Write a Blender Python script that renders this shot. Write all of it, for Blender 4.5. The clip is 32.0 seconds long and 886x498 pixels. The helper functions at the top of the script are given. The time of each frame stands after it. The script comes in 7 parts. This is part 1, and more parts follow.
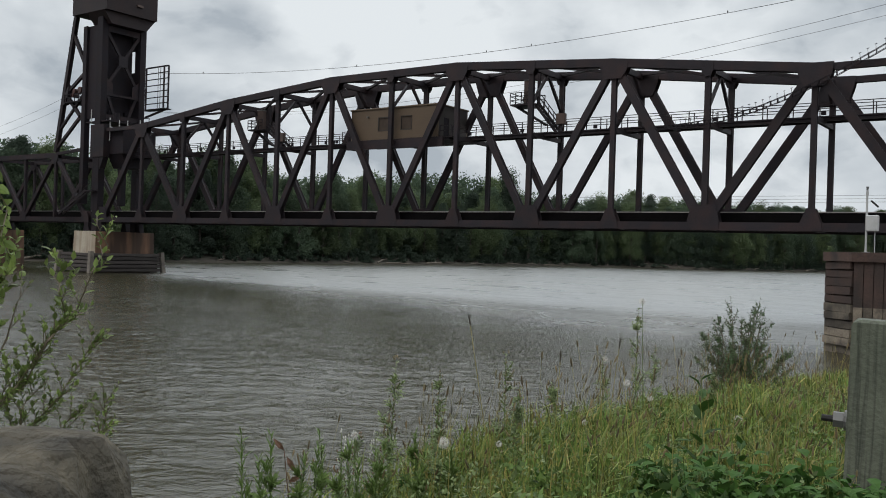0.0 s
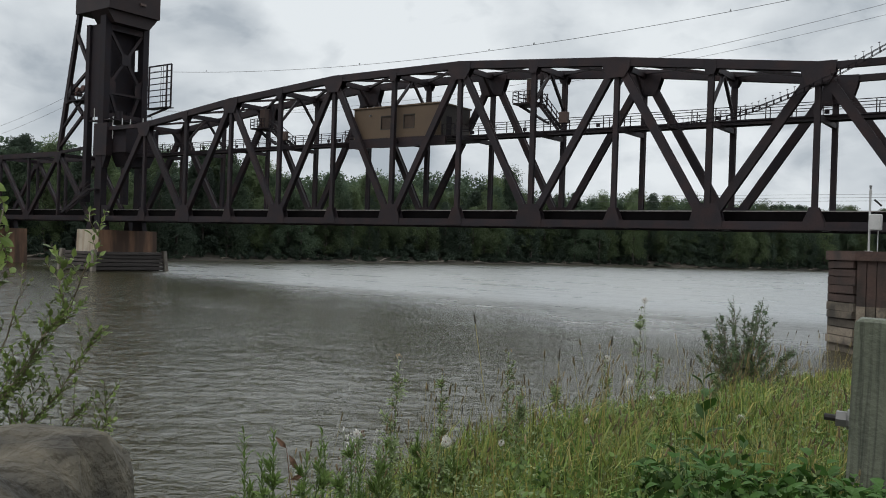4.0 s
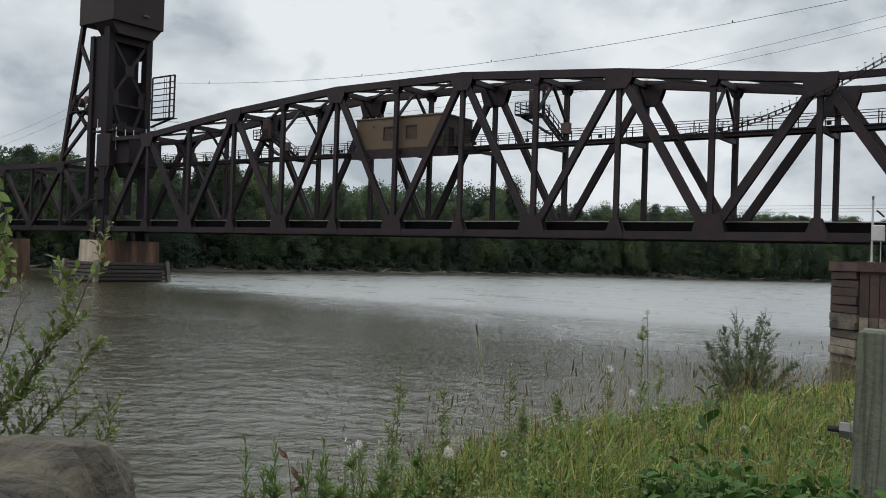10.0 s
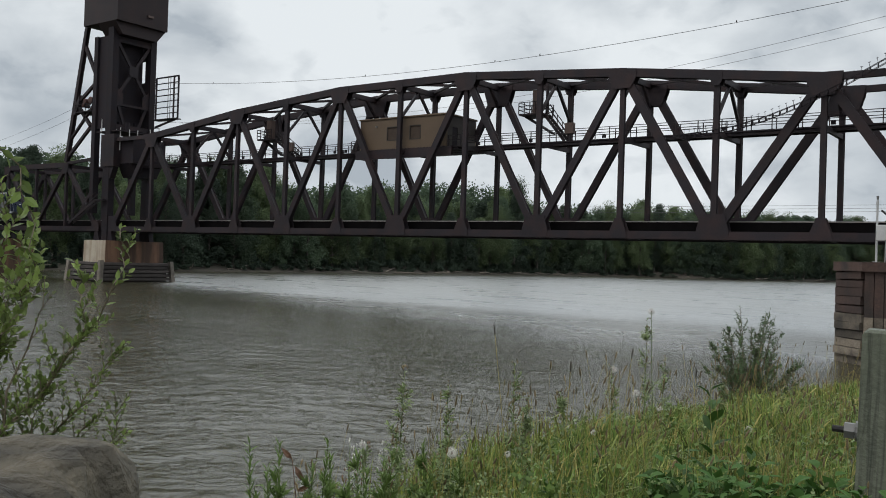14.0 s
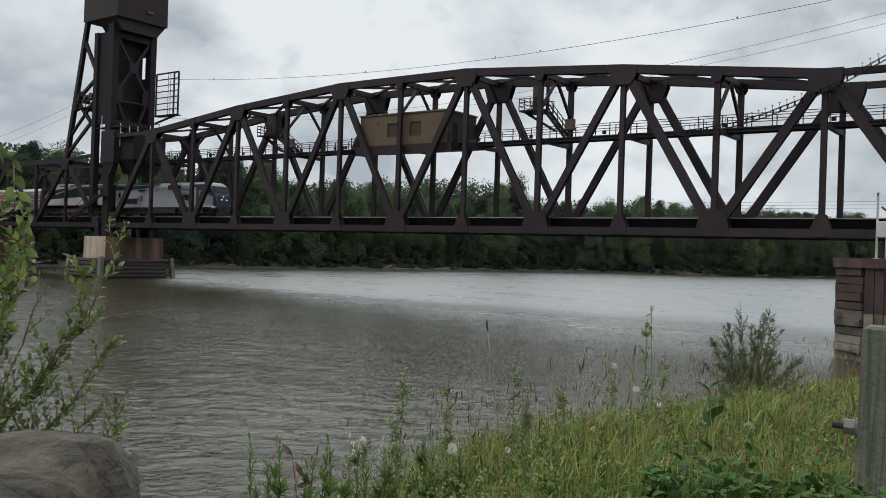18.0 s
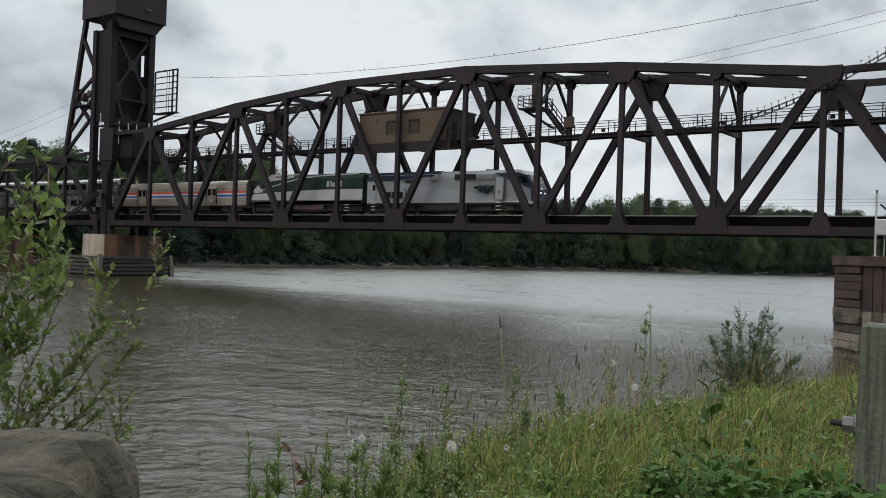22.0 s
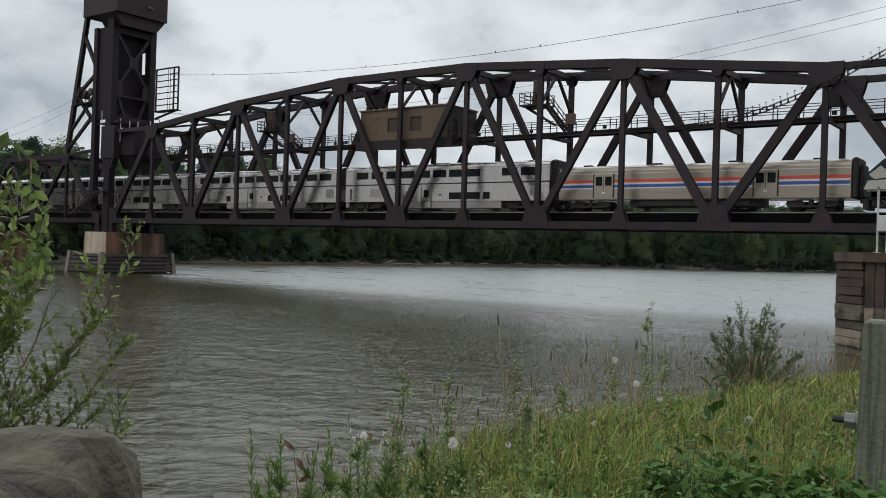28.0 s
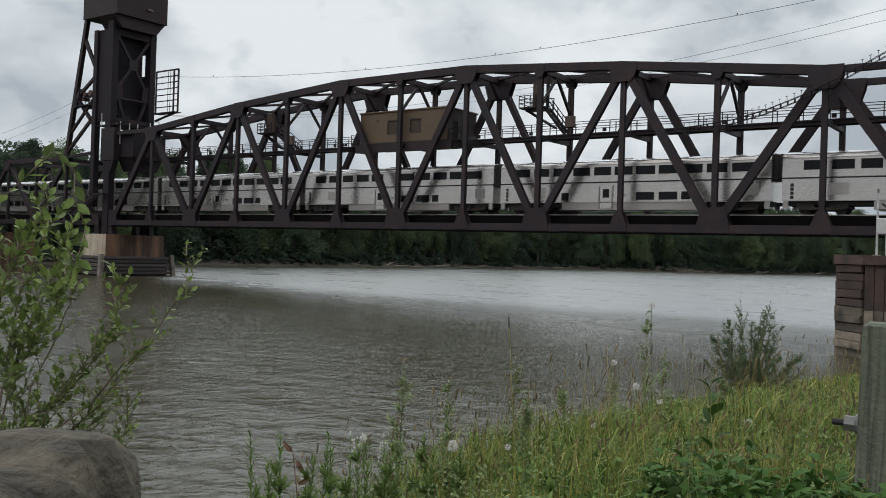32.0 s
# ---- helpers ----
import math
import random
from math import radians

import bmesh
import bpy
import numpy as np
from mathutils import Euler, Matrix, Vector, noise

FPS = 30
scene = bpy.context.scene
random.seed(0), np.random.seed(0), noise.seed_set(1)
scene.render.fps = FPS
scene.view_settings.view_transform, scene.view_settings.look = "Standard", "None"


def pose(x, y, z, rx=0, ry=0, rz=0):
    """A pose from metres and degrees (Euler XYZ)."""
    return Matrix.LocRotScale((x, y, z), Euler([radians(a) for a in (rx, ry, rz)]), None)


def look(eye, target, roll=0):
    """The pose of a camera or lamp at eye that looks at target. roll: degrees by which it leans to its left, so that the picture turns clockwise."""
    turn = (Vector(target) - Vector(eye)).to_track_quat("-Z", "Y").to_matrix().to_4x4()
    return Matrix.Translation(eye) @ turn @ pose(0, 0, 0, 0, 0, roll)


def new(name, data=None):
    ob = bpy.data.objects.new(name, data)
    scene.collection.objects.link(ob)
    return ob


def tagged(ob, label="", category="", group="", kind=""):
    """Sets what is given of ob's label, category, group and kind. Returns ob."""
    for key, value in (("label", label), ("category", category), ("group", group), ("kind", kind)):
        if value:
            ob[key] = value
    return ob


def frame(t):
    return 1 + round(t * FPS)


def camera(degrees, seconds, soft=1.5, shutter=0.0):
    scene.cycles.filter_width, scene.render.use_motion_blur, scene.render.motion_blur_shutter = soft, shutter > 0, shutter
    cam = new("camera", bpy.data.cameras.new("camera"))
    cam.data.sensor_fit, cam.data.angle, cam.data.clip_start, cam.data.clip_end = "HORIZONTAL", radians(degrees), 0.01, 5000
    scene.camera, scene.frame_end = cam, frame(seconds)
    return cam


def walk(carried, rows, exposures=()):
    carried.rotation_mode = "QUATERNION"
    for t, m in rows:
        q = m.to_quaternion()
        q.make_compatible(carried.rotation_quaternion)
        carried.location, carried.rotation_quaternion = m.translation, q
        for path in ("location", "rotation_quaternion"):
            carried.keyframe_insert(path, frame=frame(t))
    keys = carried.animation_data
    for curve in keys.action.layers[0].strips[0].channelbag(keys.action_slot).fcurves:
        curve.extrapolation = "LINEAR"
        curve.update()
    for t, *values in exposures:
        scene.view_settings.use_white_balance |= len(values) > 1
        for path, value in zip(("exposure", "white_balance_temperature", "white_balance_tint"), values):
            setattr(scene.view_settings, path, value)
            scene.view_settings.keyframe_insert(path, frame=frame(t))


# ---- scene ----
EYE = (57.12, -70.17, 4.33)
cam = camera(52.78, 32.0, soft=0.95, shutter=0.0)
walk(cam, [(t, pose(*EYE, rx, ry, rz)) for t, rx, ry, rz in (
    (0, 90.038, -1.835, 35.554),
    (0.5, 90.110, -1.841, 35.552),
    (1, 90.015, -1.836, 35.604),
    (1.5, 89.854, -1.894, 35.668),
    (2, 89.826, -1.857, 35.634),
    (2.5, 89.928, -1.843, 35.583),
    (3, 89.951, -1.907, 35.642),
    (3.5, 89.926, -1.894, 35.718),
    (5.5, 90.343, -1.912, 35.654),
    (6, 90.557, -1.951, 35.737),
    (6.5, 90.570, -1.909, 35.883),
    (7, 90.574, -1.895, 35.875),
    (7.5, 90.590, -1.868, 35.834),
    (8, 90.578, -1.885, 35.792),
    (8.5, 90.545, -1.851, 35.846),
    (9, 90.549, -1.863, 35.919),
    (9.5, 90.582, -1.882, 35.918),
    (10, 90.624, -1.911, 35.861),
    (10.5, 90.677, -1.923, 35.863),
    (11, 90.783, -1.905, 35.900),
    (11.5, 90.730, -1.912, 35.963),
    (12, 90.670, -1.943, 35.989),
    (12.5, 90.782, -1.921, 36.014),
    (13, 90.728, -1.919, 36.015),
    (13.5, 90.619, -1.905, 36.071),
    (14, 90.624, -1.882, 36.102),
    (14.5, 90.726, -1.922, 36.065),
    (16.5, 90.678, -1.885, 36.128),
    (17, 90.609, -1.919, 36.116),
    (17.5, 90.391, -1.912, 36.078),
    (18, 90.386, -1.912, 36.112),
    (18.5, 90.436, -1.917, 36.102),
    (19, 90.448, -1.935, 36.067),
    (19.5, 90.397, -1.916, 36.069),
    (20, 90.397, -1.906, 36.062),
    (20.5, 90.362, -1.883, 36.034),
    (21, 90.346, -1.908, 36.017),
    (21.5, 90.314, -1.865, 36.024),
    (22, 90.244, -1.901, 36.045),
    (22.5, 90.239, -1.895, 36.044),
    (23, 90.269, -1.837, 36.031),
    (23.5, 90.215, -1.858, 36.017),
    (24, 90.185, -1.843, 36.018),
    (24.5, 90.286, -1.817, 36.019),
    (25, 90.326, -1.831, 36.044),
    (25.5, 90.233, -1.825, 36.069),
    (27.5, 90.153, -1.834, 36.109),
    (28, 90.055, -1.803, 36.144),
    (28.5, 90.042, -1.836, 36.149),
    (29, 90.048, -1.818, 36.149),
    (29.5, 90.048, -1.818, 36.149),
    (30, 90.049, -1.820, 36.142),
    (30.5, 90.138, -1.879, 36.122),
    (31, 90.246, -1.855, 36.100),
    (31.5, 90.276, -1.811, 36.081),
    (32, 90.206, -1.846, 36.124),
)], exposures=[(0.0, 0.0), (6.0, 0.03), (14.0, 0.04), (20.0, 0.02), (24.0, 0.0), (32.0, 0.0)])

# ---- daylight: overcast, high soft sun behind the camera's side ----
SUN_EL, SUN_ROT = radians(52), radians(200)
world = bpy.data.worlds.new("overcast")
scene.world = world
world.use_nodes = True
wn = world.node_tree
wn.nodes.clear()
w_out = wn.nodes.new("ShaderNodeOutputWorld")
w_bg = wn.nodes.new("ShaderNodeBackground")
w_sky = wn.nodes.new("ShaderNodeTexSky")
w_sky.sky_type, w_sky.sun_disc = "NISHITA", False
w_sky.sun_elevation, w_sky.sun_rotation = SUN_EL, SUN_ROT
w_sky.air_density, w_sky.dust_density = 1.0, 4.0
w_mix = wn.nodes.new("ShaderNodeMix")
w_mix.data_type = "RGBA"
w_mix.inputs[0].default_value = 0.86
w_mix.inputs[7].default_value = (8.6, 9.0, 9.4, 1)
wn.links.new(w_sky.outputs[0], w_mix.inputs[6])
wn.links.new(w_mix.outputs[2], w_bg.inputs[0])
w_co, w_sep, w_lift = (wn.nodes.new("ShaderNode" + k) for k in ("TexCoord", "SeparateXYZ", "MapRange"))
w_lift.interpolation_type = "SMOOTHSTEP"
w_lift.inputs["From Min"].default_value, w_lift.inputs["From Max"].default_value = 0.2, 0.8
w_lift.inputs["To Min"].default_value, w_lift.inputs["To Max"].default_value = 0.075, 0.15
wn.links.new(w_co.outputs["Generated"], w_sep.inputs[0])
wn.links.new(w_sep.outputs[2], w_lift.inputs["Value"])
wn.links.new(w_lift.outputs[0], w_bg.inputs[1])
wn.links.new(w_bg.outputs[0], w_out.inputs[0])

sun_data = bpy.data.lights.new("sun", "SUN")
sun_data.energy, sun_data.angle, sun_data.color = 0.6, radians(25), (1.0, 0.96, 0.9)
sun = new("sun", sun_data)
sun.matrix_world = look((0, 0, 60), (0 - math.sin(SUN_ROT) * math.cos(SUN_EL), 0 - math.cos(SUN_ROT) * math.cos(SUN_EL), 60 - math.sin(SUN_EL)))


# ---- materials ----
def mat(name, base, rough=0.6, metal=0.0, var=0.25, scale=3.0, fine=40.0, bump=0.15, tint=None, per_object=0.0, coat=0.0, spec=0.5, island=0.0):
    """Base colour varied by a coarse and a fine noise, towards tint where given."""
    m = bpy.data.materials.new(name)
    m.use_nodes = True
    t = m.node_tree
    b = t.nodes["Principled BSDF"]
    b.inputs["Roughness"].default_value, b.inputs["Metallic"].default_value = rough, metal
    b.inputs["Specular IOR Level"].default_value, b.inputs["Coat Weight"].default_value = spec, coat
    co = t.nodes.new("ShaderNodeTexCoord")
    n1, n2 = t.nodes.new("ShaderNodeTexNoise"), t.nodes.new("ShaderNodeTexNoise")
    n1.inputs["Scale"].default_value, n1.inputs["Detail"].default_value = scale, 5
    n2.inputs["Scale"].default_value, n2.inputs["Detail"].default_value = fine, 4
    for n in (n1, n2):
        t.links.new(co.outputs["Object"], n.inputs["Vector"])
    tint = tint or tuple(c * 0.55 for c in base)
    ramp = t.nodes.new("ShaderNodeMix")
    ramp.data_type = "RGBA"
    ramp.inputs[6].default_value, ramp.inputs[7].default_value = (*base, 1), (*tint, 1)
    fac = t.nodes.new("ShaderNodeMapRange")
    fac.inputs["From Min"].default_value, fac.inputs["From Max"].default_value = 0.42, 0.68
    fac.inputs["To Max"].default_value = min(1.0, var * 2.2)
    t.links.new(n1.outputs[0], fac.inputs["Value"])
    t.links.new(fac.outputs[0], ramp.inputs[0])
    hsv = t.nodes.new("ShaderNodeHueSaturation")
    val = t.nodes.new("ShaderNodeMapRange")
    val.inputs["To Min"].default_value, val.inputs["To Max"].default_value = 1 - var, 1 + var
    t.links.new(n2.outputs[0], val.inputs["Value"])
    last = val.outputs[0]
    for k, node, out in ((per_object, "ShaderNodeObjectInfo", "Random"), (island, "ShaderNodeNewGeometry", "Random Per Island")):
        if not k:
            continue
        info, sp = t.nodes.new(node), t.nodes.new("ShaderNodeMapRange")
        sp.inputs["To Min"].default_value, sp.inputs["To Max"].default_value = 1 - k, 1 + k
        t.links.new(info.outputs[out], sp.inputs["Value"])
        mul = t.nodes.new("ShaderNodeMath")
        mul.operation = "MULTIPLY"
        t.links.new(last, mul.inputs[0])
        t.links.new(sp.outputs[0], mul.inputs[1])
        last = mul.outputs[0]
    t.links.new(last, hsv.inputs["Value"])
    t.links.new(ramp.outputs[2], hsv.inputs["Color"])
    t.links.new(hsv.outputs[0], b.inputs["Base Color"])
    if bump:
        bp = t.nodes.new("ShaderNodeBump")
        bp.inputs["Strength"].default_value, bp.inputs["Distance"].default_value = bump, 0.02
        t.links.new(n2.outputs[0], bp.inputs["Height"])
        t.links.new(bp.outputs[0], b.inputs["Normal"])
    return m


def leaf_mat(name, base, tint, through_light=0.25, rough=0.55, island=0.3, per_object=0.0, scale=0.4):
    m = mat(name, base, rough, 0, 0.3, scale, 30.0, 0.0, tint, per_object, 0, 0.3, island)
    t = m.node_tree
    b, out = t.nodes["Principled BSDF"], t.nodes["Material Output"]
    tr, mx = t.nodes.new("ShaderNodeBsdfTranslucent"), t.nodes.new("ShaderNodeMixShader")
    mx.inputs[0].default_value = through_light
    t.links.new(b.inputs["Base Color"].links[0].from_socket, tr.inputs["Color"])
    t.links.new(b.outputs[0], mx.inputs[1])
    t.links.new(tr.outputs[0], mx.inputs[2])
    t.links.new(mx.outputs[0], out.inputs[0])
    return m


def streaked(name, base, stain, amount=0.6, rough=0.85, width=1.6):
    """Concrete or planks with stains running down."""
    m = mat(name, base, rough, 0, 0.2, 0.8, 18.0, 0.3)
    t = m.node_tree
    b = t.nodes["Principled BSDF"]
    co, mp, n, r, mx = (t.nodes.new("ShaderNode" + k) for k in ("TexCoord", "Mapping", "TexNoise", "MapRange", "Mix"))
    mx.data_type = "RGBA"
    mp.inputs["Scale"].default_value = (width, width, 0.09)
    n.inputs["Scale"].default_value, n.inputs["Detail"].default_value = 1.0, 6
    r.inputs["From Min"].default_value, r.inputs["From Max"].default_value, r.inputs["To Max"].default_value = 0.42, 0.6, amount
    t.links.new(co.outputs["Object"], mp.inputs[0])
    t.links.new(mp.outputs[0], n.inputs["Vector"])
    t.links.new(n.outputs[0], r.inputs["Value"])
    t.links.new(r.outputs[0], mx.inputs[0])
    t.links.new(b.inputs["Base Color"].links[0].from_socket, mx.inputs[6])
    mx.inputs[7].default_value = (*stain, 1)
    t.links.new(mx.outputs[2], b.inputs["Base Color"])
    return m


STEEL = mat("bridge_paint", (0.0205, 0.017, 0.0205), 0.6, 0, 0.4, 0.7, 9.0, 0.15, (0.034, 0.021, 0.021), spec=0.22, per_object=0.14)
STEEL_DARK = mat("bridge_paint_dark", (0.017, 0.0142, 0.018), 0.7, 0, 0.35, 0.9, 9.0, 0.15, (0.02, 0.0135, 0.0145), spec=0.18, per_object=0.14)
TOWER_BROWN = mat("tower_paint_brown", (0.023, 0.0165, 0.0175), 0.55, 0, 0.35, 0.5, 8.0, 0.15, (0.032, 0.02, 0.019), spec=0.2)
RAIL = mat("rail_steel", (0.45, 0.42, 0.4), 0.35, 0.8, 0.2, 1.0, 30, 0.05, (0.2, 0.14, 0.1))
TIE = mat("creosoted_timber", (0.014, 0.012, 0.011), 0.85, 0, 0.35, 2.0, 20, 0.3, island=0.35)
CONCRETE = streaked("pier_concrete", (0.42, 0.37, 0.29), (0.17, 0.095, 0.05), 0.45)
CONCRETE_RUST = streaked("pier_concrete_rusty", (0.2, 0.11, 0.065), (0.055, 0.032, 0.022), 0.95, width=0.7)
FENDER = mat("fender_timber", (0.06, 0.05, 0.046), 0.85, 0, 0.35, 0.8, 14, 0.4, (0.04, 0.035, 0.032), per_object=0.3)
FENDER_POST = mat("fender_post_timber", (0.17, 0.15, 0.125), 0.85, 0, 0.35, 0.8, 14, 0.4, (0.08, 0.07, 0.06), per_object=0.2)
CELL_TOP = mat("cell_timber_red", (0.058, 0.034, 0.027), 0.85, 0, 0.5, 1.3, 12, 0.5, (0.028, 0.021, 0.018), per_object=0.25)
CELL_LOW = mat("cell_timber_worn", (0.15, 0.125, 0.095), 0.88, 0, 0.5, 1.6, 14, 0.6, (0.05, 0.042, 0.034), per_object=0.5)
HOUSE = mat("house_cladding", (0.104, 0.073, 0.047), 0.6, 0, 0.2, 0.5, 25, 0.08, (0.08, 0.056, 0.038), spec=0.3)
BOARD = mat("window_board", (0.062, 0.045, 0.034), 0.7, 0, 0.2, 2.0, 25, 0.08, spec=0.2)
HOUSE_END = mat("house_end_cladding", (0.045, 0.038, 0.034), 0.65, 0, 0.15, 0.5, 25, 0.06, spec=0.3)
GREY_BOX = mat("grey_cabinet", (0.15, 0.15, 0.145), 0.5, 0, 0.15, 2, 30, 0.05)
BROWN_BOX = mat("rusty_cabinet", (0.08, 0.05, 0.04), 0.6, 0, 0.25, 2, 30, 0.1)
GALV = mat("galvanised_steel", (0.5, 0.5, 0.49), 0.45, 0.5, 0.15, 2, 30, 0.05)
GLASS_DARK = mat("dark_glass", (0.008, 0.009, 0.01), 0.15, 0, 0.1, 1, 10, 0.0, spec=0.12)
WIRE = mat("wire", (0.1, 0.1, 0.105), 0.5, 0.3, 0.1, 1, 10, 0.0)
BIRD = mat("bird_feathers", (0.05, 0.045, 0.04), 0.8, 0, 0.2, 30, 90, 0.0)
RUST = mat("rusty_machinery", (0.07, 0.03, 0.025), 0.75, 0, 0.3, 2, 20, 0.2, (0.03, 0.02, 0.018))
# near-black that puts the shade below the track's edge into the colour
DECK_SHADE = mat("deck_shade_black", (0.0045, 0.004, 0.0042), 0.9, 0, 0.3, 1.0, 9.0, 0.1, spec=0.05)


# ---- mesh builder ----
class Build:
    """Collects vertices and faces of one mesh."""

    def __init__(self):
        self.v, self.f, self.far = [], [], None

    def far_side(self):
        """The pieces on the thing's other side, which become a part of their own."""
        self.far = self.far or Build()
        return self.far

    def add(self, verts, faces):
        n = len(self.v)
        self.v += [tuple(p) for p in verts]
        self.f += [tuple(n + i for i in q) for q in faces]
        return self

    def box(self, x0, x1, y0, y1, z0, z1, m=None):
        c = [Vector((x, y, z)) for z in (z0, z1) for y in (y0, y1) for x in (x0, x1)]
        if m:
            c = [m @ p for p in c]
        return self.add(c, [(0, 2, 3, 1), (4, 5, 7, 6), (0, 1, 5, 4), (2, 6, 7, 3), (0, 4, 6, 2), (1, 3, 7, 5)])

    def chamfered(self, x0, x1, y0, y1, z0, z1, c=0.02, m=None):
        """A box with its upright edges and rims cut by c."""
        ring = [(x0 + c, y0), (x1 - c, y0), (x1, y0 + c), (x1, y1 - c), (x1 - c, y1), (x0 + c, y1), (x0, y1 - c), (x0, y0 + c)]
        mx, my = (x0 + x1) / 2, (y0 + y1) / 2
        sx, sy = 1 - 2 * c / max(x1 - x0, 1e-6), 1 - 2 * c / max(y1 - y0, 1e-6)
        inner = [(mx + (x - mx) * sx, my + (y - my) * sy) for x, y in ring]
        rows = [[(x, y, z0) for x, y in inner], [(x, y, z0 + c) for x, y in ring], [(x, y, z1 - c) for x, y in ring], [(x, y, z1) for x, y in inner]]
        v = [Vector(p) for r in rows for p in r]
        if m:
            v = [m @ p for p in v]
        f = [tuple(reversed(range(8))), tuple(range(24, 32))]
        for k in range(3):
            f += [(k * 8 + i, k * 8 + (i + 1) % 8, k * 8 + 8 + (i + 1) % 8, k * 8 + 8 + i) for i in range(8)]
        return self.add(v, f)

    def beam(self, p, q, w, d, side=(0, 1, 0)):
        """A bar from p to q, d deep along side and w wide across it."""
        p, q, s = Vector(p), Vector(q), Vector(side)
        a = (q - p).normalized()
        s = (s - a * s.dot(a)).normalized()
        u = a.cross(s)
        c = [e + s * (i * d / 2) + u * (j * w / 2) for e in (p, q) for i, j in ((-1, -1), (1, -1), (1, 1), (-1, 1))]
        return self.add(c, [(3, 2, 1, 0), (4, 5, 6, 7)] + [(i, (i + 1) % 4, 4 + (i + 1) % 4, 4 + i) for i in range(4)])

    def member(self, p, q, w, d, t=0.05, side=(0, 1, 0)):
        """A built-up bar of H section: two side plates w wide, joined by a narrower web."""
        p, q, s = Vector(p), Vector(q), Vector(side)
        a = (q - p).normalized()
        s = (s - a * s.dot(a)).normalized()
        u = a.cross(s)
        i, h, k = w * 0.36, w / 2, d / 2
        o = [(-k, -h), (t - k, -h), (t - k, -i), (k - t, -i), (k - t, -h), (k, -h), (k, h), (k - t, h), (k - t, i), (t - k, i), (t - k, h), (-k, h)]
        v = [e + s * x + u * y for e in (p, q) for x, y in o]
        return self.add(v, [tuple(reversed(range(12))), tuple(range(12, 24))] + [(n, (n + 1) % 12, (n + 1) % 12 + 12, n + 12) for n in range(12)])

    def tube(self, points, radii, n=6):
        """A round bar along points; radii: one or one each."""
        pts = [Vector(p) for p in points]
        rs = radii if isinstance(radii, (list, tuple)) else [radii] * len(pts)
        rings = []
        for i, p in enumerate(pts):
            a = (pts[min(i + 1, len(pts) - 1)] - pts[max(i - 1, 0)]).normalized()
            u = a.cross(Vector((0, 0, 1)) if abs(a.z) < 0.9 else Vector((1, 0, 0))).normalized()
            w = a.cross(u)
            rings.append([p + (u * math.cos(2 * math.pi * k / n) + w * math.sin(2 * math.pi * k / n)) * rs[i] for k in range(n)])
        f = [tuple(range(n)), tuple(reversed(range(n * (len(pts) - 1), n * len(pts))))]
        for i in range(len(pts) - 1):
            f += [(i * n + k, i * n + n + k, i * n + n + (k + 1) % n, i * n + (k + 1) % n) for k in range(n)]
        return self.add([p for r in rings for p in r], f)

    def prism(self, outline, y0, y1):
        """An outline of (x, z) drawn out from y0 to y1."""
        n = len(outline)
        v = [(x, y0, z) for x, z in outline] + [(x, y1, z) for x, z in outline]
        return self.add(v, [tuple(range(n)), tuple(reversed(range(n, 2 * n)))] + [(i, i + n, (i + 1) % n + n, (i + 1) % n) for i in range(n)])

    def extrude_x(self, outline, x0, x1):
        """An outline of (y, z) drawn out from x0 to x1."""
        n = len(outline)
        v = [(x0, y, z) for y, z in outline] + [(x1, y, z) for y, z in outline]
        return self.add(v, [tuple(reversed(range(n))), tuple(range(n, 2 * n))] + [(i, (i + 1) % n, (i + 1) % n + n, i + n) for i in range(n)])

    def mesh(self, name, material, smooth=False):
        me = bpy.data.meshes.new(name)
        me.from_pydata(self.v, [], self.f)
        me.materials.append(material)
        if smooth:
            me.polygons.foreach_set("use_smooth", [True] * len(me.polygons))
        me.update()
        return me


def fix(me):
    bm = bmesh.new()
    bm.from_mesh(me)
    bmesh.ops.recalc_face_normals(bm, faces=bm.faces)
    bm.to_mesh(me)
    bm.free()
    return me


def part(name, b, material, parent=None, label="", smooth=False, at=None):
    me = b if isinstance(b, bpy.types.Mesh) else fix(b.mesh(name, material, smooth))
    ob = new(name, me)
    if parent:
        ob.parent = parent
    if at:
        ob.matrix_basis = at
    if isinstance(b, Build) and b.far:
        part(name, b.far, material, parent, label, smooth, at)
    return tagged(ob, label)


def thing(name, label, category, at=None, group="", kind=""):
    ob = new(name)
    ob.empty_display_size = 0.3
    if at:
        ob.matrix_basis = at
    return tagged(ob, label, category, group, kind)


def array_mesh(name, v, f, material):
    me = bpy.data.meshes.new(name)
    n = f.shape[1]
    me.vertices.add(len(v))
    me.vertices.foreach_set("co", np.asarray(v, np.float32).ravel())
    me.loops.add(f.size)
    me.loops.foreach_set("vertex_index", np.asarray(f, np.int32).ravel())
    me.polygons.add(len(f))
    me.polygons.foreach_set("loop_start", np.arange(len(f), dtype=np.int32) * n)
    me.polygons.foreach_set("loop_total", np.full(len(f), n, np.int32))
    me.materials.append(material)
    me.update(calc_edges=True)
    return me


# ---- ground, river ----
FAR = ((-150, -400), (-112, -200), (-101, -60), (-97, 20), (-96.5, 80), (-94, 125), (-91, 203), (-80, 236), (-58, 258), (-30, 332), (30, 430), (150, 560), (420, 760), (900, 1000))
NEAR = ((62, -400), (60, -140), (56.5, -80), (53.6, -71), (51.4, -68.3), (50.5, -65.5), (50.4, -58), (51.0, -50), (51.8, -40), (52.3, -28), (53, -10), (53.5, 20), (54, 60), (57, 150), (76, 260), (130, 370), (260, 470), (520, 600), (1000, 760))


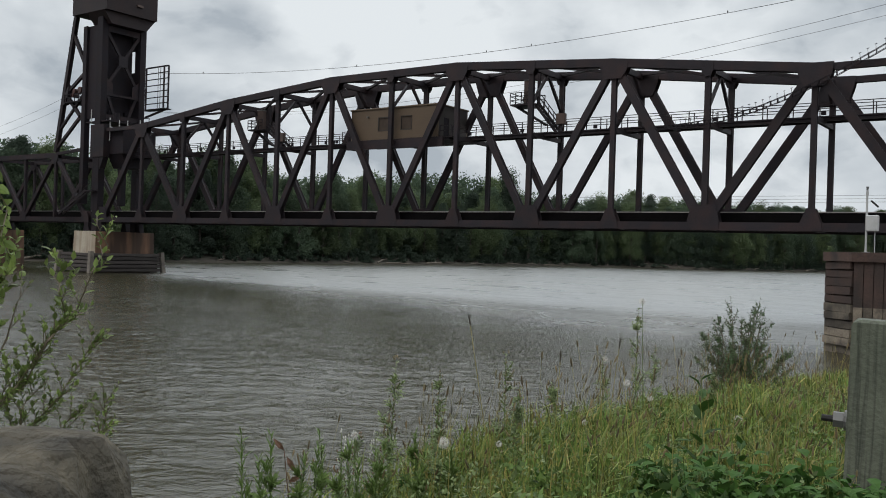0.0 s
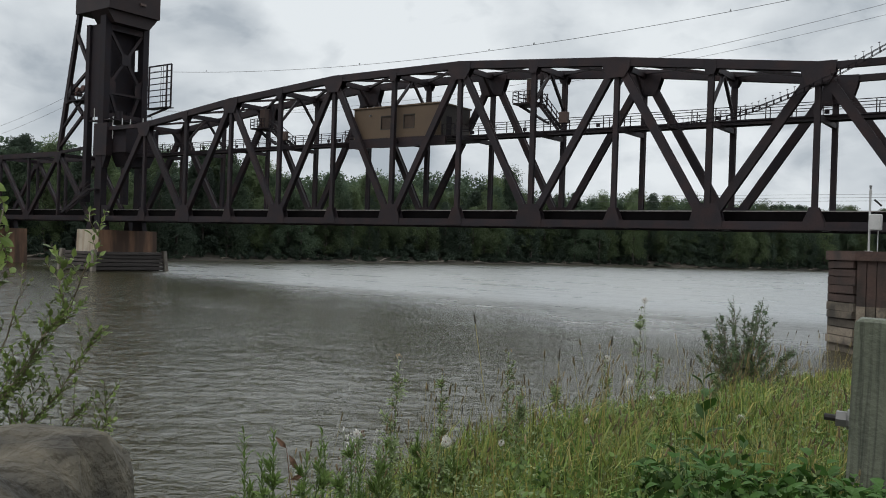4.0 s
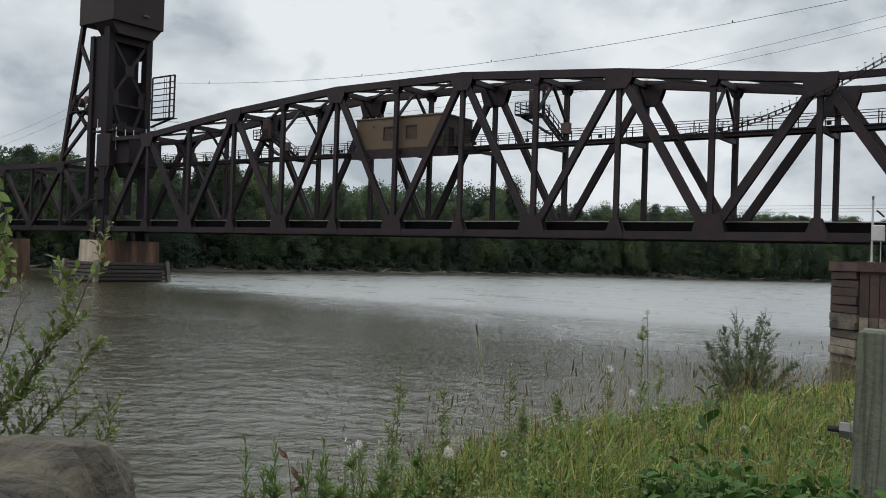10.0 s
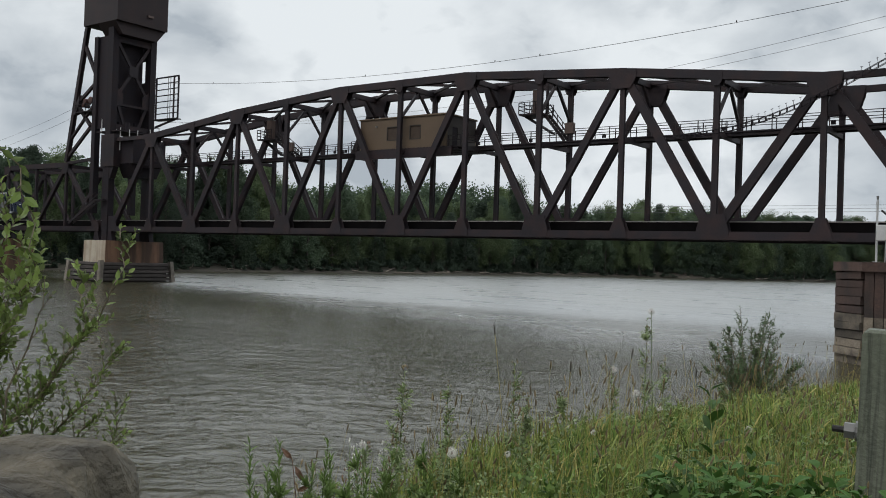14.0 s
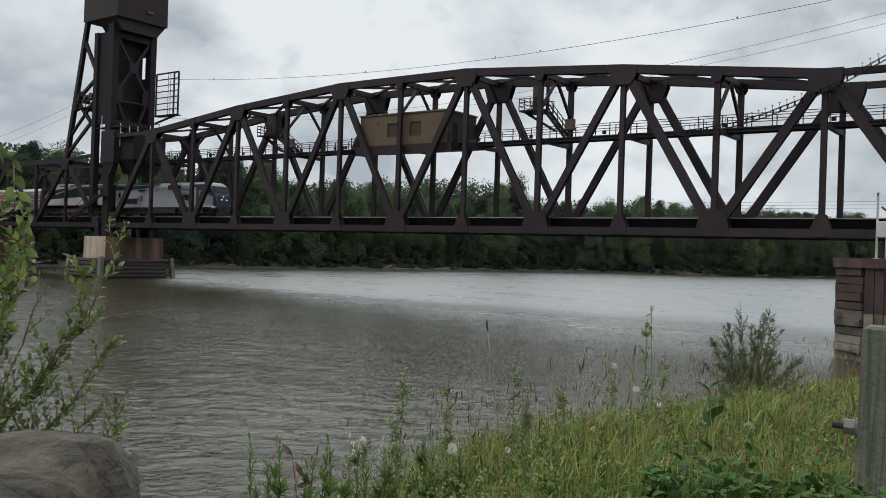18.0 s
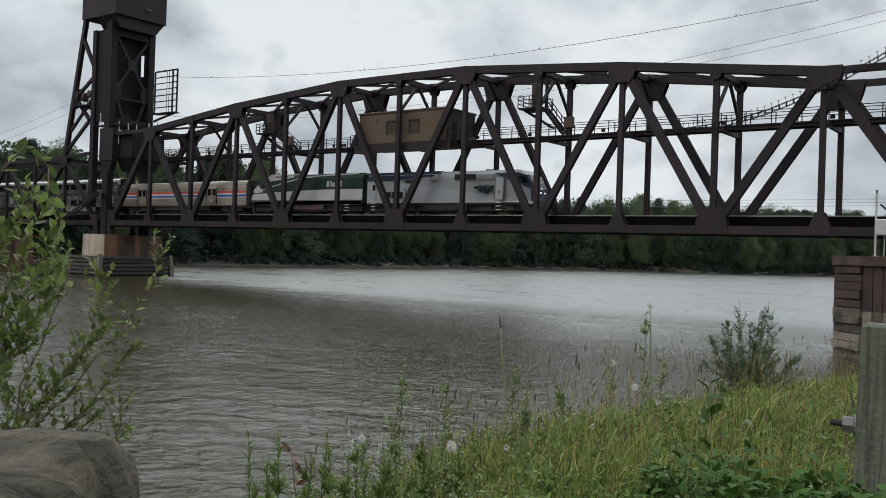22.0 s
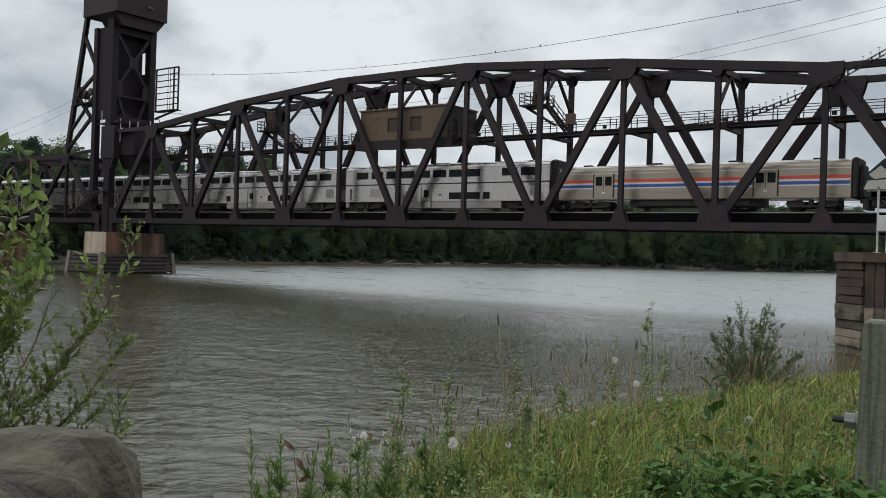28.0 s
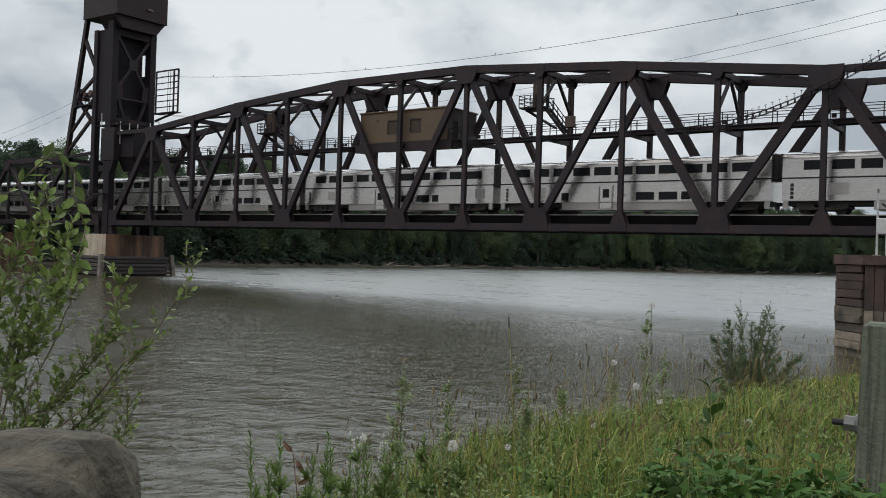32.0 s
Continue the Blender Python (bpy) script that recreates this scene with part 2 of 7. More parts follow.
def shore(line, y):
    for (xa, ya), (xb, yb) in zip(line, line[1:]):
        if ya <= y <= yb:
            return xa + (xb - xa) * (y - ya) / (yb - ya)
    return line[0][0] if y < line[0][1] else line[-1][0] + (y - line[-1][1]) * 1.6


def ground_z(x, y):
    """Height of the land: the river's bed between two shores, a bank on either side."""
    a, b = shore(FAR, y), shore(NEAR, y)
    rough = 0.12 * noise.noise(Vector((x * 0.5, y * 0.5, 0))) + 0.35 * noise.noise(Vector((x * 0.06, y * 0.06, 3)))
    if x < a:
        d = a - x
        return min(0.22 * d, 1.2 + 0.05 * d, 3.5) + rough * min(1, d / 3) * 1.5
    if x > b:
        d = x - b
        top = (3.2 - 0.036 * min(40.0, max(0.0, y + 68))) * min(1, d / 4.3) ** 0.4
        return top + 0.35 * rough * min(1, d)
    return -min(2.5, 0.7 * min(x - a, b - x))


def make_ground():
    def axis(spans):
        out = []
        for lo, hi, step in spans:
            out += [lo + step * i for i in range(int(round((hi - lo) / step)))]
        return out + [spans[-1][1]]

    xs = axis([(-4000, -1000, 500), (-1000, -200, 100), (-200, -120, 10), (-120, -60, 2.5), (-60, 40, 10), (40, 64, 0.4), (64, 90, 2), (90, 200, 10), (200, 1000, 100), (1000, 4000, 500)])
    ys = axis([(-4000, -1000, 500), (-1000, -200, 100), (-200, -90, 10), (-90, -76, 2), (-76, -50, 0.4), (-50, -16, 1), (-16, 360, 6), (360, 1000, 32), (1000, 4000, 500)])
    v = [(x, y, ground_z(x, y)) for y in ys for x in xs]
    w = len(xs)
    f = [(j * w + i, j * w + i + 1, (j + 1) * w + i + 1, (j + 1) * w + i) for j in range(len(ys) - 1) for i in range(w - 1)]
    m = mat("earth", (0.04, 0.033, 0.025), 0.95, 0, 0.4, 0.35, 8.0, 0.5, (0.034, 0.034, 0.019))
    me = Build().add(v, f).mesh("ground", m, True)
    tagged(new("ground", me), "brown earth and mud banks of a river", "ground", kind="structure")


def water_mat():
    m = bpy.data.materials.new("river_water")
    m.use_nodes = True
    t = m.node_tree
    b = t.nodes["Principled BSDF"]
    b.inputs["Base Color"].default_value = (0.034, 0.031, 0.0135, 1)
    b.inputs["IOR"].default_value = 1.34
    co = t.nodes.new("ShaderNodeTexCoord")
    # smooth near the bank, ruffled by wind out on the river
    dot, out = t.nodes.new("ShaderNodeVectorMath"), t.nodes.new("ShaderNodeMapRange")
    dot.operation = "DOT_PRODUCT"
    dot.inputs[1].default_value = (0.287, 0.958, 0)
    where = t.nodes.new("ShaderNodeNewGeometry")
    wob, wadd = t.nodes.new("ShaderNodeTexNoise"), t.nodes.new("ShaderNodeMath")
    wob.inputs["Scale"].default_value, wob.inputs["Detail"].default_value = 0.09, 5
    wadd.operation = "MULTIPLY_ADD"
    wadd.inputs[1].default_value = 22.0
    t.links.new(where.outputs["Position"], dot.inputs[0])
    t.links.new(co.outputs["Object"], wob.inputs["Vector"])
    t.links.new(wob.outputs[0], wadd.inputs[0])
    t.links.new(dot.outputs["Value"], wadd.inputs[2])
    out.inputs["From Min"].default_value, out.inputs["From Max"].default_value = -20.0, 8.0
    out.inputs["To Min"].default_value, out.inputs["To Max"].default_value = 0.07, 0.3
    # coat layer added out there to brighten the sky's reflection
    coat = t.nodes.new("ShaderNodeMapRange")
    coat.inputs["From Min"].default_value, coat.inputs["From Max"].default_value = -9.0, 5.0
    t.links.new(wadd.outputs[0], coat.inputs["Value"])
    t.links.new(coat.outputs[0], b.inputs["Coat Weight"])
    b.inputs["Coat IOR"].default_value = 1.6
    t.links.new(wadd.outputs[0], out.inputs["Value"])
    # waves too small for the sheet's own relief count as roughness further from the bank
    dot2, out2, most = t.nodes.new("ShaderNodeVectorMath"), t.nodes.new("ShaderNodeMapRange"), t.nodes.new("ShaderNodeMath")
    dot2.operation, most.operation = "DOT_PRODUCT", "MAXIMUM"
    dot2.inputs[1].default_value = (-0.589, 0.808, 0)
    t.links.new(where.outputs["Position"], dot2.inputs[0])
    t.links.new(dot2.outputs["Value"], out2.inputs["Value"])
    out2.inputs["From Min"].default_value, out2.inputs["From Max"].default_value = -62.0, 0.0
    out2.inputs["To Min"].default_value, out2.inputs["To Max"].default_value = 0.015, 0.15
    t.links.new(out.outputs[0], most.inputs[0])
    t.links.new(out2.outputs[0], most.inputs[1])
    streak, mp, gust = t.nodes.new("ShaderNodeTexNoise"), t.nodes.new("ShaderNodeMapping"), t.nodes.new("ShaderNodeMapRange")
    mp.inputs["Rotation"].default_value, mp.inputs["Scale"].default_value = (0, 0, radians(-36)), (0.05, 0.16, 1)
    streak.inputs["Scale"].default_value, streak.inputs["Detail"].default_value, streak.inputs["Roughness"].default_value = 1.0, 9, 0.68
    t.links.new(co.outputs["Object"], mp.inputs[0])
    t.links.new(mp.outputs[0], streak.inputs["Vector"])
    gust.inputs["From Min"].default_value, gust.inputs["From Max"].default_value = 0.35, 0.65
    gust.inputs["To Min"].default_value, gust.inputs["To Max"].default_value = 0.85, 1.15
    t.links.new(streak.outputs[0], gust.inputs["Value"])
    mul = t.nodes.new("ShaderNodeMath")
    mul.operation = "MULTIPLY"
    t.links.new(most.outputs[0], mul.inputs[0])
    t.links.new(gust.outputs[0], mul.inputs[1])
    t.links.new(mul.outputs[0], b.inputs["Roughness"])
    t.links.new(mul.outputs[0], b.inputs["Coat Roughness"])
    # wavelets: crests drawn out across the wind, and finer ruffles over them
    height = None
    for scale, stretch, detail, distort, amp in ((0.8, 1.4, 3, 0.5, 0.11), (2.7, 1.25, 5, 0.9, 0.058), (8.0, 1.15, 3, 0.5, 0.015)):
        turn, rip = t.nodes.new("ShaderNodeMapping"), t.nodes.new("ShaderNodeTexNoise")
        turn.vector_type = "TEXTURE"
        turn.inputs["Rotation"].default_value, turn.inputs["Scale"].default_value = (0, 0, radians(34)), (stretch, 1, 1)
        rip.inputs["Scale"].default_value, rip.inputs["Detail"].default_value, rip.inputs["Distortion"].default_value = scale, detail, distort
        t.links.new(co.outputs["Object"], turn.inputs[0])
        t.links.new(turn.outputs[0], rip.inputs["Vector"])
        up = t.nodes.new("ShaderNodeMath")
        up.operation = "MULTIPLY_ADD"
        up.inputs[1].default_value = amp
        t.links.new(rip.outputs[0], up.inputs[0])
        if height:
            t.links.new(height, up.inputs[2])
        else:
            up.inputs[2].default_value = 0.0
        height = up.outputs[0]
    swell, calm = t.nodes.new("ShaderNodeMath"), t.nodes.new("ShaderNodeMapRange")
    swell.operation = "MULTIPLY"
    calm.inputs["From Min"].default_value, calm.inputs["From Max"].default_value = 0.38, 0.62
    calm.inputs["To Min"].default_value, calm.inputs["To Max"].default_value = 0.75, 1.2
    t.links.new(streak.outputs[0], calm.inputs["Value"])
    t.links.new(height, swell.inputs[0])
    t.links.new(calm.outputs[0], swell.inputs[1])
    bp = t.nodes.new("ShaderNodeBump")
    bp.inputs["Strength"].default_value, bp.inputs["Distance"].default_value = 1.0, 1.0
    t.links.new(swell.outputs[0], bp.inputs["Height"])
    t.links.new(bp.outputs[0], b.inputs["Normal"])
    t.links.new(bp.outputs[0], b.inputs["Coat Normal"])
    return m


def make_water():
    """The flat river out to the horizon, and over its nearer part a sheet of real waves."""
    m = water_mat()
    flat = Build().add([(-400, -500, -0.14), (1200, -500, -0.14), (1200, 1200, -0.14), (-400, 1200, -0.14)], [(0, 1, 2, 3)]).mesh("water", m)
    out = [tagged(new("water", flat), "grey-brown river water under an overcast sky", "water", kind="structure")]
    rng = np.random.default_rng(8)
    r = 10.0 * (130.0 / 10.0) ** np.linspace(0, 1, 960)
    az = np.radians(np.linspace(2, 70, 560))
    rr, aa = np.meshgrid(r, az, indexing="ij")
    x, y = EYE[0] - np.sin(aa) * rr, EYE[1] + np.cos(aa) * rr
    z = np.zeros_like(x)
    gust = 0.95 + 0.5 * np.sin(x * 0.09 + 1.3 * np.sin(y * 0.07)) * np.cos(y * 0.11 + 0.8) + 0.25 * np.sin(x * 0.31 - y * 0.17)
    for i in range(130):
        length = 0.14 * (1.8 / 0.14) ** (rng.random() ** 1.3)
        way = rng.normal(radians(124), 0.6)
        k = 2 * np.pi / length
        amp = (0.0021 if length < 0.5 else 0.0014) * length
        keep = np.clip((length - rr * 0.0055) / (rr * 0.004), 0, 1)
        z += amp * gust * keep * np.sin(k * (x * np.cos(way) + y * np.sin(way)) + rng.uniform(0, 6.28) + 0.8 * np.sin(x * 0.21 + y * 0.13 + i))
    fade = np.clip((130.0 - rr) / 60.0, 0, 1)
    z = z * fade - 0.13 * (1 - fade)
    i, j = np.meshgrid(np.arange(len(r) - 1), np.arange(len(az) - 1), indexing="ij")
    q = (i * len(az) + j).ravel()[:, None]
    me = array_mesh("water", np.stack([x, y, z], -1).reshape(-1, 3), q + [0, len(az), len(az) + 1, 1], m)
    me.polygons.foreach_set("use_smooth", [True] * len(me.polygons))
    out.append(tagged(new("water", me), "rippled grey river water near the bank", "water", kind="structure"))
    return out


# ---- sky: a far shell of cloud that drifts ----
def make_sky():
    m = bpy.data.materials.new("cloud_layer")
    m.use_nodes = True
    t = m.node_tree
    t.nodes.remove(t.nodes["Principled BSDF"])
    em, out = t.nodes.new("ShaderNodeEmission"), t.nodes["Material Output"]
    co, mp, n, n2, r = (t.nodes.new("ShaderNode" + k) for k in ("TexCoord", "Mapping", "TexNoise", "TexNoise", "ValToRGB"))
    mp.inputs["Scale"].default_value = (0.0012, 0.0012, 0.0021)
    mp.inputs["Location"].default_value = (5.2, 2.3, 0.9)
    n.inputs["Scale"].default_value, n.inputs["Detail"].default_value, n.inputs["Distortion"].default_value, n.inputs["Roughness"].default_value = 1.5, 7, 0.15, 0.5
    n2.inputs["Scale"].default_value, n2.inputs["Detail"].default_value = 0.45, 3
    add = t.nodes.new("ShaderNodeMath")
    add.operation = "MULTIPLY_ADD"
    add.inputs[1].default_value = 0.6
    sub = t.nodes.new("ShaderNodeMath")
    sub.operation = "MULTIPLY"
    sub.inputs[1].default_value = 0.4
    t.links.new(co.outputs["Object"], mp.inputs[0])
    t.links.new(mp.outputs[0], n.inputs["Vector"])
    t.links.new(mp.outputs[0], n2.inputs["Vector"])
    t.links.new(n2.outputs[0], sub.inputs[0])
    t.links.new(n.outputs[0], add.inputs[0])
    t.links.new(sub.outputs[0], add.inputs[2])
    # small dark wisps under the layer
    n3, wisp, both = t.nodes.new("ShaderNodeTexNoise"), t.nodes.new("ShaderNodeMapRange"), t.nodes.new("ShaderNodeMath")
    n3.inputs["Scale"].default_value, n3.inputs["Detail"].default_value, n3.inputs["Distortion"].default_value = 3.4, 6, 0.4
    wisp.inputs["From Min"].default_value, wisp.inputs["From Max"].default_value, wisp.inputs["To Max"].default_value = 0.52, 0.72, 0.09
    t.links.new(mp.outputs[0], n3.inputs["Vector"])
    t.links.new(n3.outputs[0], wisp.inputs["Value"])
    t.links.new(add.outputs[0], both.inputs[0])
    t.links.new(wisp.outputs[0], both.inputs[1])
    t.links.new(both.outputs[0], r.inputs[0])
    e = r.color_ramp.elements
    e[0].position, e[0].color = 0.42, (0.765, 0.81, 0.84, 1)
    e[1].position, e[1].color = 0.62, (0.4, 0.45, 0.5, 1)
    t.links.new(r.outputs[0], em.inputs["Color"])
    # an overcast sky is brighter overhead than near the horizon
    sep, lift = t.nodes.new("ShaderNodeSeparateXYZ"), t.nodes.new("ShaderNodeMapRange")
    lift.interpolation_type = "SMOOTHSTEP"
    t.links.new(co.outputs["Object"], sep.inputs[0])
    t.links.new(sep.outputs[2], lift.inputs["Value"])
    lift.inputs["From Min"].default_value, lift.inputs["From Max"].default_value = 860.0, 1550.0
    lift.inputs["To Min"].default_value, lift.inputs["To Max"].default_value = 1.0, 2.8
    t.links.new(lift.outputs[0], em.inputs["Strength"])
    t.links.new(em.outputs[0], out.inputs[0])
    b = Build()
    na, ne, rad = 40, 14, 3200.0
    for j in range(ne + 1):
        el = radians(-3 + 63 * j / ne)
        for i in range(na + 1):
            az = radians(36 - 80 + 160 * i / na)
            b.v.append((-math.sin(az) * math.cos(el) * rad, math.cos(az) * math.cos(el) * rad, math.sin(el) * rad))
    w = na + 1
    b.f = [(j * w + i, j * w + i + 1, (j + 1) * w + i + 1, (j + 1) * w + i) for j in range(ne) for i in range(na)]
    ob = new("backdrop", b.mesh("backdrop", m, True))
    return tagged(ob, "pale grey overcast sky with drifting darker clouds", "sky", kind="structure")


# ---- the lift bridge ----
D, W = 8.131, 5.83
BOTTOM = 6.535
RAIL_Z = 8.12
TOP = {1: 19.13, 3: 21.04, 5: 22.25, 7: 22.25, 9: 21.04, 11: 19.13}
for even in (2, 4, 6, 8, 10):
    TOP[even] = (TOP[even - 1] + TOP[even + 1]) / 2
TOP[0] = TOP[12] = 19.13
WALK_Z = 15.5


def nx(k):
    return (k - 6) * D


def make_lift_span():
    span = thing("lift_span", "dark brown riveted steel truss lift span with curved top chord", "bridge span", pose(0, 0, 0))
    cb, ct = BOTTOM + 0.33, 0.36
    for y in (0.0, W):
        for k in range(12):
            part("bottom_chord", Build().member((nx(k), y, cb), (nx(k + 1), y, cb), 0.66, 0.62), STEEL, span)
            a, c = (nx(k), y, TOP[k] - ct), (nx(k + 1), y, TOP[k + 1] - ct)
            if 1 <= k <= 10:
                part("top_chord", Build().member(a, c, 0.72, 0.66), STEEL, span)
            else:
                part("end_tie", Build().member(a, c, 0.5, 0.5), STEEL, span)
        for k in range(1, 12):
            w = 0.46 if k % 2 == 0 else 0.42
            part("vertical", Build().member((nx(k), y, cb), (nx(k), y, TOP[k] - ct), w, 0.4), STEEL, span)
        for k in range(0, 12, 2):
            for a, c in ((k, k + 1), (k + 2, k + 1)):
                end = a in (0, 12)
                part("end_post" if end else "diagonal", Build().member((nx(a), y, cb), (nx(c), y, TOP[c] - ct), 0.7 if end or a in (2, 10) else 0.6, 0.5), STEEL, span)
        for k in range(0, 13):
            x, big = nx(k), k % 2 == 0
            for s in (-0.335, 0.335):
                if big:
                    o = [(x - 1.3, BOTTOM), (x + 1.3, BOTTOM), (x + 1.3, BOTTOM + 0.8), (x + 0.95, BOTTOM + 2.05), (x - 0.95, BOTTOM + 2.05), (x - 1.3, BOTTOM + 0.8)]
                else:
                    o = [(x - 0.85, BOTTOM + 0.05), (x + 0.85, BOTTOM + 0.05), (x + 0.75, BOTTOM + 0.66), (x + 0.3, BOTTOM + 1.75), (x - 0.3, BOTTOM + 1.75), (x - 0.75, BOTTOM + 0.66)]
                part("bottom_gusset", Build().prism(o, y + s - 0.015, y + s + 0.015), STEEL, span)
            if 1 <= k <= 11:
                z = TOP[k]
                sl, sr = (TOP[k] - TOP[k - 1]) / D, (TOP[k + 1] - TOP[k]) / D
                for s in (-0.355, 0.355):
                    if not big and y > 1:
                        o = [(x - 1.75, z - 1.75 * sl - 0.1), (x, z - 0.04), (x + 1.75, z + 1.75 * sr - 0.1), (x + 1.6, z - 0.95 + 1.6 * sr), (x + 1.15, z - 2.35), (x - 1.15, z - 2.35), (x - 1.6, z - 0.95 - 1.6 * sl)]
                    elif not big:
                        o = [(x - 1.35, z - 1.35 * sl - 0.02), (x, z), (x + 1.35, z + 1.35 * sr - 0.02), (x + 1.2, z - 0.95 + 1.2 * sr), (x + 0.75, z - 1.75), (x - 0.75, z - 1.75), (x - 1.2, z - 0.95 - 1.2 * sl)]
                    else:
                        o = [(x - 0.5, z - 0.5 * sl - 0.02), (x + 0.5, z + 0.5 * sr - 0.02), (x + 0.45, z - 0.9), (x + 0.26, z - 1.25), (x - 0.26, z - 1.25), (x - 0.45, z - 0.9)]
                    part("top_gusset", Build().prism(o, y + s - 0.015, y + s + 0.015), STEEL, span)
    # between the two trusses
    for k in range(13):
        x = nx(k)
        part("floor_beam", Build().box(x - 0.03, x + 0.03, 0.3, W - 0.3, BOTTOM + 0.1, BOTTOM + 1.25).box(x - 0.2, x + 0.2, 0.3, W - 0.3, BOTTOM + 1.21, BOTTOM + 1.25).box(x - 0.2, x + 0.2, 0.3, W - 0.3, BOTTOM + 0.06, BOTTOM + 0.1), STEEL_DARK, span)
        if 1 <= k <= 11:
            z = TOP[k] - 0.55
            part("top_strut", Build().member((x, 0.3, z), (x, W - 0.3, z), 0.5, 0.35, side=(1, 0, 0)), STEEL, span)
            part("walkway_beam", Build().member((x, 0.2, WALK_Z - 0.45), (x, W - 0.2, WALK_Z - 0.45), 0.4, 0.3, side=(1, 0, 0)), STEEL, span)
            if k % 2 == 0:
                s = Build()
                for y in (0.15, W - 0.15):
                    s.beam((x, W / 2, z - 0.15), (x, y, z - 3.2), 0.24, 0.24, (1, 0, 0))
                part("sway_brace", s, STEEL, span)
                part("knee_plate", Build().extrude_x([(W / 2 - 0.6, z - 0.1), (W / 2 + 0.6, z - 0.1), (W / 2 + 0.25, z - 0.7), (W / 2 - 0.25, z - 0.7)], x - 0.02, x + 0.02), STEEL, span)
            else:
                for y, s in ((0.2, 1), (W - 0.2, -1)):
                    part("knee_brace", Build().beam((x, y, z - 1.9), (x, y + s * 1.7, z - 0.1), 0.22, 0.22, (1, 0, 0)), STEEL, span)
        if k < 12:
            for a, c in ((0.3, W - 0.3), (W - 0.3, 0.3)):
                part("bottom_lateral", Build().beam((x, a, BOTTOM + 0.25), (nx(k + 1), c, BOTTOM + 0.25), 0.2, 0.12, (0, 0, 1)), STEEL_DARK, span)
                if 1 <= k <= 10:
                    part("top_lateral", Build().beam((x, a, TOP[k] - 0.35), (nx(k + 1), c, TOP[k + 1] - 0.35), 0.28, 0.22, (0, 0, 1)), STEEL, span)
    # deck
    for y in (W / 2 - 1.0, W / 2 + 1.0):
        part("stringer", Build().box(nx(0), nx(12), y - 0.2, y + 0.2, BOTTOM + 0.3, RAIL_Z - 0.42), STEEL_DARK, span)
    return span


def make_track():
    """Track from the far approach to the near bank, on its ties."""
    t = thing("railway_track", "single railway track on dark timber ties", "track")
    for y in (W / 2 - 0.755, W / 2 + 0.755):
        o = [(-0.07, -0.18), (0.07, -0.18), (0.07, -0.165), (0.012, -0.15), (0.012, -0.045), (0.036, -0.035), (0.036, 0.0), (-0.036, 0.0), (-0.036, -0.035), (-0.012, -0.045), (-0.012, -0.15), (-0.07, -0.165)]
        b = Build().extrude_x([(y + p, RAIL_Z + q) for p, q in o], -620, 330)
        part("rail", b, RAIL, t)
    b = Build()
    rnd = random.Random(4)
    for i in range(-330, 280):
        x = i * 0.42 + rnd.uniform(-0.02, 0.02)
        e = 0.3 if i % 5 == 0 else 0.0
        b.box(x - 0.11, x + 0.11, W / 2 - 1.4 - e - rnd.uniform(0, 0.05), W / 2 + 1.4 + rnd.uniform(0, 0.05), RAIL_Z - 0.42, RAIL_Z - 0.185)
    tagged(part("ties", b, TIE, t), kind="stuff")
    # black girders added as the shaded band below the tie ends
    for y in (W / 2 - 1.95, W / 2 + 1.95):
        part("edge_girder", Build().box(nx(0) - 70, nx(12) + 6, y - 0.06, y + 0.06, BOTTOM + 0.3, RAIL_Z - 0.13), DECK_SHADE, t, "black deck edge girder with the deck's shade in its colour")
    # thin pipes added to draw the bright line at rail height
    for y in (W / 2 - 1.85, W / 2 + 1.85):
        part("edge_pipe", Build().tube([(-116, y - 0.12, RAIL_Z - 0.02), (56, y - 0.12, RAIL_Z - 0.06)], 0.02, 6), GREY_BOX, t, "thin grey pipe added for the bright line along the deck's edge")


def railing(b, x0, x1, y, z, h=1.05, step=2.03, r=0.028):
    n = max(1, round((x1 - x0) / step))
    for i in range(n + 1):
        x = x0 + (x1 - x0) * i / n
        b.box(x - 0.035, x + 0.035, y - 0.035, y + 0.035, z, z + h)
    for f in (1.0, 0.55):
        b.box(x0, x1, y - r, y + r, z + h * f - r, z + h * f + r)
    return b


def make_walkway():
    w = thing("bridge_walkway", "narrow dark steel service walkway with pipe railings", "walkway")
    x0, x1 = nx(0) + 0.5, nx(12) - 0.5
    part("deck", Build().box(x0, x1, W / 2 - 0.65, W / 2 + 0.65, WALK_Z - 0.06, WALK_Z), STEEL, w)
    for y in (W / 2 - 0.62, W / 2 + 0.62):
        part("side_girder", Build().box(x0, x1, y - 0.06, y + 0.06, WALK_Z - 0.36, WALK_Z - 0.06).box(x0, x1, y - 0.12, y + 0.12, WALK_Z - 0.4, WALK_Z - 0.36), STEEL, w)
        for a, c in ((x0, -6.1), (6.0, x1)):
            part("railing", railing(Build(), a, c, y, WALK_Z), STEEL, w)
    rnd = random.Random(9)
    for i in range(16):
        x = rnd.choice((rnd.uniform(-44, -8), rnd.uniform(8, 44)))
        part("junction_box", Build().chamfered(x - 0.18, x + 0.18, W / 2 - 0.78, W / 2 - 0.66, WALK_Z + 0.05, WALK_Z + 0.4, 0.02), STEEL_DARK, w)
    part("conduit", Build().tube([(x0, W / 2 - 0.74, WALK_Z - 0.12), (x1, W / 2 - 0.74, WALK_Z - 0.12)], 0.05), STEEL_DARK, w)


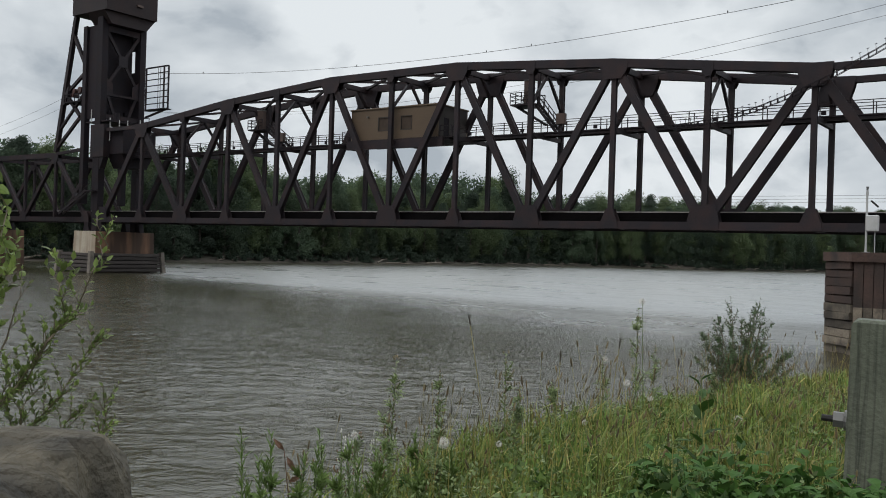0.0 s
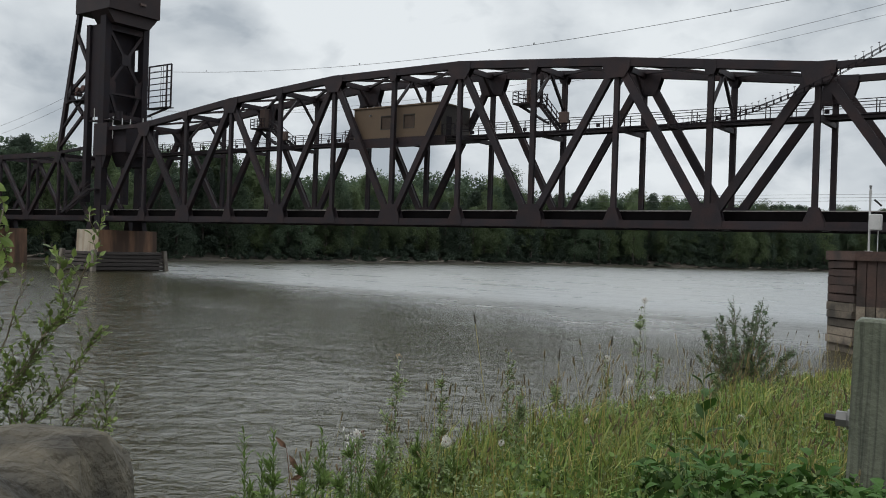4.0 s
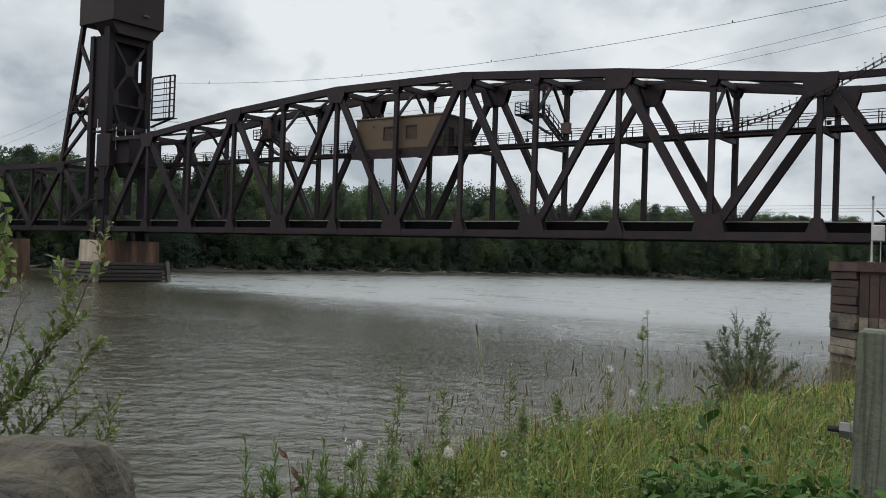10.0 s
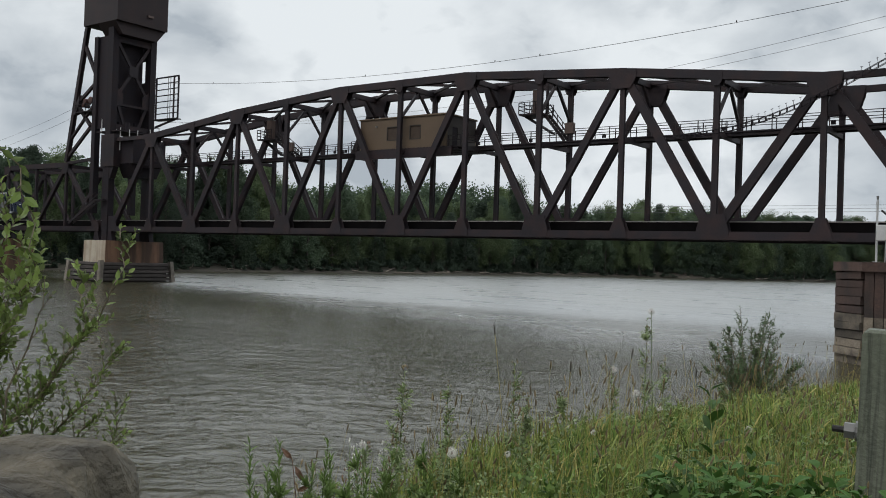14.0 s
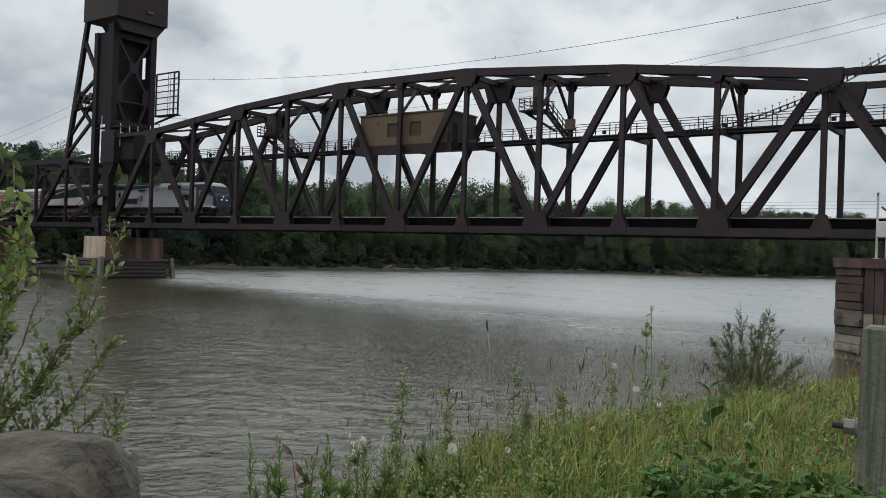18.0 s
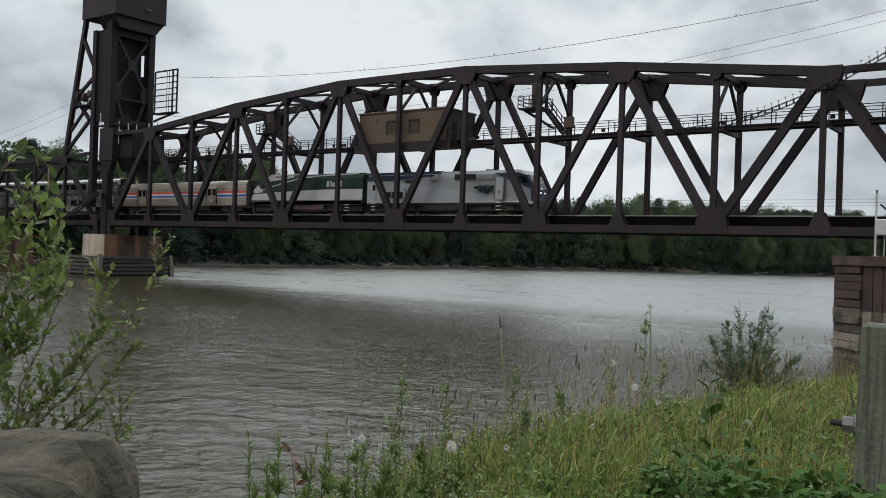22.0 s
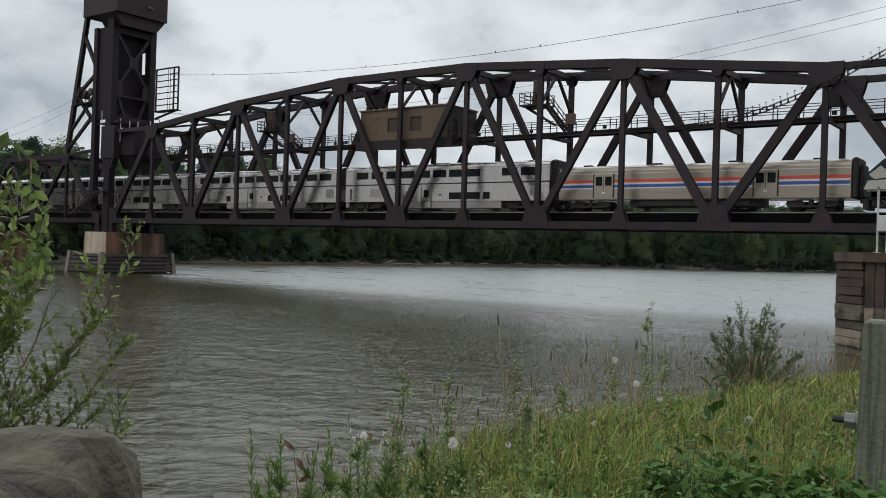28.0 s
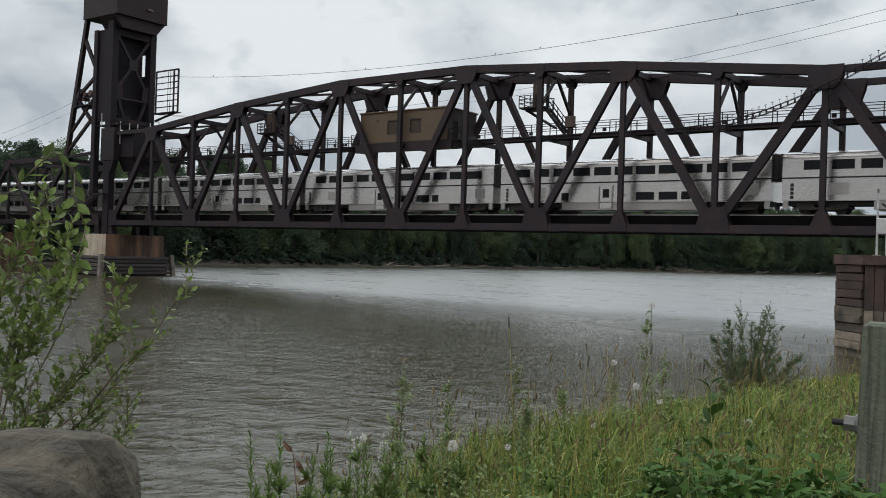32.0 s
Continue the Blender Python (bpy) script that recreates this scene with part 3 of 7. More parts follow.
def make_machinery_house():
    h = thing("machinery_house", "tan-brown metal-clad machinery house above the bridge track", "machinery house")
    x0, x1, y0, y1, z0, z1 = -5.85, 5.43, 0.62, 5.75, 15.45, 18.55
    part("floor_girder", Build().box(x0 - 0.6, x1 + 0.6, y0, y0 + 0.3, z0 - 0.95, z0 - 0.02), STEEL, h)
    part("floor", Build().box(x0 - 0.6, x1 + 1.2, y0 + 0.31, y1, z0 - 0.3, z0 - 0.02), STEEL_DARK, h)
    openings = ((-2.16, -0.83), (0.81, 2.17))
    b, x = Build(), x0
    for a, c in openings:
        b.box(x, a, y0, y0 + 0.14, z0, z1)
        b.box(a, c, y0, y0 + 0.14, z0, 16.33).box(a, c, y0, y0 + 0.14, 17.7, z1)
        x = c
    b.box(x, x1, y0, y0 + 0.14, z0, z1)
    part("front_wall", b, HOUSE, h)
    part("back_wall", Build().box(x0, x1, y1 - 0.14, y1, z0, z1), HOUSE, h)
    part("end_wall", Build().box(x0, x0 + 0.14, y0 + 0.14, y1 - 0.14, z0, z1), HOUSE_END, h)
    e = Build()
    for a, c, lo, hi in ((y0 + 0.14, 1.6, z0, z1), (1.6, 2.5, 17.45, z1), (2.5, 3.3, z0, z1), (3.3, 4.5, z0, 16.4), (3.3, 4.5, 17.4, z1), (4.5, y1 - 0.14, z0, z1)):
        e.box(x1 - 0.14, x1, a, c, lo, hi)
    part("end_wall", e, HOUSE_END, h)
    part("door", Build().chamfered(x1 - 0.1, x1 - 0.04, 1.6, 2.5, z0, 17.45, 0.01), STEEL_DARK, h)
    part("end_window", Build().box(x1 - 0.1, x1 - 0.06, 3.3, 4.5, 16.4, 17.4), GLASS_DARK, h)
    part("roof", Build().chamfered(x0 - 0.12, x1 + 0.12, y0 - 0.12, y1 + 0.12, z1, z1 + 0.16, 0.03), HOUSE, h, "flat tan roof with a thin fascia")
    for n, (a, c) in enumerate(openings):
        w = part("window", Build().box(a, c, y0 + 0.07, y0 + 0.1, 16.33, 17.7), BOARD, h, "boarded brown window")
        f = Build()
        for q in ((a - 0.04, a + 0.05, 16.29, 17.74), (c - 0.05, c + 0.04, 16.29, 17.74), (a, c, 16.29, 16.38), (a, c, 17.65, 17.74)):
            f.box(q[0], q[1], y0 - 0.03, y0 + 0.07, q[2], q[3])
        part("frame", f, HOUSE_END, w)
    part("wall_lamp", Build().tube([(-3.5, y0, 17.85), (-3.5, y0 - 0.25, 17.8)], [0.06, 0.1]), GREY_BOX, h)
    part("side_platform", railing(Build().box(x0 - 1.5, x0 - 0.1, y0 + 0.3, y1 - 0.3, z0 - 0.1, z0 - 0.02), x0 - 1.5, x0 - 0.2, y0 + 0.3, z0), STEEL, h)
    part("cabinet", Build().chamfered(x0 - 0.75, x0 - 0.02, y0 + 0.4, y0 + 1.0, z0 + 0.1, z0 + 2.0, 0.03), STEEL_DARK, h)
    part("end_platform", railing(Build().box(x1, x1 + 1.6, y0 + 0.2, y1 - 0.2, z0 - 0.1, z0 - 0.02), x1 + 0.1, x1 + 1.5, y0 + 0.25, z0), STEEL, h)


def make_stair_platform(x, label, lift=2.7, run=1.3):
    """Landing above the walkway with a cabinet and a steep stair, at a truss vertical."""
    p = thing("access_platform", label, "platform")
    z = WALK_Z + lift
    y = W / 2
    x0, x1 = x - 3.3, x - 0.9
    part("landing", Build().box(x0, x1, y - 1.2, y + 1.2, z - 0.14, z), STEEL, p)
    for s in (y - 1.18, y + 1.18):
        for i in range(5):
            q = x0 + (x1 - x0) * i / 4
            part("railing_post", Build().box(q - 0.035, q + 0.035, s - 0.035, s + 0.035, z, z + 1.08), STEEL, p)
        for h in (0.36, 0.72, 1.06):
            part("railing_bar", Build().box(x0, x1, s - 0.03, s + 0.03, z + h - 0.03, z + h + 0.03), STEEL, p)
    for h in (0.36, 0.72, 1.06):
        part("railing_bar", Build().box(x0 - 0.03, x0 + 0.03, y - 1.14, y + 1.14, z + h - 0.03, z + h + 0.03), STEEL, p)
    part("bracket", Build().beam((x0 + 0.2, y, z - 0.14), (x - 0.1, y, z - 1.9), 0.18, 0.6), STEEL, p)
    part("hanger_post", Build().box(x1 - 0.12, x1 + 0.12, y - 0.12, y + 0.12, z, z + 2.9), STEEL, p)
    xb = x + run
    for s in (y - 0.5, y + 0.5):
        part("stair_stringer", Build().beam((x1, s, z - 0.1), (xb, s, WALK_Z), 0.28, 0.06), STEEL, p)
        for h in (0.55, 1.0):
            part("handrail", Build().tube([(x1, s, z + h), (xb, s, WALK_Z + h), (xb + 0.25, s, WALK_Z)], 0.045), STEEL, p)
        for i in range(4):
            f = (i + 0.5) / 4
            q, r = x1 + (xb - x1) * f, z + (WALK_Z - z) * f
            part("baluster", Build().box(q - 0.03, q + 0.03, s - 0.03, s + 0.03, r, r + 1.0), STEEL, p)
    for i in range(10):
        f = (i + 1) / 11
        q, r = x1 + (xb - x1) * f, z + (WALK_Z - z) * f
        part("tread", Build().box(q - 0.13, q + 0.13, y - 0.47, y + 0.47, r - 0.025, r + 0.025), STEEL, p)
    part("cabinet", Build().chamfered(x - 1.95, x - 1.1, y - 1.0, y - 0.4, z + 0.02, z + 2.15, 0.03), BROWN_BOX, p, "rusty brown upright cabinet")
    part("cabinet_door", Build().chamfered(x - 1.88, x - 1.17, y - 1.02, y - 0.99, z + 0.12, z + 2.05, 0.01), BROWN_BOX, p)
    part("cabinet_cap", Build().chamfered(x - 2.0, x - 1.05, y - 1.05, y - 0.35, z + 2.15, z + 2.22, 0.02), GREY_BOX, p)
    part("relay_box", Build().chamfered(x + 1.5, x + 2.4, y - 0.95, y - 0.55, WALK_Z + 0.6, WALK_Z + 1.6, 0.03), BROWN_BOX, p, "rusty brown relay box")
    for q in (x - 1.5, x + 2.6):
        part("under_bracket", Build().beam((q, y - 1.3, WALK_Z - 0.5), (q, y + 1.3, WALK_Z - 0.5), 0.22, 0.14), STEEL, p)
    part("box_leg", Build().box(x + 1.9, x + 2.0, y - 0.8, y - 0.7, WALK_Z, WALK_Z + 0.6), STEEL, p)


def make_tower(sign=-1):
    """Lift tower beyond the end of the span, with its back leg on the approach and the counterweight at its top."""
    t = thing("lift_tower", "dark steel lift tower with raised counterweight and brown head", "tower")
    e = nx(0) if sign < 0 else nx(12)

    def X(d):
        return e + sign * d

    def box(b, a, c, *rest):
        return b.box(min(X(a), X(c)), max(X(a), X(c)), *rest)

    for y in (-0.05, W + 0.05):
        part("front_column", box(Build(), 0.55, 1.75, y - 0.45, y + 0.45, 5.3, 34.6), STEEL_DARK, t)
        part("rear_column", box(Build(), 4.2, 5.0, y - 0.4, y + 0.4, 9.0, 33.0), STEEL_DARK, t)
        part("back_leg", Build().member((X(7.2), y, 35.5), (X(11.4), y, 16.2), 0.62, 0.55), STEEL, t)
        for p, q, w in (((5.0, 26.8), (9.3, 24.2), 0.4), ((9.3, 24.2), (4.6, 19.8), 0.45), ((10.5, 19.4), (5.0, 24.0), 0.3), ((11.2, 16.8), (4.8, 21.6), 0.4), ((5.0, 16.4), (11.2, 16.0), 0.4), ((7.9, 32.4), (5.0, 28.0), 0.5)):
            part("side_brace", Build().member((X(p[0]), y, p[1]), (X(q[0]), y, q[1]), w, 0.35), STEEL, t)
        for lo, hi in ((20.5, 33.0),) if y < 1 else ((20.9, 27.6), (30.6, 33.0)):
            part("side_plate", Build().prism([(X(1.7), lo), (X(4.3), lo), (X(4.3), hi), (X(1.7), hi)], y - 0.06, y + 0.06), STEEL_DARK, t)
        part("gusset", Build().prism([(X(8.4), 25.4), (X(9.8), 23.4), (X(10.3), 22.6), (X(9.2), 22.8), (X(8.4), 24.4)], y - 0.32, y + 0.32), STEEL, t)
        part("guide_casing", box(Build(), -0.55, 2.4, y - 0.55 if y < 1 else y - 0.4, y + 0.4 if y < 1 else y + 0.55, 15.2, 19.5).prism([(X(-0.4), 15.2), (X(2.2), 15.2), (X(1.6), 13.6), (X(0.4), 13.6)], y - 0.4, y + 0.4), STEEL, t)
    # front bracing between the columns
    lo, hi = 24.7, 32.2
    for a, c in ((0.4, W - 0.4), (W - 0.4, 0.4)):
        part("cross_brace", Build().beam((X(0.9), a, lo), (X(0.9), c, hi), 0.4, 0.2, (1, 0, 0)), STEEL, t)
        part("lower_brace", Build().beam((X(0.9), a, lo - 0.2), (X(0.9), a + (1.5 if a < 1 else -1.5), 20.7), 0.42, 0.2, (1, 0, 0)), STEEL, t)
        part("corner_plate", Build().extrude_x([(a, lo - 1.3), (a, lo + 1.3), (a + (1.0 if a < 1 else -1.0), lo + 0.5), (a + (1.0 if a < 1 else -1.0), lo - 0.8)], X(0.74) - 0.02, X(0.74) + 0.02), STEEL, t)
    part("brace_plate", Build().extrude_x([(W / 2 - 0.7, 27.7), (W / 2 + 0.7, 27.7), (W / 2 + 0.7, 29.2), (W / 2 - 0.7, 29.2)], X(0.72) - 0.02, X(0.72) + 0.02), STEEL, t)
    for z, h in ((20.7, 0.3), (23.7, 0.14), (32.5, 0.4)):
        part("portal_strut", box(Build(), 0.7, 1.3, 0.3, W - 0.3, z - h, z + h), STEEL, t)
    part("counterweight", box(Build(), 1.9, 4.1, 0.55, W - 0.75, 21.0, 33.5), STEEL_DARK, t, "dark painted counterweight block")
    # head
    part("head", box(Build(), -0.9, 6.9, -1.0, 6.9, 34.6, 47.0).extrude_x([(0.2, 33.0), (5.6, 33.0), (6.9, 34.6), (-1.0, 34.6)], min(X(-0.4), X(3.5)), max(X(-0.4), X(3.5))), TOWER_BROWN, t, "brown plated tower head")
    part("head_lamp", box(Build(), -1.1, -0.9, 3.6, 4.5, 35.9, 36.2), BROWN_BOX, t)
    # lifting girder and machinery near the deck
    part("lifting_girder", box(Build(), -3.4, 0.2, 0.4, W - 0.4, 15.6, 18.9), STEEL_DARK, t)
    part("girder_belly", Build().extrude_x([(0.5, 15.6), (W - 0.5, 15.6), (W - 1.4, 13.8), (1.4, 13.8)], min(X(-3.0), X(0.1)), max(X(-3.0), X(0.1))), STEEL_DARK, t)
    # ladder cage on the far column
    xa, xb, y, zl, zh = X(-0.25), X(-5.1), W + 0.1, 22.2, 28.0
    c = part("ladder_cage", Build().box(min(xa, xb), max(xa, xb), y - 0.6, y + 0.6, zl - 0.1, zl), STEEL, t)
    for x in (xa, xb, (xa * 0.2 + xb * 0.8)):
        part("cage_post", Build().beam((x, y, zl), (x, y, zh), 0.22, 0.14), STEEL, c)
    for i in range(1, 8):
        z = zl + (zh - zl) * i / 7
        part("cage_bar", Build().beam((xa, y, z), (xb, y, z), 0.2 if i == 7 else 0.12, 0.1), STEEL, c)
    for x in (xa * 0.5 + xb * 0.5, xa * 0.6 + xb * 0.4):
        part("ladder_rail", Build().beam((x, y + 0.5, zl), (x, y + 0.5, zh), 0.05, 0.05), STEEL, c)
    part("cage_bracket", Build().beam((X(-0.2), y, zl - 1.0), (xb, y, zl), 0.25, 0.2), STEEL, c)
    # small platform with railings, pipes and lamps low on the tower
    part("work_platform", railing(Build().box(min(X(-1), X(4)), max(X(-1), X(4)), -0.3, W + 0.3, 19.9, 20.05), min(X(-1), X(4)), max(X(-1), X(4)), W + 0.2, 20.05), STEEL, t)
    # stair down to the approach deck
    a, c = Vector((e - 1.2, -0.75, 10.7)), Vector((e - 8.6, -0.75, 7.6))
    if sign < 0:
        for y in (-1.15, -0.5):
            part("stair_stringer", Build().beam((a.x - 1.2, y, a.z), (c.x, y, c.z), 0.34, 0.06), STEEL, t)
            part("stair_handrail", Build().tube([(a.x - 1.2, y, a.z + 1.0), (c.x, y, c.z + 1.0)], 0.04, 6), STEEL, t)
        part("stair_landing", Build().box(a.x - 1.6, a.x + 0.4, -1.2, -0.4, a.z - 0.1, a.z + 0.05), STEEL, t)
        for i in range(14):
            f = (i + 0.5) / 14
            q = Vector((a.x - 1.2 + (c.x - a.x + 1.2) * f, 0, a.z + (c.z - a.z) * f))
            part("stair_tread", Build().box(q.x - 0.14, q.x + 0.14, -1.12, -0.53, q.z - 0.02, q.z + 0.02), STEEL, t)
    for i, (d, y, z, r) in enumerate(((6.2, 0.4, 24.6, 0.45), (7.4, 0.3, 24.5, 0.35), (8.1, 0.5, 24.0, 0.3), (5.8, 2.0, 23.6, 0.5))):
        part("winch_drum", Build().tube([(X(d), y - 0.5, z), (X(d), y + 0.5, z)], r, 10), RUST, t, "reddish rusty winch drum")
    part("winch_platform", railing(Build().box(min(X(5), X(9.2)), max(X(5), X(9.2)), -0.5, 2.4, 22.9, 23.05), min(X(5), X(9.2)), max(X(5), X(9.2)), -0.45, 23.05, 1.0, 0.8), STEEL_DARK, t)
    for d, y, lo, hi in ((-0.7, 0.2, 17.4, 20.4), (-1.3, 1.2, 18.9, 20.2), (-1.1, 2.6, 17.8, 20.3), (-1.6, 4.2, 18.9, 20.6), (2.6, -0.45, 19.9, 21.6)):
        part("pale_conduit", Build().tube([(X(d), y, lo), (X(d), y, hi)], 0.07, 6), GALV, t, "pale galvanised conduit")
    rnd = random.Random(5)
    for i in range(7):
        x, yy = X(rnd.uniform(-0.6, 3.6)), rnd.uniform(0, W)
        part("drum", Build().tube([(x, yy, 20.05), (x, yy, 20.9 + rnd.random())], 0.25 + 0.2 * rnd.random(), 8), STEEL_DARK, t)
    return t


def make_approach(x_from, panels, sign, deck_top=16.15):
    """A lower through-truss span behind a tower."""
    a = thing("approach_span", "dark steel through-truss approach span behind the tower", "bridge span")
    d, cb = 7.8, BOTTOM + 0.33
    for y in (0.0, W):
        for k in range(panels):
            p, q = x_from + sign * d * k, x_from + sign * d * (k + 1)
            part("bottom_chord", Build().member((p, y, cb), (q, y, cb), 0.66, 0.55), STEEL, a)
            if 1 <= k < panels - 1:
                part("top_chord", Build().member((p, y, deck_top - 0.35), (q, y, deck_top - 0.35), 0.7, 0.6), STEEL, a)
            if k:
                part("vertical", Build().member((p, y, cb), (p, y, deck_top - 0.3), 0.36, 0.36), STEEL, a)
            lo, hi = (cb, deck_top - 0.35) if k % 2 == 0 else (deck_top - 0.35, cb)
            part("diagonal", Build().member((p, y, lo), (q, y, hi), 0.55, 0.45), STEEL, a)
            z = deck_top - 0.1 if k % 2 else BOTTOM
            s = -1 if k % 2 else 1
            for o in (-0.31, 0.31):
                g = Build().prism([(p - 0.9, z), (p + 0.9, z), (p + 0.8, z + s * 0.8), (p + 0.35, z + s * 1.5), (p - 0.35, z + s * 1.5), (p - 0.8, z + s * 0.8)], y + o - 0.015, y + o + 0.015)
                part("gusset", g, STEEL, a)
    for k in range(panels + 1):
        p = x_from + sign * d * k
        part("floor_beam", Build().box(p - 0.15, p + 0.15, 0.3, W - 0.3, BOTTOM + 0.1, BOTTOM + 1.25), STEEL_DARK, a)
        if 1 <= k < panels:
            part("top_strut", Build().member((p, 0.3, deck_top - 0.5), (p, W - 0.3, deck_top - 0.5), 0.45, 0.3, side=(1, 0, 0)), STEEL, a)
    for y in (W / 2 - 1.0, W / 2 + 1.0):
        part("stringer", Build().box(min(x_from, x_from + sign * d * panels), max(x_from, x_from + sign * d * panels), y - 0.2, y + 0.2, BOTTOM + 0.3, RAIL_Z - 0.42), STEEL_DARK, a)


def make_pier(xc, label, fender=True):
    p = thing("bridge_pier", label, "pier")
    x0, x1, y0, y1 = xc - 3.6, xc + 1.3, -1.6, 7.4
    b = Build()
    n = [(x0, y0), (x1, y0), (x1, y1), (x0, y1)]
    v = [(x + (0.18 if x > xc else -0.18), y + (0.15 if y > 2 else -0.15), -2.6) for x, y in n] + [(x, y, 5.3) for x, y in n]
    part("shaft", b.add(v, [(3, 2, 1, 0), (4, 5, 6, 7), (0, 1, 5, 4), (2, 3, 7, 6), (3, 0, 4, 7)]), CONCRETE, p, "pale concrete shaft with streaks")
    part("stained_face", Build().add([(x1 + 0.19, y0 - 0.13, -2.6), (x1 + 0.19, y1 + 0.13, -2.6), (x1 + 0.01, y1 - 0.02, 5.3), (x1 + 0.01, y0 + 0.02, 5.3), (x1 - 0.2, y0 - 0.1, -2.6), (x1 - 0.2, y1 + 0.1, -2.6), (x1 - 0.2, y1 - 0.02, 5.3), (x1 - 0.2, y0 + 0.02, 5.3)], [(0, 1, 2, 3), (7, 6, 5, 4), (0, 4, 5, 1), (3, 2, 6, 7), (1, 5, 6, 2), (0, 3, 7, 4)]), CONCRETE_RUST, p, "rust-stained concrete face")
    for x in (xc - 2.9, xc + 0.1):
        for y in (0.0, W):
            part("bearing", Build().prism([(x - 0.7, 5.3), (x + 0.7, 5.3), (x + 0.35, BOTTOM), (x - 0.35, BOTTOM)], y - 0.35, y + 0.35), STEEL_DARK, p)
    return p


def make_fender(x0, x1, y0, y1, top=2.55):
    f = thing("pier_fender", "weathered timber fender of stacked horizontal wales round the pier", "fender")
    rows = 5
    for i in range(rows):
        z = 0.02 + (top - 0.02) * i / rows
        s = 0.35 * (1 - i / rows)
        h = (top / rows) * 0.74
        for a, c, d, e in ((x0 - s, x1 + s, y0 - s, y0 - s + 0.3), (x0 - s, x1 + s, y1 + s - 0.3, y1 + s), (x1 + s - 0.3, x1 + s, y0 - s, y1 + s), (x0 - s, x0 - s + 0.3, y0 - s, y1 + s)):
            part("wale", Build().chamfered(a, c, d, e, z, z + h, 0.03), FENDER, f)
    part("core", Build().box(x0 + 0.32, x1 - 0.32, y0 + 0.32, y1 - 0.32, -2.5, top - 0.35), FENDER, f)
    for x, y in ((x0, y0), (x1, y0), (x1, y1), (x0, y1)):
        sx, sy = (1 if x == x1 else -1), (1 if y == y1 else -1)
        part("corner_post", Build().beam((x + sx * 0.48, y + sy * 0.48, -2.5), (x + sx * 0.05, y + sy * 0.05, top + 0.1), 0.55, 0.55), FENDER_POST, f, "pale weathered corner post")


# ---- the train ----
SILVER = mat("carbody_silver", (0.46, 0.445, 0.43), 0.26, 0.85, 0.14, 0.5, 5, 0.08, (0.37, 0.35, 0.335))
SILVER_DIM = mat("carbody_skirt", (0.3, 0.285, 0.27), 0.4, 0.4, 0.18, 0.7, 14, 0.05, (0.22, 0.2, 0.19))
FLUTED = mat("stainless_fluted", (0.32, 0.28, 0.225), 0.3, 0.5, 0.12, 0.4, 12, 0.03, (0.26, 0.225, 0.18))
UNDER = mat("underframe_grime", (0.018, 0.016, 0.015), 0.8, 0, 0.35, 1.5, 12, 0.2)
TRUCK = mat("truck_grime", (0.03, 0.025, 0.022), 0.8, 0, 0.35, 1.5, 12, 0.2)
TANK = mat("rusty_tank", (0.085, 0.05, 0.042), 0.7, 0, 0.25, 0.9, 12, 0.1, (0.05, 0.032, 0.028))
WHITE = mat("white_paint", (0.4, 0.39, 0.37), 0.38, 0, 0.08, 0.6, 12, 0.02, (0.4, 0.4, 0.385))
LOCO_GREY = mat("loco_silver_paint", (0.285, 0.295, 0.31), 0.4, 0.2, 0.12, 0.6, 12, 0.03, (0.22, 0.22, 0.225))
NAVY = mat("navy_paint", (0.014, 0.022, 0.045), 0.4, 0, 0.12, 0.6, 12, 0.02, spec=0.25)
GREEN = mat("dark_green_paint", (0.008, 0.024, 0.022), 0.4, 0, 0.2, 0.6, 12, 0.02, spec=0.3)
TEAL = mat("dark_teal_paint", (0.006, 0.014, 0.019), 0.6, 0, 0.1, 1, 10, 0.0, spec=0.15)
RED = mat("red_stripe", (0.5, 0.075, 0.05), 0.4, 0, 0.12, 0.8, 12, 0.0)
BLUE = mat("blue_stripe", (0.03, 0.075, 0.27), 0.4, 0, 0.12, 0.8, 12, 0.0)
STRIPE_WHITE = mat("white_stripe", (0.55, 0.55, 0.55), 0.4, 0, 0.1, 0.8, 12, 0.0)
RUBBER = mat("black_diaphragm", (0.018, 0.017, 0.017), 0.8, 0, 0.3, 2, 20, 0.1)
GRILLE = mat("grille_dark", (0.018, 0.018, 0.019), 0.7, 0, 0.2, 4, 30, 0.2, spec=0.15)
GRILLE_PALE = mat("grille_grey", (0.2, 0.2, 0.19), 0.6, 0.2, 0.2, 4, 30, 0.2)
LAMP_ON = bpy.data.materials.new("headlight_lit")
LAMP_ON.use_nodes = True
LAMP_ON.node_tree.nodes["Principled BSDF"].inputs["Emission Color"].default_value = (1, 0.93, 0.8, 1)
LAMP_ON.node_tree.nodes["Principled BSDF"].inputs["Emission Strength"].default_value = 0.8
HALF = 1.52


def nose(t):
    """Where the train's front is at t seconds."""
    return 26.45 + 10.867 * (t - 23) + (0.0403 if t > 23 else -0.075) * (t - 23) ** 2


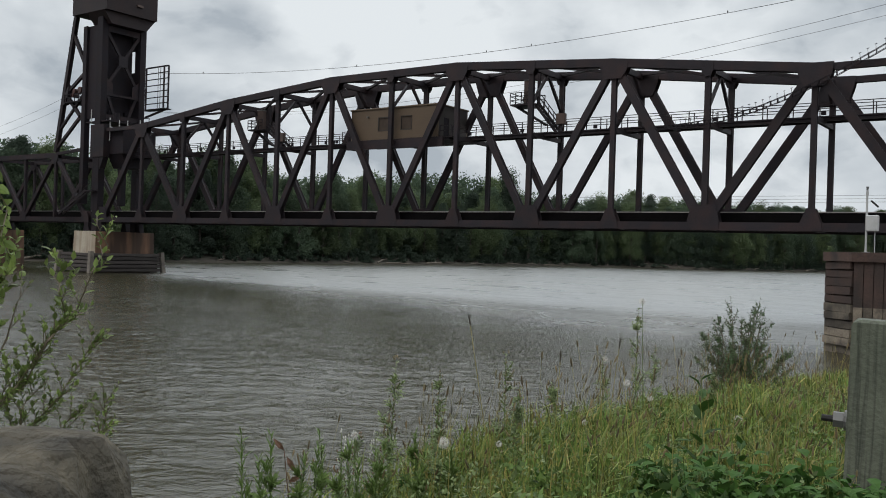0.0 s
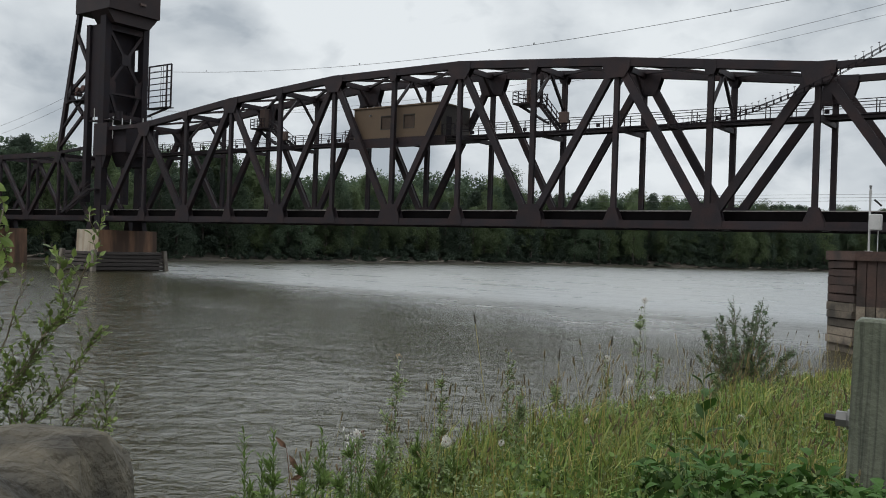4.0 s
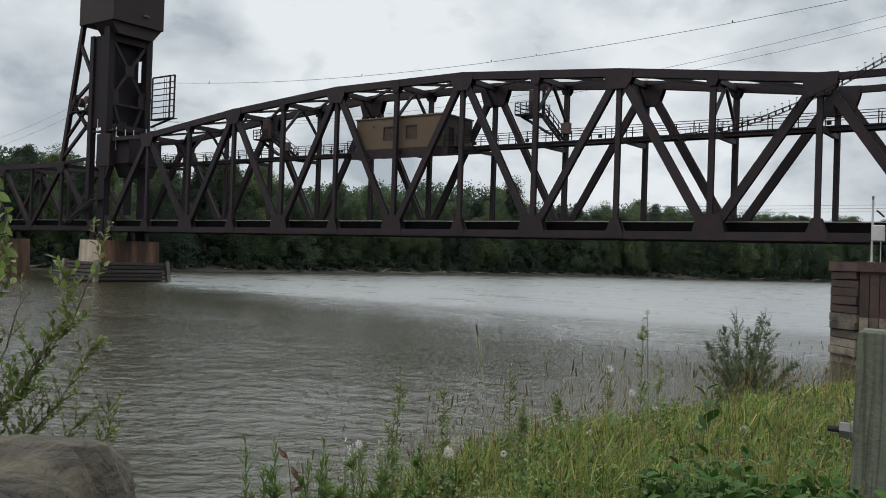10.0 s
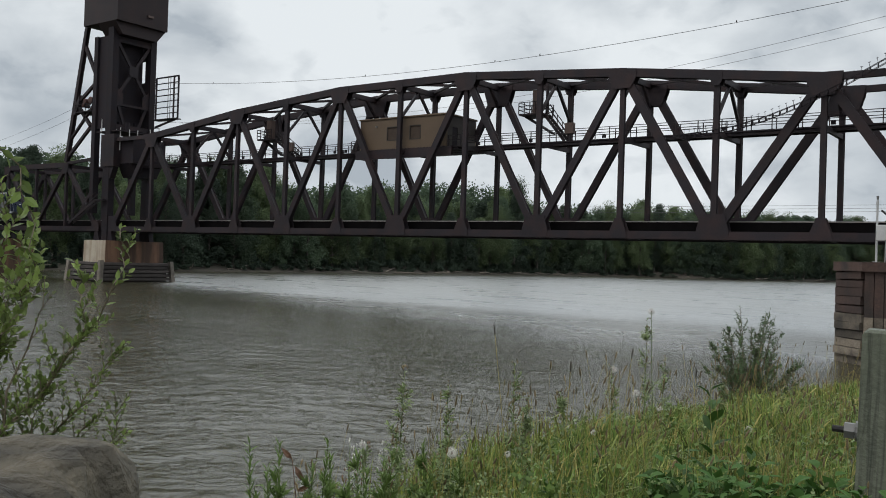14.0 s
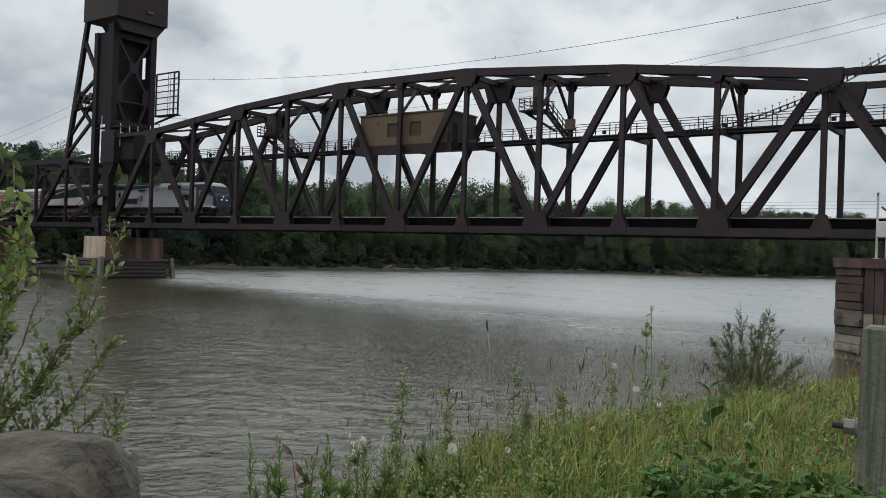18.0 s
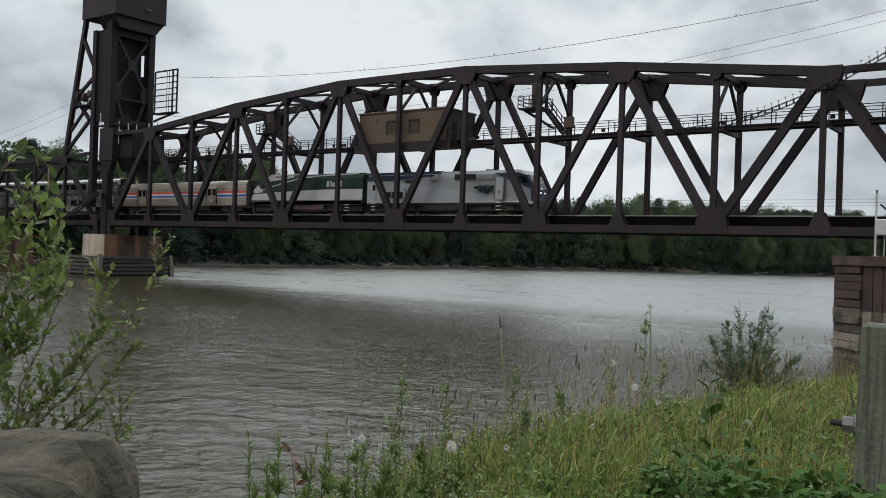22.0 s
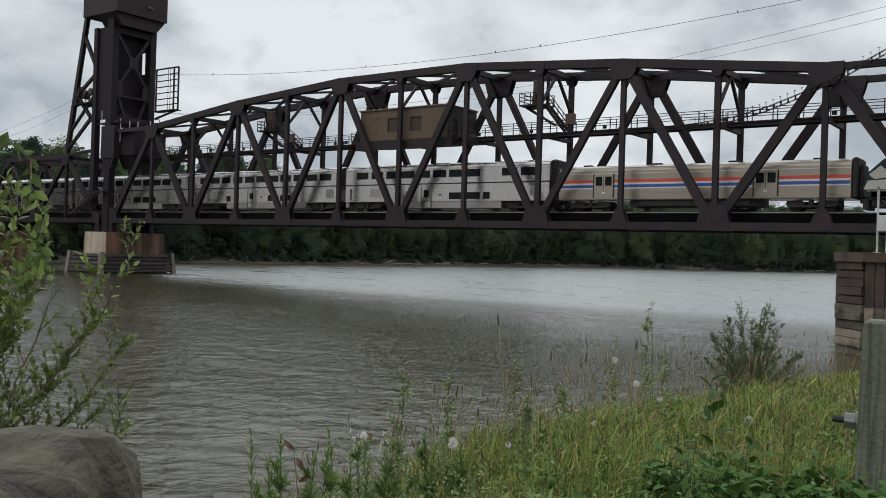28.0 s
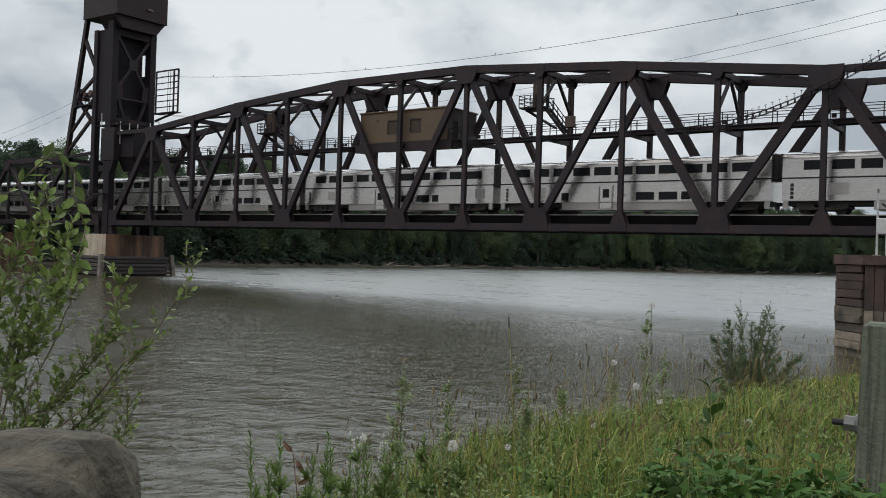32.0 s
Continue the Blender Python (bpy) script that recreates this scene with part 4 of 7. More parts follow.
def bogie(car, x, wheels=2, gap=2.6, frame_z=0.95):
    """A truck with side frames, springs and wheelsets, centred at x."""
    t = part("truck", Build().box(x - gap / 2 - 0.5, x + gap / 2 + 0.5, -0.6, 0.6, 0.5, 0.75), UNDER, car)
    for y in (-1.12, 1.12):
        o = [(x - gap / 2 - 0.6, 0.55), (x - gap / 2 - 0.5, 0.85), (x - 0.7, 0.95), (x - 0.5, 0.55), (x + 0.5, 0.55), (x + 0.7, 0.95), (x + gap / 2 + 0.5, 0.85), (x + gap / 2 + 0.6, 0.55), (x + gap / 2 + 0.3, 0.4), (x + 0.6, 0.35), (x - 0.6, 0.35), (x - gap / 2 - 0.3, 0.4)]
        part("side_frame", Build().prism(o, y - 0.09, y + 0.09), TRUCK, t)
        part("spring", Build().tube([(x, y * 1.04, 0.4), (x, y * 1.04, frame_z)], 0.2, 8), TRUCK, t)
    for i in range(wheels):
        wx = x + (i / (wheels - 1) - 0.5) * gap
        b = Build().tube([(wx, -0.85, 0.46), (wx, 0.85, 0.46)], 0.09, 8)
        for y in (-0.755, 0.755):
            b.tube([(wx, y - 0.065, 0.46), (wx, y + 0.065, 0.46)], 0.46, 18)
        part("wheelset", b, TRUCK, t)


def body_outline(top, floor, crown=0.35, r=0.45, half=HALF):
    """Half-round roofed cross-section of a car, as (y, z)."""
    o = [(-half, floor), (-half, top - crown - r * 0.5)]
    for i in range(1, 5):
        a = radians(90 * i / 5)
        o.append((-half + r * (1 - math.cos(a)), top - crown - r * 0.5 + (r * 0.5 + crown * 0.45) * math.sin(a)))
    o += [(-half * 0.35, top - 0.02), (half * 0.35, top - 0.02)]
    return o + [(-y, z) for y, z in reversed(o[:6])]


def side_box(b, x0, x1, z0, z1, proud=0.012, depth=0.05):
    """Panels on both sides of a car: x measured back from the car's front."""
    b.box(-x1, -x0, -HALF - proud, -HALF + depth, z0, z1)
    b.far_side().box(-x1, -x0, HALF - depth, HALF + proud, z0, z1)
    return b


def frame_box(b, x0, x1, z0, z1, w=0.06, proud=0.03):
    for q in ((x0 - w, x1 + w, z0 - w, z0), (x0 - w, x1 + w, z1, z1 + w), (x0 - w, x0, z0, z1), (x1, x1 + w, z0, z1)):
        side_box(b, *q, proud=proud)
    return b


def couplers(car, length, z=0.85):
    part("coupler", Build().box(-0.35, 0.06, -0.12, 0.12, z - 0.14, z + 0.14), UNDER, car)
    part("coupler", Build().box(-length - 0.06, -length + 0.35, -0.12, 0.12, z - 0.14, z + 0.14), UNDER, car)


UPPER = [(1.77, 3.51), (3.89, 5.59), (5.94, 7.6), (8.04, 9.73), (10.05, 11.78), (12.11, 13.78), (14.13, 15.74), (16.15, 17.81), (18.35, 19.83), (20.27, 21.86), (22.3, 23.9)]
LOWER = [(6.9, 7.68), (8.04, 9.66), (10.08, 11.7), (18.21, 18.94)]


def superliner(i, label, blanks=()):
    """Two-level coach, 25.9 m over the diaphragms, drawn back from its front."""
    c = thing("bilevel_coach", label, "railway coach", group="coaches of the train")
    L, top = 25.9, 4.93
    part("body", Build().extrude_x(body_outline(top, 1.05, 0.3, 0.5), -L + 0.42, -0.42), SILVER, c)
    part("lower_body", Build().box(-18.9, -5.6, -HALF + 0.03, HALF - 0.03, 0.38, 1.05), SILVER_DIM, c)
    part("skirt_line", side_box(Build(), 0.42, L - 0.42, 1.02, 1.08, 0.02), SILVER_DIM, c)
    part("belt_rail", side_box(Build(), 0.42, L - 0.42, 2.66, 2.74, 0.03), SILVER, c)
    # shadow line between the levels, put in as a dark strip
    part("belt_shadow_gap", side_box(Build(), 0.42, L - 0.42, 2.74, 2.86, 0.004), GRILLE, c, "dark strip drawn as the shadow between the two levels")
    part("belt_rail", side_box(Build(), 0.42, L - 0.42, 2.86, 2.93, 0.03), SILVER, c)
    part("eave_rib", side_box(Build(), 0.42, L - 0.42, 4.3, 4.36, 0.012), SILVER_DIM, c)
    for n, (a, b) in enumerate(UPPER):
        if n in blanks:
            continue
        w = part("window", side_box(Build(), a, b, 3.42, 4.15), GLASS_DARK, c)
        part("window_frame", frame_box(Build(), a, b, 3.42, 4.15), SILVER, w)
    for a, b in LOWER[: 4 if i % 2 else 3]:
        w = part("window", side_box(Build(), a, b, 1.23, 1.9), GLASS_DARK, c)
        part("window_frame", frame_box(Build(), a, b, 1.23, 1.9, 0.05), SILVER, w)
    d = part("door", side_box(Build(), 14.0, 15.1, 0.5, 2.45, 0.02), SILVER, c)
    part("door_window", side_box(Build(), 14.25, 14.85, 1.46, 2.2, 0.03), GLASS_DARK, d)
    for x in (13.86, 15.15):
        part("door_post", side_box(Build(), x, x + 0.09, 0.5, 2.5, 0.05), GRILLE_PALE, d)
    part("emblem", side_box(side_box(Build(), 12.6, 13.05, 1.72, 1.78), 12.7, 12.95, 1.6, 1.67), TEAL, c, "small dark swoosh mark")
    part("vent_grille", side_box(Build(), 1.37, 2.5, 1.52, 2.44), GRILLE_PALE, c)
    part("electrical_locker", side_box(Build(), 20.6, 22.0, 1.5, 2.4), SILVER_DIM, c)
    for x in (23.2, 23.55, 23.9, 24.25):
        part("louvre", side_box(Build(), 24.6, 24.85, 1.2 + (x - 23.2) * 0.9, 1.45 + (x - 23.2) * 0.9), GRILLE, c)
    for x in (0.0, L - 0.45):
        part("diaphragm", Build().chamfered(-x - 0.45, -x, -0.95, 0.95, 2.7, 4.8, 0.08), RUBBER, c)
    for x in (0.5, L - 0.9):
        part("end_step", side_box(Build(), x, x + 0.4, 0.45, 1.05, 0.0, 0.2), SILVER_DIM, c)
    part("underframe", Build().box(-L + 0.6, -0.6, -1.2, 1.2, 0.72, 1.04), UNDER, c)
    part("roof_hatch", Build().chamfered(-14.2, -12.6, -0.5, 0.5, top - 0.03, top + 0.05, 0.02), SILVER_DIM, c)
    bogie(c, -3.3)
    bogie(c, -L + 3.3)
    couplers(c, L)
    return c


def baggage_car():
    c = thing("baggage_car", "fluted stainless baggage car with red, white and blue stripes", "railway car")
    L, top = 25.9, 4.12
    part("body", Build().extrude_x(body_outline(top, 1.05, 0.28, 0.6), -L + 0.55, -0.75), FLUTED, c)
    part("roof_edge", side_box(Build(), 0.75, L - 0.55, 3.3, 3.36, 0.015), STRIPE_WHITE, c)
    for z0, z1, m, name in ((2.52, 2.8, RED, "red_stripe"), (2.36, 2.52, STRIPE_WHITE, "white_stripe"), (2.1, 2.36, BLUE, "blue_stripe"), (2.0, 2.1, STRIPE_WHITE, "white_stripe")):
        part(name, side_box(Build(), 0.8, L - 0.6, z0, z1, 0.008), m, c)
    for k in range(8):
        part("flute", side_box(Build(), 0.8, L - 0.6, 1.12 + k * 0.1, 1.16 + k * 0.1, 0.016), FLUTED, c)
    for x in (6.1, 20.05):
        d = part("double_door", side_box(Build(), x, x + 1.78, 1.3, 3.22, 0.05), FLUTED, c, "tan double loading door")
        for a in (x + 0.12, x + 1.02):
            part("door_window", side_box(Build(), a, a + 0.62, 2.28, 3.08, 0.06), GLASS_DARK, d)
        part("door_gap", side_box(Build(), x + 0.87, x + 0.9, 1.3, 3.22, 0.06), UNDER, d)
        for a in (x - 0.1, x + 1.8):
            part("door_post", side_box(Build(), a, a + 0.08, 1.2, 3.3, 0.08), TRUCK, d)
        part("door_mark", side_box(Build(), x + 0.75, x + 1.05, 1.55, 1.75, 0.062), STRIPE_WHITE, d)
    part("emblem", side_box(Build(), 13.0, 13.7, 2.34, 2.46, 0.014), STRIPE_WHITE, c)
    for x in (3.4, 10.0, 16.6, 23.2):
        part("roof_vent", Build().chamfered(-x - 0.4, -x + 0.4, -0.3, 0.3, top - 0.04, top + 0.14, 0.03), GRILLE, c)
    part("skirt_line", side_box(Build(), 0.75, L - 0.55, 1.02, 1.09, 0.03), TANK, c)
    part("equipment_box", side_box(Build().box(-18.5, -7.5, -1.3, 1.3, 0.45, 1.02), 8.2, 17.8, 0.5, 0.98, -0.1, 0.2), UNDER, c)
    part("diaphragm", Build().chamfered(-0.75, -0.3, -1.42, 1.42, 1.0, 4.1, 0.12), RUBBER, c)
    part("diaphragm", Build().chamfered(-0.3, 0.0, -0.9, 0.9, 1.0, 3.6, 0.1), RUBBER, c)
    part("diaphragm", Build().chamfered(-L, -L + 0.55, -1.3, 1.3, 1.0, 4.0, 0.12), RUBBER, c)
    bogie(c, -3.6)
    bogie(c, -L + 3.6)
    couplers(c, L)
    return c


def cut(outline, level, above):
    """The part of an (x, z) outline that lies above or below a level."""
    out = []
    for (xa, za), (xb, zb) in zip(outline, outline[1:] + outline[:1]):
        ia, ib = (za >= level) == above, (zb >= level) == above
        if ia:
            out.append((xa, za))
        if ia != ib:
            f = (level - za) / (zb - za)
            out.append((xa + (xb - xa) * f, level))
    return out


def hull(b, profile, half=HALF, tuck=0.35):
    """A body whose side view is profile, a list of (x, z) round it, upright to the eaves and narrowed above."""
    hi = max(z for _, z in profile)
    eaves = hi - 0.55
    low = cut(profile, eaves, False)
    b.prism(low, -half, half)
    top = cut(profile, eaves, True)
    n = len(top)
    y = [half - tuck * (z - eaves) / 0.55 for _, z in top]
    v = [(x, -q, z) for (x, z), q in zip(top, y)] + [(x, q, z) for (x, z), q in zip(top, y)]
    return b.add(v, [tuple(range(n)), tuple(reversed(range(n, 2 * n)))] + [(i, i + n, (i + 1) % n + n, (i + 1) % n) for i in range(n)])


def side_poly(b, outline, proud=0.012, depth=0.05):
    b.prism(outline, -HALF - proud, -HALF + depth)
    b.far_side().prism(outline, HALF - depth, HALF + proud)
    return b


def words(text, size, material, parent, x, y, z, label):
    """Raised lettering on the side that faces the river bank."""
    cu = bpy.data.curves.new("lettering", "FONT")
    cu.body, cu.size, cu.extrude, cu.align_x, cu.resolution_u = text, size, 0.006, "CENTER", 3
    tmp = new("tmp", cu)
    tmp.matrix_world = pose(x, y, z, 90, 0, 0)
    dg = bpy.context.evaluated_depsgraph_get()
    me = bpy.data.meshes.new_from_object(tmp.evaluated_get(dg))
    me.transform(tmp.matrix_world)
    bpy.data.objects.remove(tmp)
    me.materials.clear()
    me.materials.append(material)
    ob = new("lettering", me)
    ob.parent = parent
    return tagged(ob, label)


def lead_loco():
    c = thing("diesel_locomotive", "silver-grey diesel locomotive with navy sloped nose, headlights lit", "locomotive")
    L, top = 21.0, 4.32
    prof = [(-0.3, 1.1), (0.0, 1.35), (-0.22, 2.35), (-1.15, 3.75), (-1.6, 4.1), (-2.2, 4.28), (-L + 0.35, top), (-L + 0.35, 1.2), (-L + 0.6, 1.0), (-0.8, 1.0)]
    part("body", hull(Build(), prof), LOCO_GREY, c)
    part("roof_band", side_poly(Build(), [(-20.6, 3.48), (-17.2, 3.5), (-14.4, 3.66), (-12.4, 3.86), (-11.0, 4.0), (-20.6, 4.02)], 0.016), NAVY, c, "navy upper band")
    part("nose_band", side_poly(Build(), [(-0.02, 1.3), (-0.25, 2.36), (-1.13, 3.72), (-2.0, 3.98), (-4.9, 4.0), (-3.9, 3.66), (-2.75, 3.24), (-1.7, 2.86), (-0.7, 2.44), (-0.6, 1.3)], 0.018), NAVY, c, "navy band sweeping down to the nose")
    part("roof_cap", Build().extrude_x([(-1.345, 4.12), (-1.15, 4.37), (1.15, 4.37), (1.345, 4.12)], -L + 0.36, -11.2), NAVY, c, "navy roof")
    part("nose_face", Build().add([(0.02, -1.5, 1.3), (0.02, 1.5, 1.3), (-0.18, 1.5, 2.38), (-0.18, -1.5, 2.38)], [(0, 1, 2, 3)]).add([(-0.18, -1.5, 2.38), (-0.18, 1.5, 2.38), (-1.1, 1.5, 3.8), (-1.1, -1.5, 3.8)], [(0, 1, 2, 3)]), NAVY, c)
    part("windshield", Build().add([(-0.5, -1.35, 2.95), (-0.5, 1.35, 2.95), (-1.04, 1.3, 3.78), (-1.04, -1.3, 3.78)], [(0, 1, 2, 3)]), GLASS_DARK, c)
    part("cab_side_window", side_poly(Build(), [(-0.85, 3.0), (-1.35, 3.6), (-2.0, 3.6), (-2.0, 3.0)], 0.022), GLASS_DARK, c)
    for y in (-0.55, 0.55):
        part("headlight", Build().tube([(-0.15, y, 2.1), (0.05, y, 2.1)], 0.055, 10), LAMP_ON, c, "lit headlight")
    part("headlight", Build().tube([(-0.4, 0, 2.5), (-0.18, 0, 2.5)], 0.05, 10), LAMP_ON, c, "lit headlight")
    for y in (-1.0, 1.0):
        part("marker_lamp", Build().tube([(-0.3, y, 2.45), (-0.12, y, 2.45)], 0.09, 8), GLASS_DARK, c)
    part("pilot", Build().add([(-0.2, -1.3, 1.0), (0.05, -1.3, 0.95), (0.15, -1.1, 0.18), (-0.4, -1.2, 0.18), (-0.2, 1.3, 1.0), (0.05, 1.3, 0.95), (0.15, 1.1, 0.18), (-0.4, 1.2, 0.18)], [(0, 1, 2, 3), (7, 6, 5, 4), (0, 4, 5, 1), (1, 5, 6, 2), (2, 6, 7, 3), (3, 7, 4, 0)]), UNDER, c)
    d = part("cab_door", side_box(Build(), 3.72, 4.52, 1.45, 3.5, 0.02), LOCO_GREY, c)
    for x in (3.6, 4.6):
        part("grab_rail", side_box(Build(), x, x + 0.06, 1.5, 3.5, 0.07), GRILLE_PALE, d)
    for z in (1.15, 0.8, 0.45):
        part("step", side_box(Build(), 3.85, 4.4, z, z + 0.07, 0.03), STRIPE_WHITE, c)
    part("rear_door", side_box(Build(), 19.4, 20.0, 1.5, 3.3, 0.02), LOCO_GREY, c)
    part("rear_door_window", side_box(Build(), 19.5, 19.9, 2.5, 3.1, 0.03), GLASS_DARK, c)
    for z in (1.15, 0.8, 0.45):
        part("step", side_box(Build(), 19.5, 20.0, z, z + 0.07, 0.03), STRIPE_WHITE, c)
    for a, b, z0, z1, m in ((4.8, 6.62, 3.45, 3.88, GRILLE_PALE), (6.85, 8.2, 3.43, 3.94, GRILLE), (8.45, 9.35, 3.44, 3.96, GRILLE), (11.4, 12.4, 3.42, 3.76, GRILLE_PALE), (15.9, 17.3, 1.68, 2.34, GRILLE), (17.5, 18.8, 1.68, 2.34, GRILLE), (14.2, 15.6, 3.3, 3.5, GRILLE)):
        part("air_grille", side_box(Build(), a, b, z0, z1, 0.024), m, c)
    # three strips of the side mark, drawn together towards the front
    for o in (((-7.15, 2.66), (-6.2, 2.78), (-5.75, 2.77), (-6.35, 2.66), (-6.85, 2.48)), ((-6.7, 2.4), (-6.1, 2.6), (-5.6, 2.76), (-5.25, 2.76), (-5.8, 2.5), (-6.22, 2.22)), ((-6.05, 2.15), (-5.55, 2.42), (-5.1, 2.75), (-4.65, 2.75), (-5.1, 2.36), (-5.56, 2.0))):
        part("side_mark", side_poly(Build(), list(o), 0.02), TEAL, c, "dark teal swoosh strip")
    part("side_mark_bar", side_box(Build(), 4.6, 6.65, 2.88, 3.04, 0.02), GRILLE_PALE, c, "grey bar of a worn name mark")
    words("10", 1.1, UNDER, c, -15.15, -HALF - 0.03, 1.92, "dark painted road number 10")
    words("F", 0.5, UNDER, d, -4.1, -HALF - 0.045, 1.95, "small dark letter F")
    part("sill", side_box(Build(), 0.9, L - 0.5, 0.95, 1.18, 0.03), GRILLE, c)
    part("fuel_tank", Build().extrude_x([(-1.35, 0.25), (-1.5, 0.45), (-1.5, 0.95), (1.5, 0.95), (1.5, 0.45), (1.35, 0.25)], -13.2, -7.8), UNDER, c)
    part("underframe", Build().box(-L + 0.5, -0.8, -1.2, 1.2, 0.38, 1.02), UNDER, c)
    for x in (6.0, 12.5, 16.5, 18.3):
        part("roof_fan", Build().tube([(-x, 0, 4.36), (-x, 0, 4.46)], 0.6, 12), GRILLE, c)
    # the nose narrows towards the front
    for ob in c.children_recursive:
        for v in ob.data.vertices:
            if v.co.x > -3:
                f = min(1.0, (v.co.x + 3) / 3)
                v.co.x, v.co.y = -3 + (v.co.x + 3) * 0.95, v.co.y * (1 - 0.3 * f * f)
    bogie(c, -4.6, 2, 2.9)
    bogie(c, -L + 4.6, 2, 2.9)
    couplers(c, L)
    return c


def second_loco():
    c = thing("diesel_locomotive", "dark green and white diesel locomotive facing backwards, streamlined nose", "locomotive")
    L, top = 17.7, 4.5
    prof = [(-0.3, 1.2), (-0.3, 4.3), (-0.5, top), (-15.3, top - 0.06), (-16.4, 3.8), (-17.45, 2.8), (-L, 1.7), (-L + 0.15, 1.1), (-L + 1.5, 1.0), (-0.9, 1.0)]
    part("body", hull(Build(), prof), GREEN, c)
    part("white_band", side_poly(Build(), [(-0.32, 1.55), (-0.32, 2.72), (-2.6, 2.74), (-7.0, 2.72), (-14.0, 2.5), (-17.35, 2.3), (-17.62, 1.65)], 0.016), WHITE, c)
    part("white_edge", side_poly(Build(), [(-0.9, 4.32), (-6.5, 4.2), (-9.7, 3.98), (-11.7, 3.62), (-16.7, 2.62), (-16.7, 2.74), (-11.7, 3.74), (-9.7, 4.12), (-6.5, 4.34), (-0.9, 4.44)], 0.02), WHITE, c, "thin white swoosh line")
    part("cab_white", side_poly(Build(), [(-10.6, 4.14), (-15.0, 3.72), (-15.4, 4.2), (-15.0, 4.36), (-10.6, 4.4)], 0.018), WHITE, c, "white cab panel")
    part("cab_window", side_poly(Build(), [(-14.6, 2.95), (-14.6, 3.6), (-15.4, 3.75), (-15.9, 3.2), (-15.9, 2.95)], 0.024), GLASS_DARK, c)
    part("nose_white", side_poly(Build(), [(-15.6, 2.6), (-16.5, 3.4), (-17.3, 2.75), (-16.9, 2.4)], 0.022), WHITE, c)
    part("windshield", Build().add([(-15.42, -1.1, 4.33), (-15.42, 1.1, 4.33), (-16.42, 1.2, 3.82), (-16.42, -1.2, 3.82)], [(0, 1, 2, 3)]), GLASS_DARK, c)
    part("roof_box", Build().chamfered(-15.0, -10.9, -1.1, 1.1, 4.38, 4.62, 0.05), WHITE, c, "pale roof box")
    part("roof_vent", side_box(Build(), 11.6, 13.6, 4.2, 4.32, 0.03), GRILLE, c)
    bars = ((3.35, 3.6, 0.62), (3.7, 3.86, 0.42), (3.92, 4.08, 0.42), (4.2, 4.4, 0.42), (4.5, 4.74, 0.42), (4.84, 5.0, 0.62), (5.2, 5.55, 0.62))
    for n, (a, b, h) in enumerate(bars):
        part("name_bar", side_box(Build(), a, b, 3.04, 3.04 + h, 0.02), WHITE, c, "white bar of a name mark")
    part("sill", side_box(Build(), 0.4, L - 0.3, 1.5, 1.58, 0.03), GRILLE_PALE, c)
    part("lower_side", side_box(Build(), 0.5, L - 0.6, 1.1, 1.5, 0.0), UNDER, c)
    part("fuel_tank", Build().extrude_x([(-1.3, 0.3), (-1.5, 0.55), (-1.5, 1.1), (1.5, 1.1), (1.5, 0.55), (1.3, 0.3)], -12.6, -6.0), TANK, c, "rust-brown fuel tank")
    part("underframe", Build().box(-L + 0.6, -0.6, -1.2, 1.2, 0.38, 1.02), UNDER, c)
    for z in (1.0, 0.7, 0.4):
        part("step", side_box(Build(), 2.2, 2.8, z, z + 0.07, 0.03), STRIPE_WHITE, c)
    part("pilot", Build().box(-L + 0.0, -L + 0.4, -1.25, 1.25, 0.2, 1.0), UNDER, c)
    bogie(c, -3.6, 2, 2.6)
    bogie(c, -L + 3.4, 2, 2.6)
    couplers(c, L)
    return c


def make_train():
    """All vehicles with the distance of each one's front behind the train's front."""
    out = [(lead_loco(), 0.0), (second_loco(), 21.0), (baggage_car(), 38.75)]
    labels = ("silver two-level sleeping coach with dark windows", "silver two-level coach with dark upper and lower windows")
    for i in range(7):
        out.append((superliner(i, labels[i % 2], ((2,), (), (5,), ())[i % 4]), 64.7 + 25.9 * i))
    return out


# ---- trees ----
BARK = mat("bark_grey", (0.09, 0.08, 0.068), 0.9, 0, 0.3, 0.8, 10, 0.4, (0.05, 0.045, 0.038))
CROWN = [leaf_mat("crown_green", (0.08, 0.114, 0.069), (0.062, 0.091, 0.062), 0.45, 0.85, 0.1, 0.35, 0.12), leaf_mat("crown_light_green", (0.114, 0.152, 0.074), (0.083, 0.117, 0.067), 0.45, 0.85, 0.1, 0.35, 0.12), leaf_mat("crown_dark_green", (0.068, 0.095, 0.066), (0.053, 0.078, 0.058), 0.45, 0.85, 0.1, 0.35, 0.12)]


